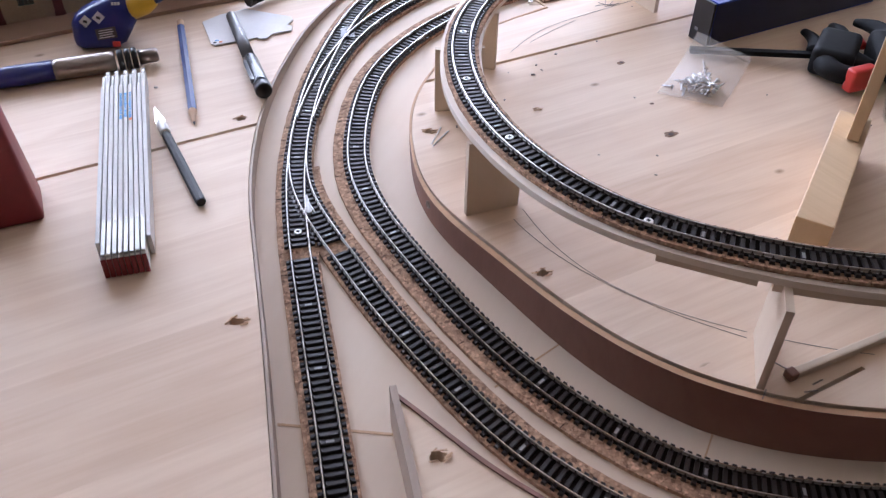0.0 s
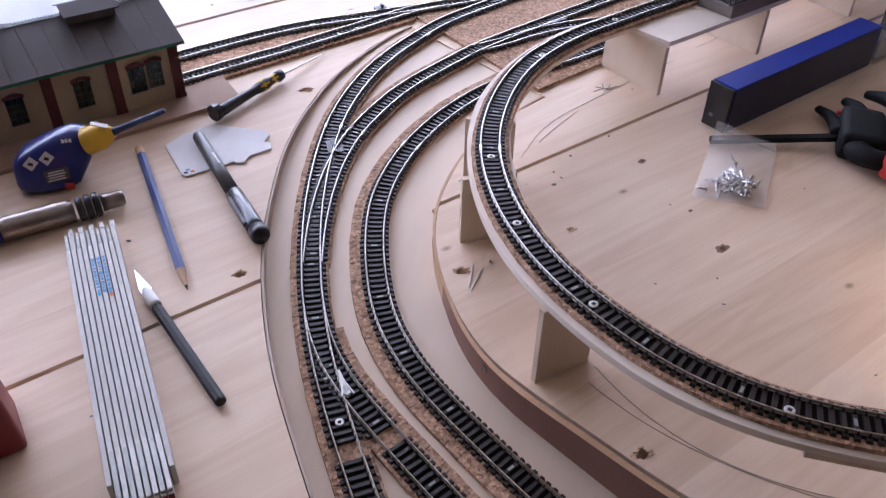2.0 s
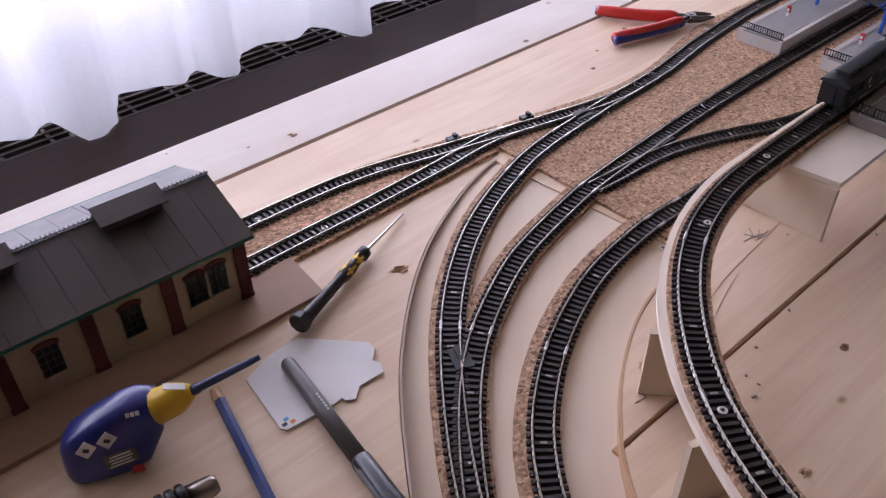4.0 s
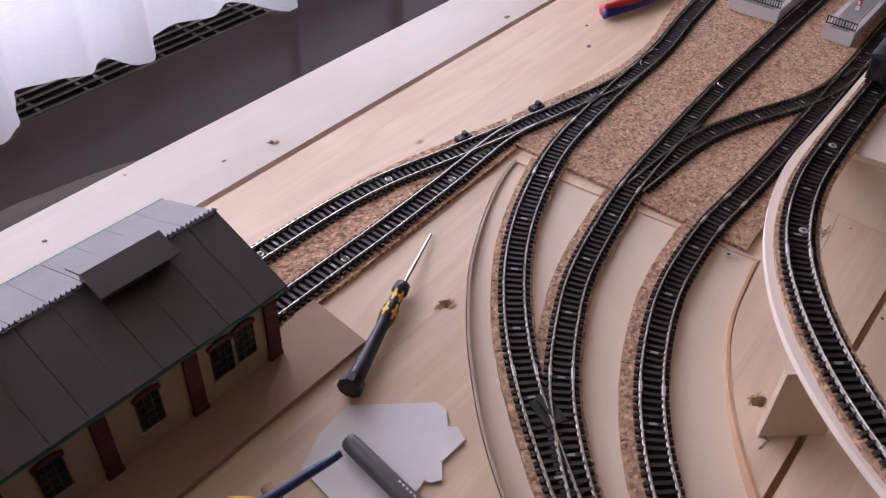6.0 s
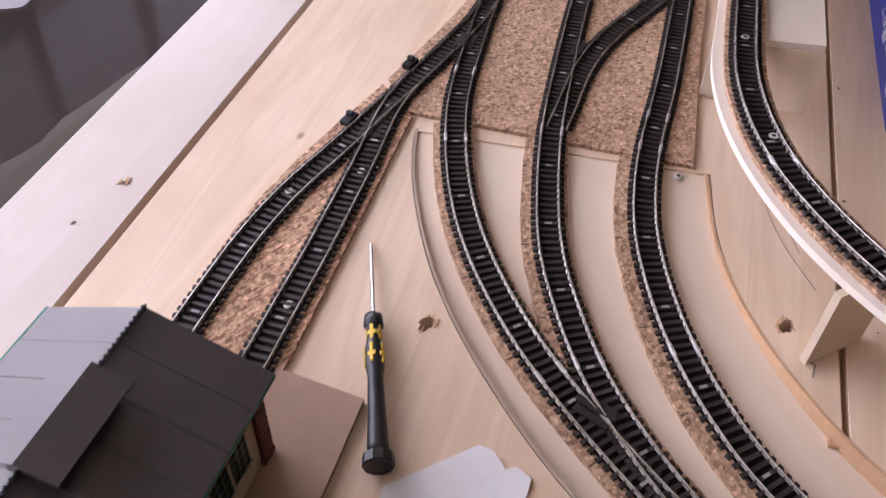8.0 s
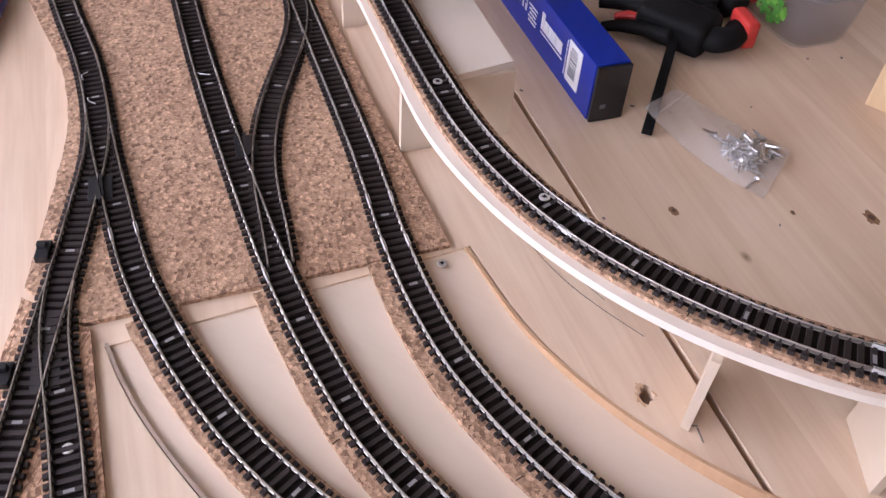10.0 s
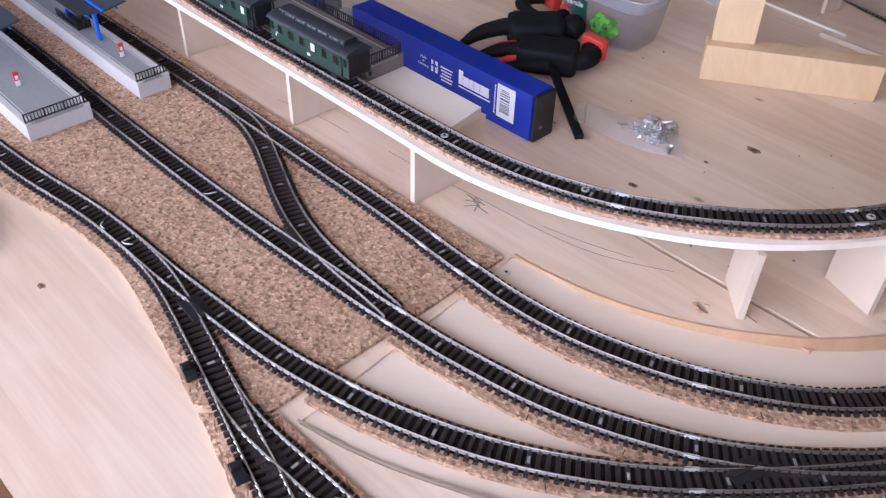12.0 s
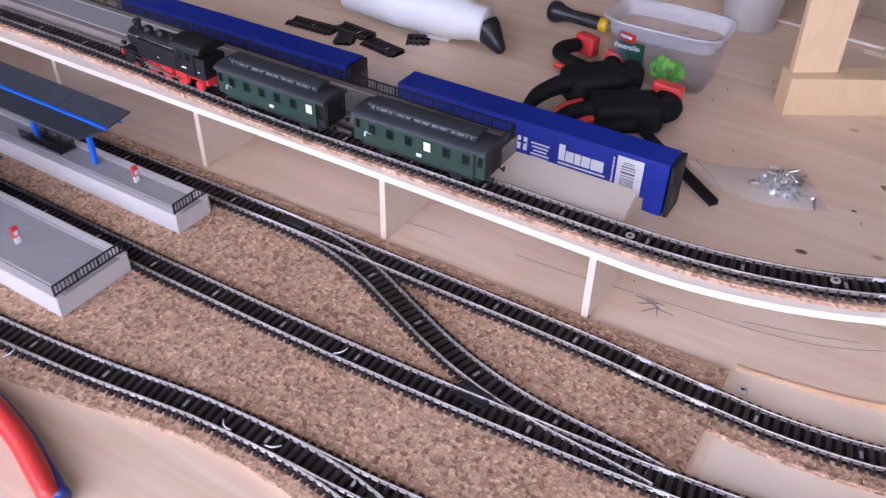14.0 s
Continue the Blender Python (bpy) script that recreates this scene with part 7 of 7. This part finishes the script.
# black screwdriver behind the tub
sd = thing("screwdriver", "black handled screwdriver lying behind the tub", "screwdriver", frame_to((0.7295, 0.7705), (0.645, 0.7300)))
bm = bmesh.new()
add_lathe(bm, [(0, 0.0080), (0.003, 0.0105), (0.009, 0.0108), (0.016, 0.0078), (0.026, 0.0062), (0.058, 0.0068), (0.066, 0.0060)], (0, 0, 0.0120), (0.066, 0, 0.0120), 18)
part("handle", bm, BLACKP, sd, "", True)
bm = bmesh.new()
add_cyl(bm, 0.0028, 0.0028, (0.066, 0, 0.0115), (0.130, 0, 0.0080), 12)
part("blade", bm, STEEL, sd)
bm = bmesh.new()
add_lathe(bm, [(0, 0.0072), (0.009, 0.0072)], (0.057, 0, 0.0120), (0.066, 0, 0.0120), 18)
part("band", bm, YELLOWP, sd, "yellow band", True)

# white cup far on the board, clear packet beside the clamps
cup = thing("white_cup", "small white plastic cup standing far on the board", "cup", Matrix.Translation((0.632, 0.590, 0)))
bm = bmesh.new()
R = []
for r, z in ((0.026, 0.0005), (0.031, 0.040), (0.032, 0.0405), (0.0295, 0.040), (0.025, 0.003)):
    R.append([bm.verts.new((r * math.cos(a), r * math.sin(a), z)) for a in (2 * math.pi * i / 28 for i in range(28))])
for a, b in zip(R, R[1:]):
    for i in range(28):
        bm.faces.new((a[i], a[(i + 1) % 28], b[(i + 1) % 28], b[i]))
bm.faces.new(R[0][::-1])
bm.faces.new(R[-1])
bmesh.ops.recalc_face_normals(bm, faces=bm.faces)
part("shell", bm, WHITEP, cup, "", True)

# loose bits of track
for a, b in (((0.846, 1.006), (0.800, 0.978)), ((0.792, 0.968), (0.770, 0.984)), ((0.766, 0.958), (0.724, 0.944)), ((0.752, 0.922), (0.738, 0.900)), ((0.812, 0.968), (0.772, 0.952))):
    lay_track([a, ((a[0] + b[0]) / 2, (a[1] + b[1]) / 2), b], lambda x, y: 0.0006, "short loose offcut of black track on the board", piece=0.5, rails=[RAIL_DARK] * 3)

# ---- side cutters with red and blue grips ----
PLZ = 0.0085
pl = thing("side_cutters", "side cutters with red and blue handles, lying on the board", "pliers")
for pts, d in (([(0.4490, 1.3350), (0.4423, 1.3318), (0.4203, 1.3240), (0.398, 1.3175), (0.378, 1.3135), (0.3560, 1.3098)], -1), ([(0.4490, 1.3470), (0.4423, 1.3502), (0.4254, 1.3545), (0.405, 1.3625), (0.386, 1.3725), (0.366, 1.3850)], 1)):
    P3 = smooth3([(x, y, PLZ) for x, y in pts])
    k = len(P3) - 1
    bm = bmesh.new()
    sweep3(bm, P3, [0.0040 + 0.0020 * min(1, i / (0.25 * k)) - 0.0010 * max(0, (i - 0.85 * k) / (0.15 * k)) for i in range(k + 1)], 14, 1.15)
    grip = part("grip", bm, REDP, pl, "red handle grip", True)
    for i0, i1, out in ((0, int(0.3 * k), 0.0034), (int(0.25 * k), k, 0.0044)):
        bm = bmesh.new()
        sweep3(bm, [Vector((p.x, p.y + d * out, p.z - 0.0018)) for p in P3[i0:i1 + 1]], [0.0036 + 0.0009 * max(0, (i - 0.7 * k) / (0.3 * k)) for i in range(i0, i1 + 1)], 12, 1.1)
        part("grip_inlay", bm, BLUEP, grip, "dark blue outer side", True)
    bm = bmesh.new()
    sweep3(bm, smooth3([(0.4640, 1.3403 - d * 0.0030, PLZ), (0.4570, 1.3403 + d * 0.0030, PLZ), (pts[1][0], pts[1][1], PLZ)]), 0.0042, 12, 0.9)
    part("arm", bm, GUNMETAL, pl, "dark steel arm", True)
    bm = bmesh.new()
    jaw = smooth3([(0.4600, 1.3403 + d * 0.0028, PLZ), (0.4690, 1.3401 + d * 0.0062, PLZ), (0.4780, 1.3400 + d * 0.0060, PLZ), (0.4895, 1.3398 + d * 0.0040, PLZ)])
    n2 = len(jaw)
    sweep3(bm, jaw, [0.0050 - 0.0038 * (i / (n2 - 1)) ** 2 for i in range(n2)], 12, 0.9)
    part("jaw", bm, GUNMETAL, pl, "dark steel jaw", True)
bm = bmesh.new()
add_cyl(bm, 0.0062, 0.0062, (0.4620, 1.3403, 0.004), (0.4620, 1.3403, 0.0128), 20)
add_cyl(bm, 0.0026, 0.0026, (0.4620, 1.3403, 0.0128), (0.4620, 1.3403, 0.0136), 14)
part("joint", bm, GUNMETAL, pl, "round steel joint")


# ---- small fittings on the tracks ----
SCREWM = plain("zinc_screw_head", (0.70, 0.68, 0.64), 0.5, 0.6, 0.15, 300, 0.1)


def track_screw(x, y, z):
    t = thing("track_screw", "small bright cross-head screw holding the track down", "screw", Matrix.Translation((x, y, z)) @ pose(0, 0, 0, 0, 0, rnd.uniform(0, 90)), "screws in the track")
    bm = bmesh.new()
    add_lathe(bm, [(0, 0.0028), (0.0005, 0.0028), (0.0008, 0.0024), (0.0008, 0.0014), (0.0005, 0.0012)], (0, 0, 0), (0, 0, 0.0008), 16)
    hd = part("head", bm, SCREWM, t)
    for a in (0, 90):
        bm = bmesh.new()
        add_box(bm, (0.0024, 0.0008, 0.0004), (0, 0, 0.0007), rot=pose(0, 0, 0, 0, 0, a))
        part("slot", bm, INKDARK, hd)


for x, y in ((0.190, 0.678), (0.217, 0.599), (0.2915, 0.5155), (0.259, 0.9145), (0.1875, 0.757), (0.344, 0.985)):
    track_screw(x, y, up_z(x, y) + 0.0019)
for x, y in ((0.063, 1.117), (0.108, 1.1015), (0.007, 1.0425), (-0.0445, 1.0655)):
    track_screw(x, y, yard_z(x, y) + 0.0007)
track_screw(0.2585, 0.9630, 0.0003)
track_screw(0.0735, 0.6015, low_z(0.0735, 0.6015) + 0.0019)
for x, y in ((0.1365, 1.1480), (0.2130, 1.1705)):
    t = thing("turnout_lever", "black turnout lever box beside the track", "turnout lever", Matrix.Translation((x, y, CORK_T)) @ pose(0, 0, 0, 0, 0, 17))
    bm = bmesh.new()
    add_box(bm, (0.0130, 0.0070, 0.0042), (0, 0, 0.0022), 0.0005)
    part("base", bm, BLACKP, t)
    bm = bmesh.new()
    add_box(bm, (0.0034, 0.0050, 0.0030), (0.002, 0.0006, 0.0055), 0.0005)
    part("lever", bm, BLACKP, t)
JOINM = plain("bright_joiner_metal", (0.80, 0.79, 0.78), 0.45, 0.35, 0.06, 300, 0.1)
FROGM = plain("dark_cast_frog", (0.045, 0.043, 0.041), 0.45, 0.5, 0.2, 300, 0.1)
# frogs: the cast crossings of the turnouts
for x, y, a, mm in ((0.0795, 0.886, 96, FROGM), (0.0765, 0.631, 284, WHITEP), (0.2665, 1.1652, 206, FROGM), (0.3230, 1.0985, 206, FROGM), (0.1435, 1.1314, 205, FROGM), (0.512, 1.1305, 27, FROGM)):
    z = low_z(x, y)
    t = thing("turnout_frog", "cast crossing piece of a model turnout", "turnout frog", Matrix.Translation((x, y, z + 0.0017)) @ pose(0, 0, 0, 0, 0, a), "turnout frogs")
    bm = bmesh.new()
    add_prism(bm, [(-0.010, -0.0008), (0.010, -0.0022), (0.0125, 0.0), (0.010, 0.0022), (-0.010, 0.0008)], 0.0, 0.0024)
    if mm is WHITEP:
        for s in (-0.0016, 0.0, 0.0016):
            add_box(bm, (0.010, 0.0010, 0.0006), (0.008, s * 1.6, 0.0032), rot=pose(0, 0, 0, 0, 0, s * 9000))
    part("casting", bm, mm, t)
    if mm is not WHITEP:
        bm = bmesh.new()
        add_box(bm, (0.020, 0.0135, 0.0016), (0.001, 0, 0.0), 0.0003)
        part("base", bm, BLACKP, t, "black plastic base")
# bright joiners between lengths of rail
for line, zf, spots in ((line1, low_z, ((0.238, 1.141), (0.176, 1.089), (0.080, 0.920))), (line2, low_z, ((0.230, 1.046), (0.100, 0.910))), (line3, low_z, ((0.299, 1.009), (0.264, 0.992), (0.145, 0.884))), (lineu, up_z, ((0.243, 0.900), (0.190, 0.770)))):
    for spot in spots:
        i = min(range(2, len(line) - 2), key=lambda i: (line[i] - Vector(spot)).length)
        tt = tangents(line)[i]
        pnt = line[i] + tt * PITCH * 0.5
        for sd2 in (-HALF, HALF):
            t = thing("rail_joiner", "bright metal joiner between two rails", "rail joiner", Matrix.Translation((pnt.x + tt.y * sd2, pnt.y - tt.x * sd2, zf(pnt.x, pnt.y))) @ Matrix.Rotation(math.atan2(tt.y, tt.x), 4, "Z"), "rail joiners")
            bm = bmesh.new()
            add_box(bm, (0.0084, 0.0020, 0.0022), (0, 0, 0.0029), 0.0004)
            part("sleeve", bm, JOINM, t)

# ---- knots, glue threads and a strip screw ----
KNOT = plain("dark_knot_wood", (0.26, 0.14, 0.070), 0.6, 0, 0.35, 700, 0.3)
KNOT2 = plain("knot_heart", (0.085, 0.042, 0.022), 0.6, 0, 0.35, 900, 0.3)
rk = random.Random(5)
for x, y, r in ((0.315, 1.261, 0.0022), (0.334, 1.300, 0.0016), (0.356, 0.719, 0.0042), (0.417, 1.336, 0.0034), (0.385, 1.347, 0.0024), (0.266, 1.341, 0.0028), (0.333, 0.837, 0.0026), (0.349, 0.766, 0.0016)):
    kn = tagged(new("trim"), "small dark knot in the pine board", "knot", kind="structure")
    for size, z1, mk in ((1.0, 0.00018, KNOT), (0.45, 0.00026, KNOT2)):
        bm = bmesh.new()
        ring = [along((x, y), 1.5 * r * size * k * math.cos(a), r * size * k * math.sin(a)) for a, k in ((2 * math.pi * i / 14, rk.uniform(0.75, 1.15)) for i in range(14))]
        add_prism(bm, ring, -0.0005, z1)
        part("knot", bm, mk, kn)
for x, y, z, a in ((0.362, 1.224, 0.0062, 20), (0.338, 1.207, 0.0062, 70), (0.473, 1.315, 0.0036, 130), (0.546, 1.154, 0.0036, 15), (0.538, 1.150, 0.0036, 75), (0.384, 1.150, 0.0062, 100)):
    t = thing("glue_thread", "short curled white thread of dried glue by the rails", "glue thread", Matrix.Translation((x, y, z)) @ pose(0, 0, 0, 0, 0, a), "threads of dried glue")
    bm = bmesh.new()
    sweep3(bm, smooth3([(-0.004, 0, 0.0004), (-0.001, 0.0012, 0.0014), (0.002, 0.0004, 0.0010), (0.0045, -0.0016, 0.0004)]), 0.0004, 6)
    part("thread", bm, WHITEINK, t, "", True)
t = thing("strip_screw", "brown screw head in the bent edge strip", "screw", Matrix.Translation((0.1650, 0.6285, -0.0075)))
bm = bmesh.new()
add_lathe(bm, [(0, 0.0030), (0.0008, 0.0030), (0.0012, 0.0022), (0.0008, 0.0012)], (0, 0, 0), (-0.0011, -0.0006, 0), 14)
part("head", bm, PENSTEEL, t)

# ---- pencil marks, slivers and dust ----
GRAPH = plain("graphite_line", (0.26, 0.22, 0.19), 0.6)
for pts in ([(0.232, 0.616), (0.246, 0.584), (0.274, 0.547), (0.316, 0.5175), (0.361, 0.500)], [(0.225, 0.604), (0.235, 0.587), (0.257, 0.561), (0.285, 0.5365), (0.322, 0.5125), (0.361, 0.4945)], [(0.373, 0.497), (0.400, 0.489), (0.435, 0.484)], [(0.420, 1.010), (0.39, 0.992), (0.355, 0.966), (0.320, 0.942), (0.283, 0.916), (0.258, 0.892), (0.232, 0.850)], [(0.300, 0.922), (0.275, 0.899), (0.252, 0.872)], [(0.520, 1.088), (0.487, 1.058), (0.452, 1.036)]):
    lp = curve_through(pts, 0.004)
    bm = bmesh.new()
    sweep(bm, lp, [0.0] * len(lp), [(-0.00016, 0.0001), (0.00016, 0.0001), (0.00016, 0.0003), (-0.00016, 0.0003)])
    tagged(part("pencil_line", bm, GRAPH), "thin curved pencil line drawn on the board", "pencil line", kind="structure")
bm = bmesh.new()
for k, (dx, dy, a) in enumerate(((0, 0, 10), (0.003, 0.002, 60), (-0.004, 0.001, -35), (0.002, -0.003, 20), (-0.002, 0.004, 80), (0.007, 0.001, 28), (-0.008, -0.002, 26))):
    add_box(bm, (0.012, 0.0007, 0.0003), (0.337 + dx, 0.961 + dy, 0.0002), rot=pose(0, 0, 0, 0, 0, a))
tagged(part("pencil_scribble", bm, GRAPH), "pencil arrow scribbled on the board", "pencil line", kind="structure")
bm = bmesh.new()
for p0, a in (((0.180, 0.824), 20), ((0.184, 0.829), 100), ((0.358, 0.452), 60), ((0.391, 0.462), 30), ((0.373, 0.474), 140), ((0.385, 0.455), 10)):
    add_box(bm, (0.008, 0.0008, 0.0003), (*p0, 0.0002), rot=pose(0, 0, 0, 0, 0, a))
tagged(part("pencil_scribble", bm, GRAPH), "pencil ticks beside the panel feet", "pencil line", kind="structure")
for (x, y), a in (((0.1685, 0.708), 75), ((0.172, 0.704), 62)):
    t = thing("wood_sliver", "pale wooden sliver lying on the board", "sliver", Matrix.Translation((x, y, 0)) @ pose(0, 0, 0, 0, 0, a), "loose wood slivers")
    bm = bmesh.new()
    add_box(bm, (0.026, 0.0011, 0.0008), (0, 0, 0.0006), 0.0002, taper=(0.8, 0.6))
    part("sliver", bm, CARDW, t)
bm = bmesh.new()
for k in range(130):
    u, v = rnd.uniform(-0.25, 0.9), rnd.uniform(0.25, 1.1)
    x, y = along((0, 0), u, v)
    inner = (x - 0.42) ** 2 + (y - 0.75) ** 2 < 0.24 ** 2
    outer = (x - 0.42) ** 2 + (y - 0.75) ** 2 > 0.47 ** 2 and x < 0.02
    if not (inner or outer):
        continue
    s = rnd.uniform(0.0006, 0.0018)
    add_box(bm, (s * rnd.uniform(1, 2.5), s, s * 0.5), (x, y, s * 0.25 + 0.0002), rot=pose(0, 0, 0, 0, 0, rnd.uniform(0, 180)))
tagged(part("crumbs", bm, GRAPH), "scattered dark crumbs and shavings on the board", "crumbs", kind="stuff")
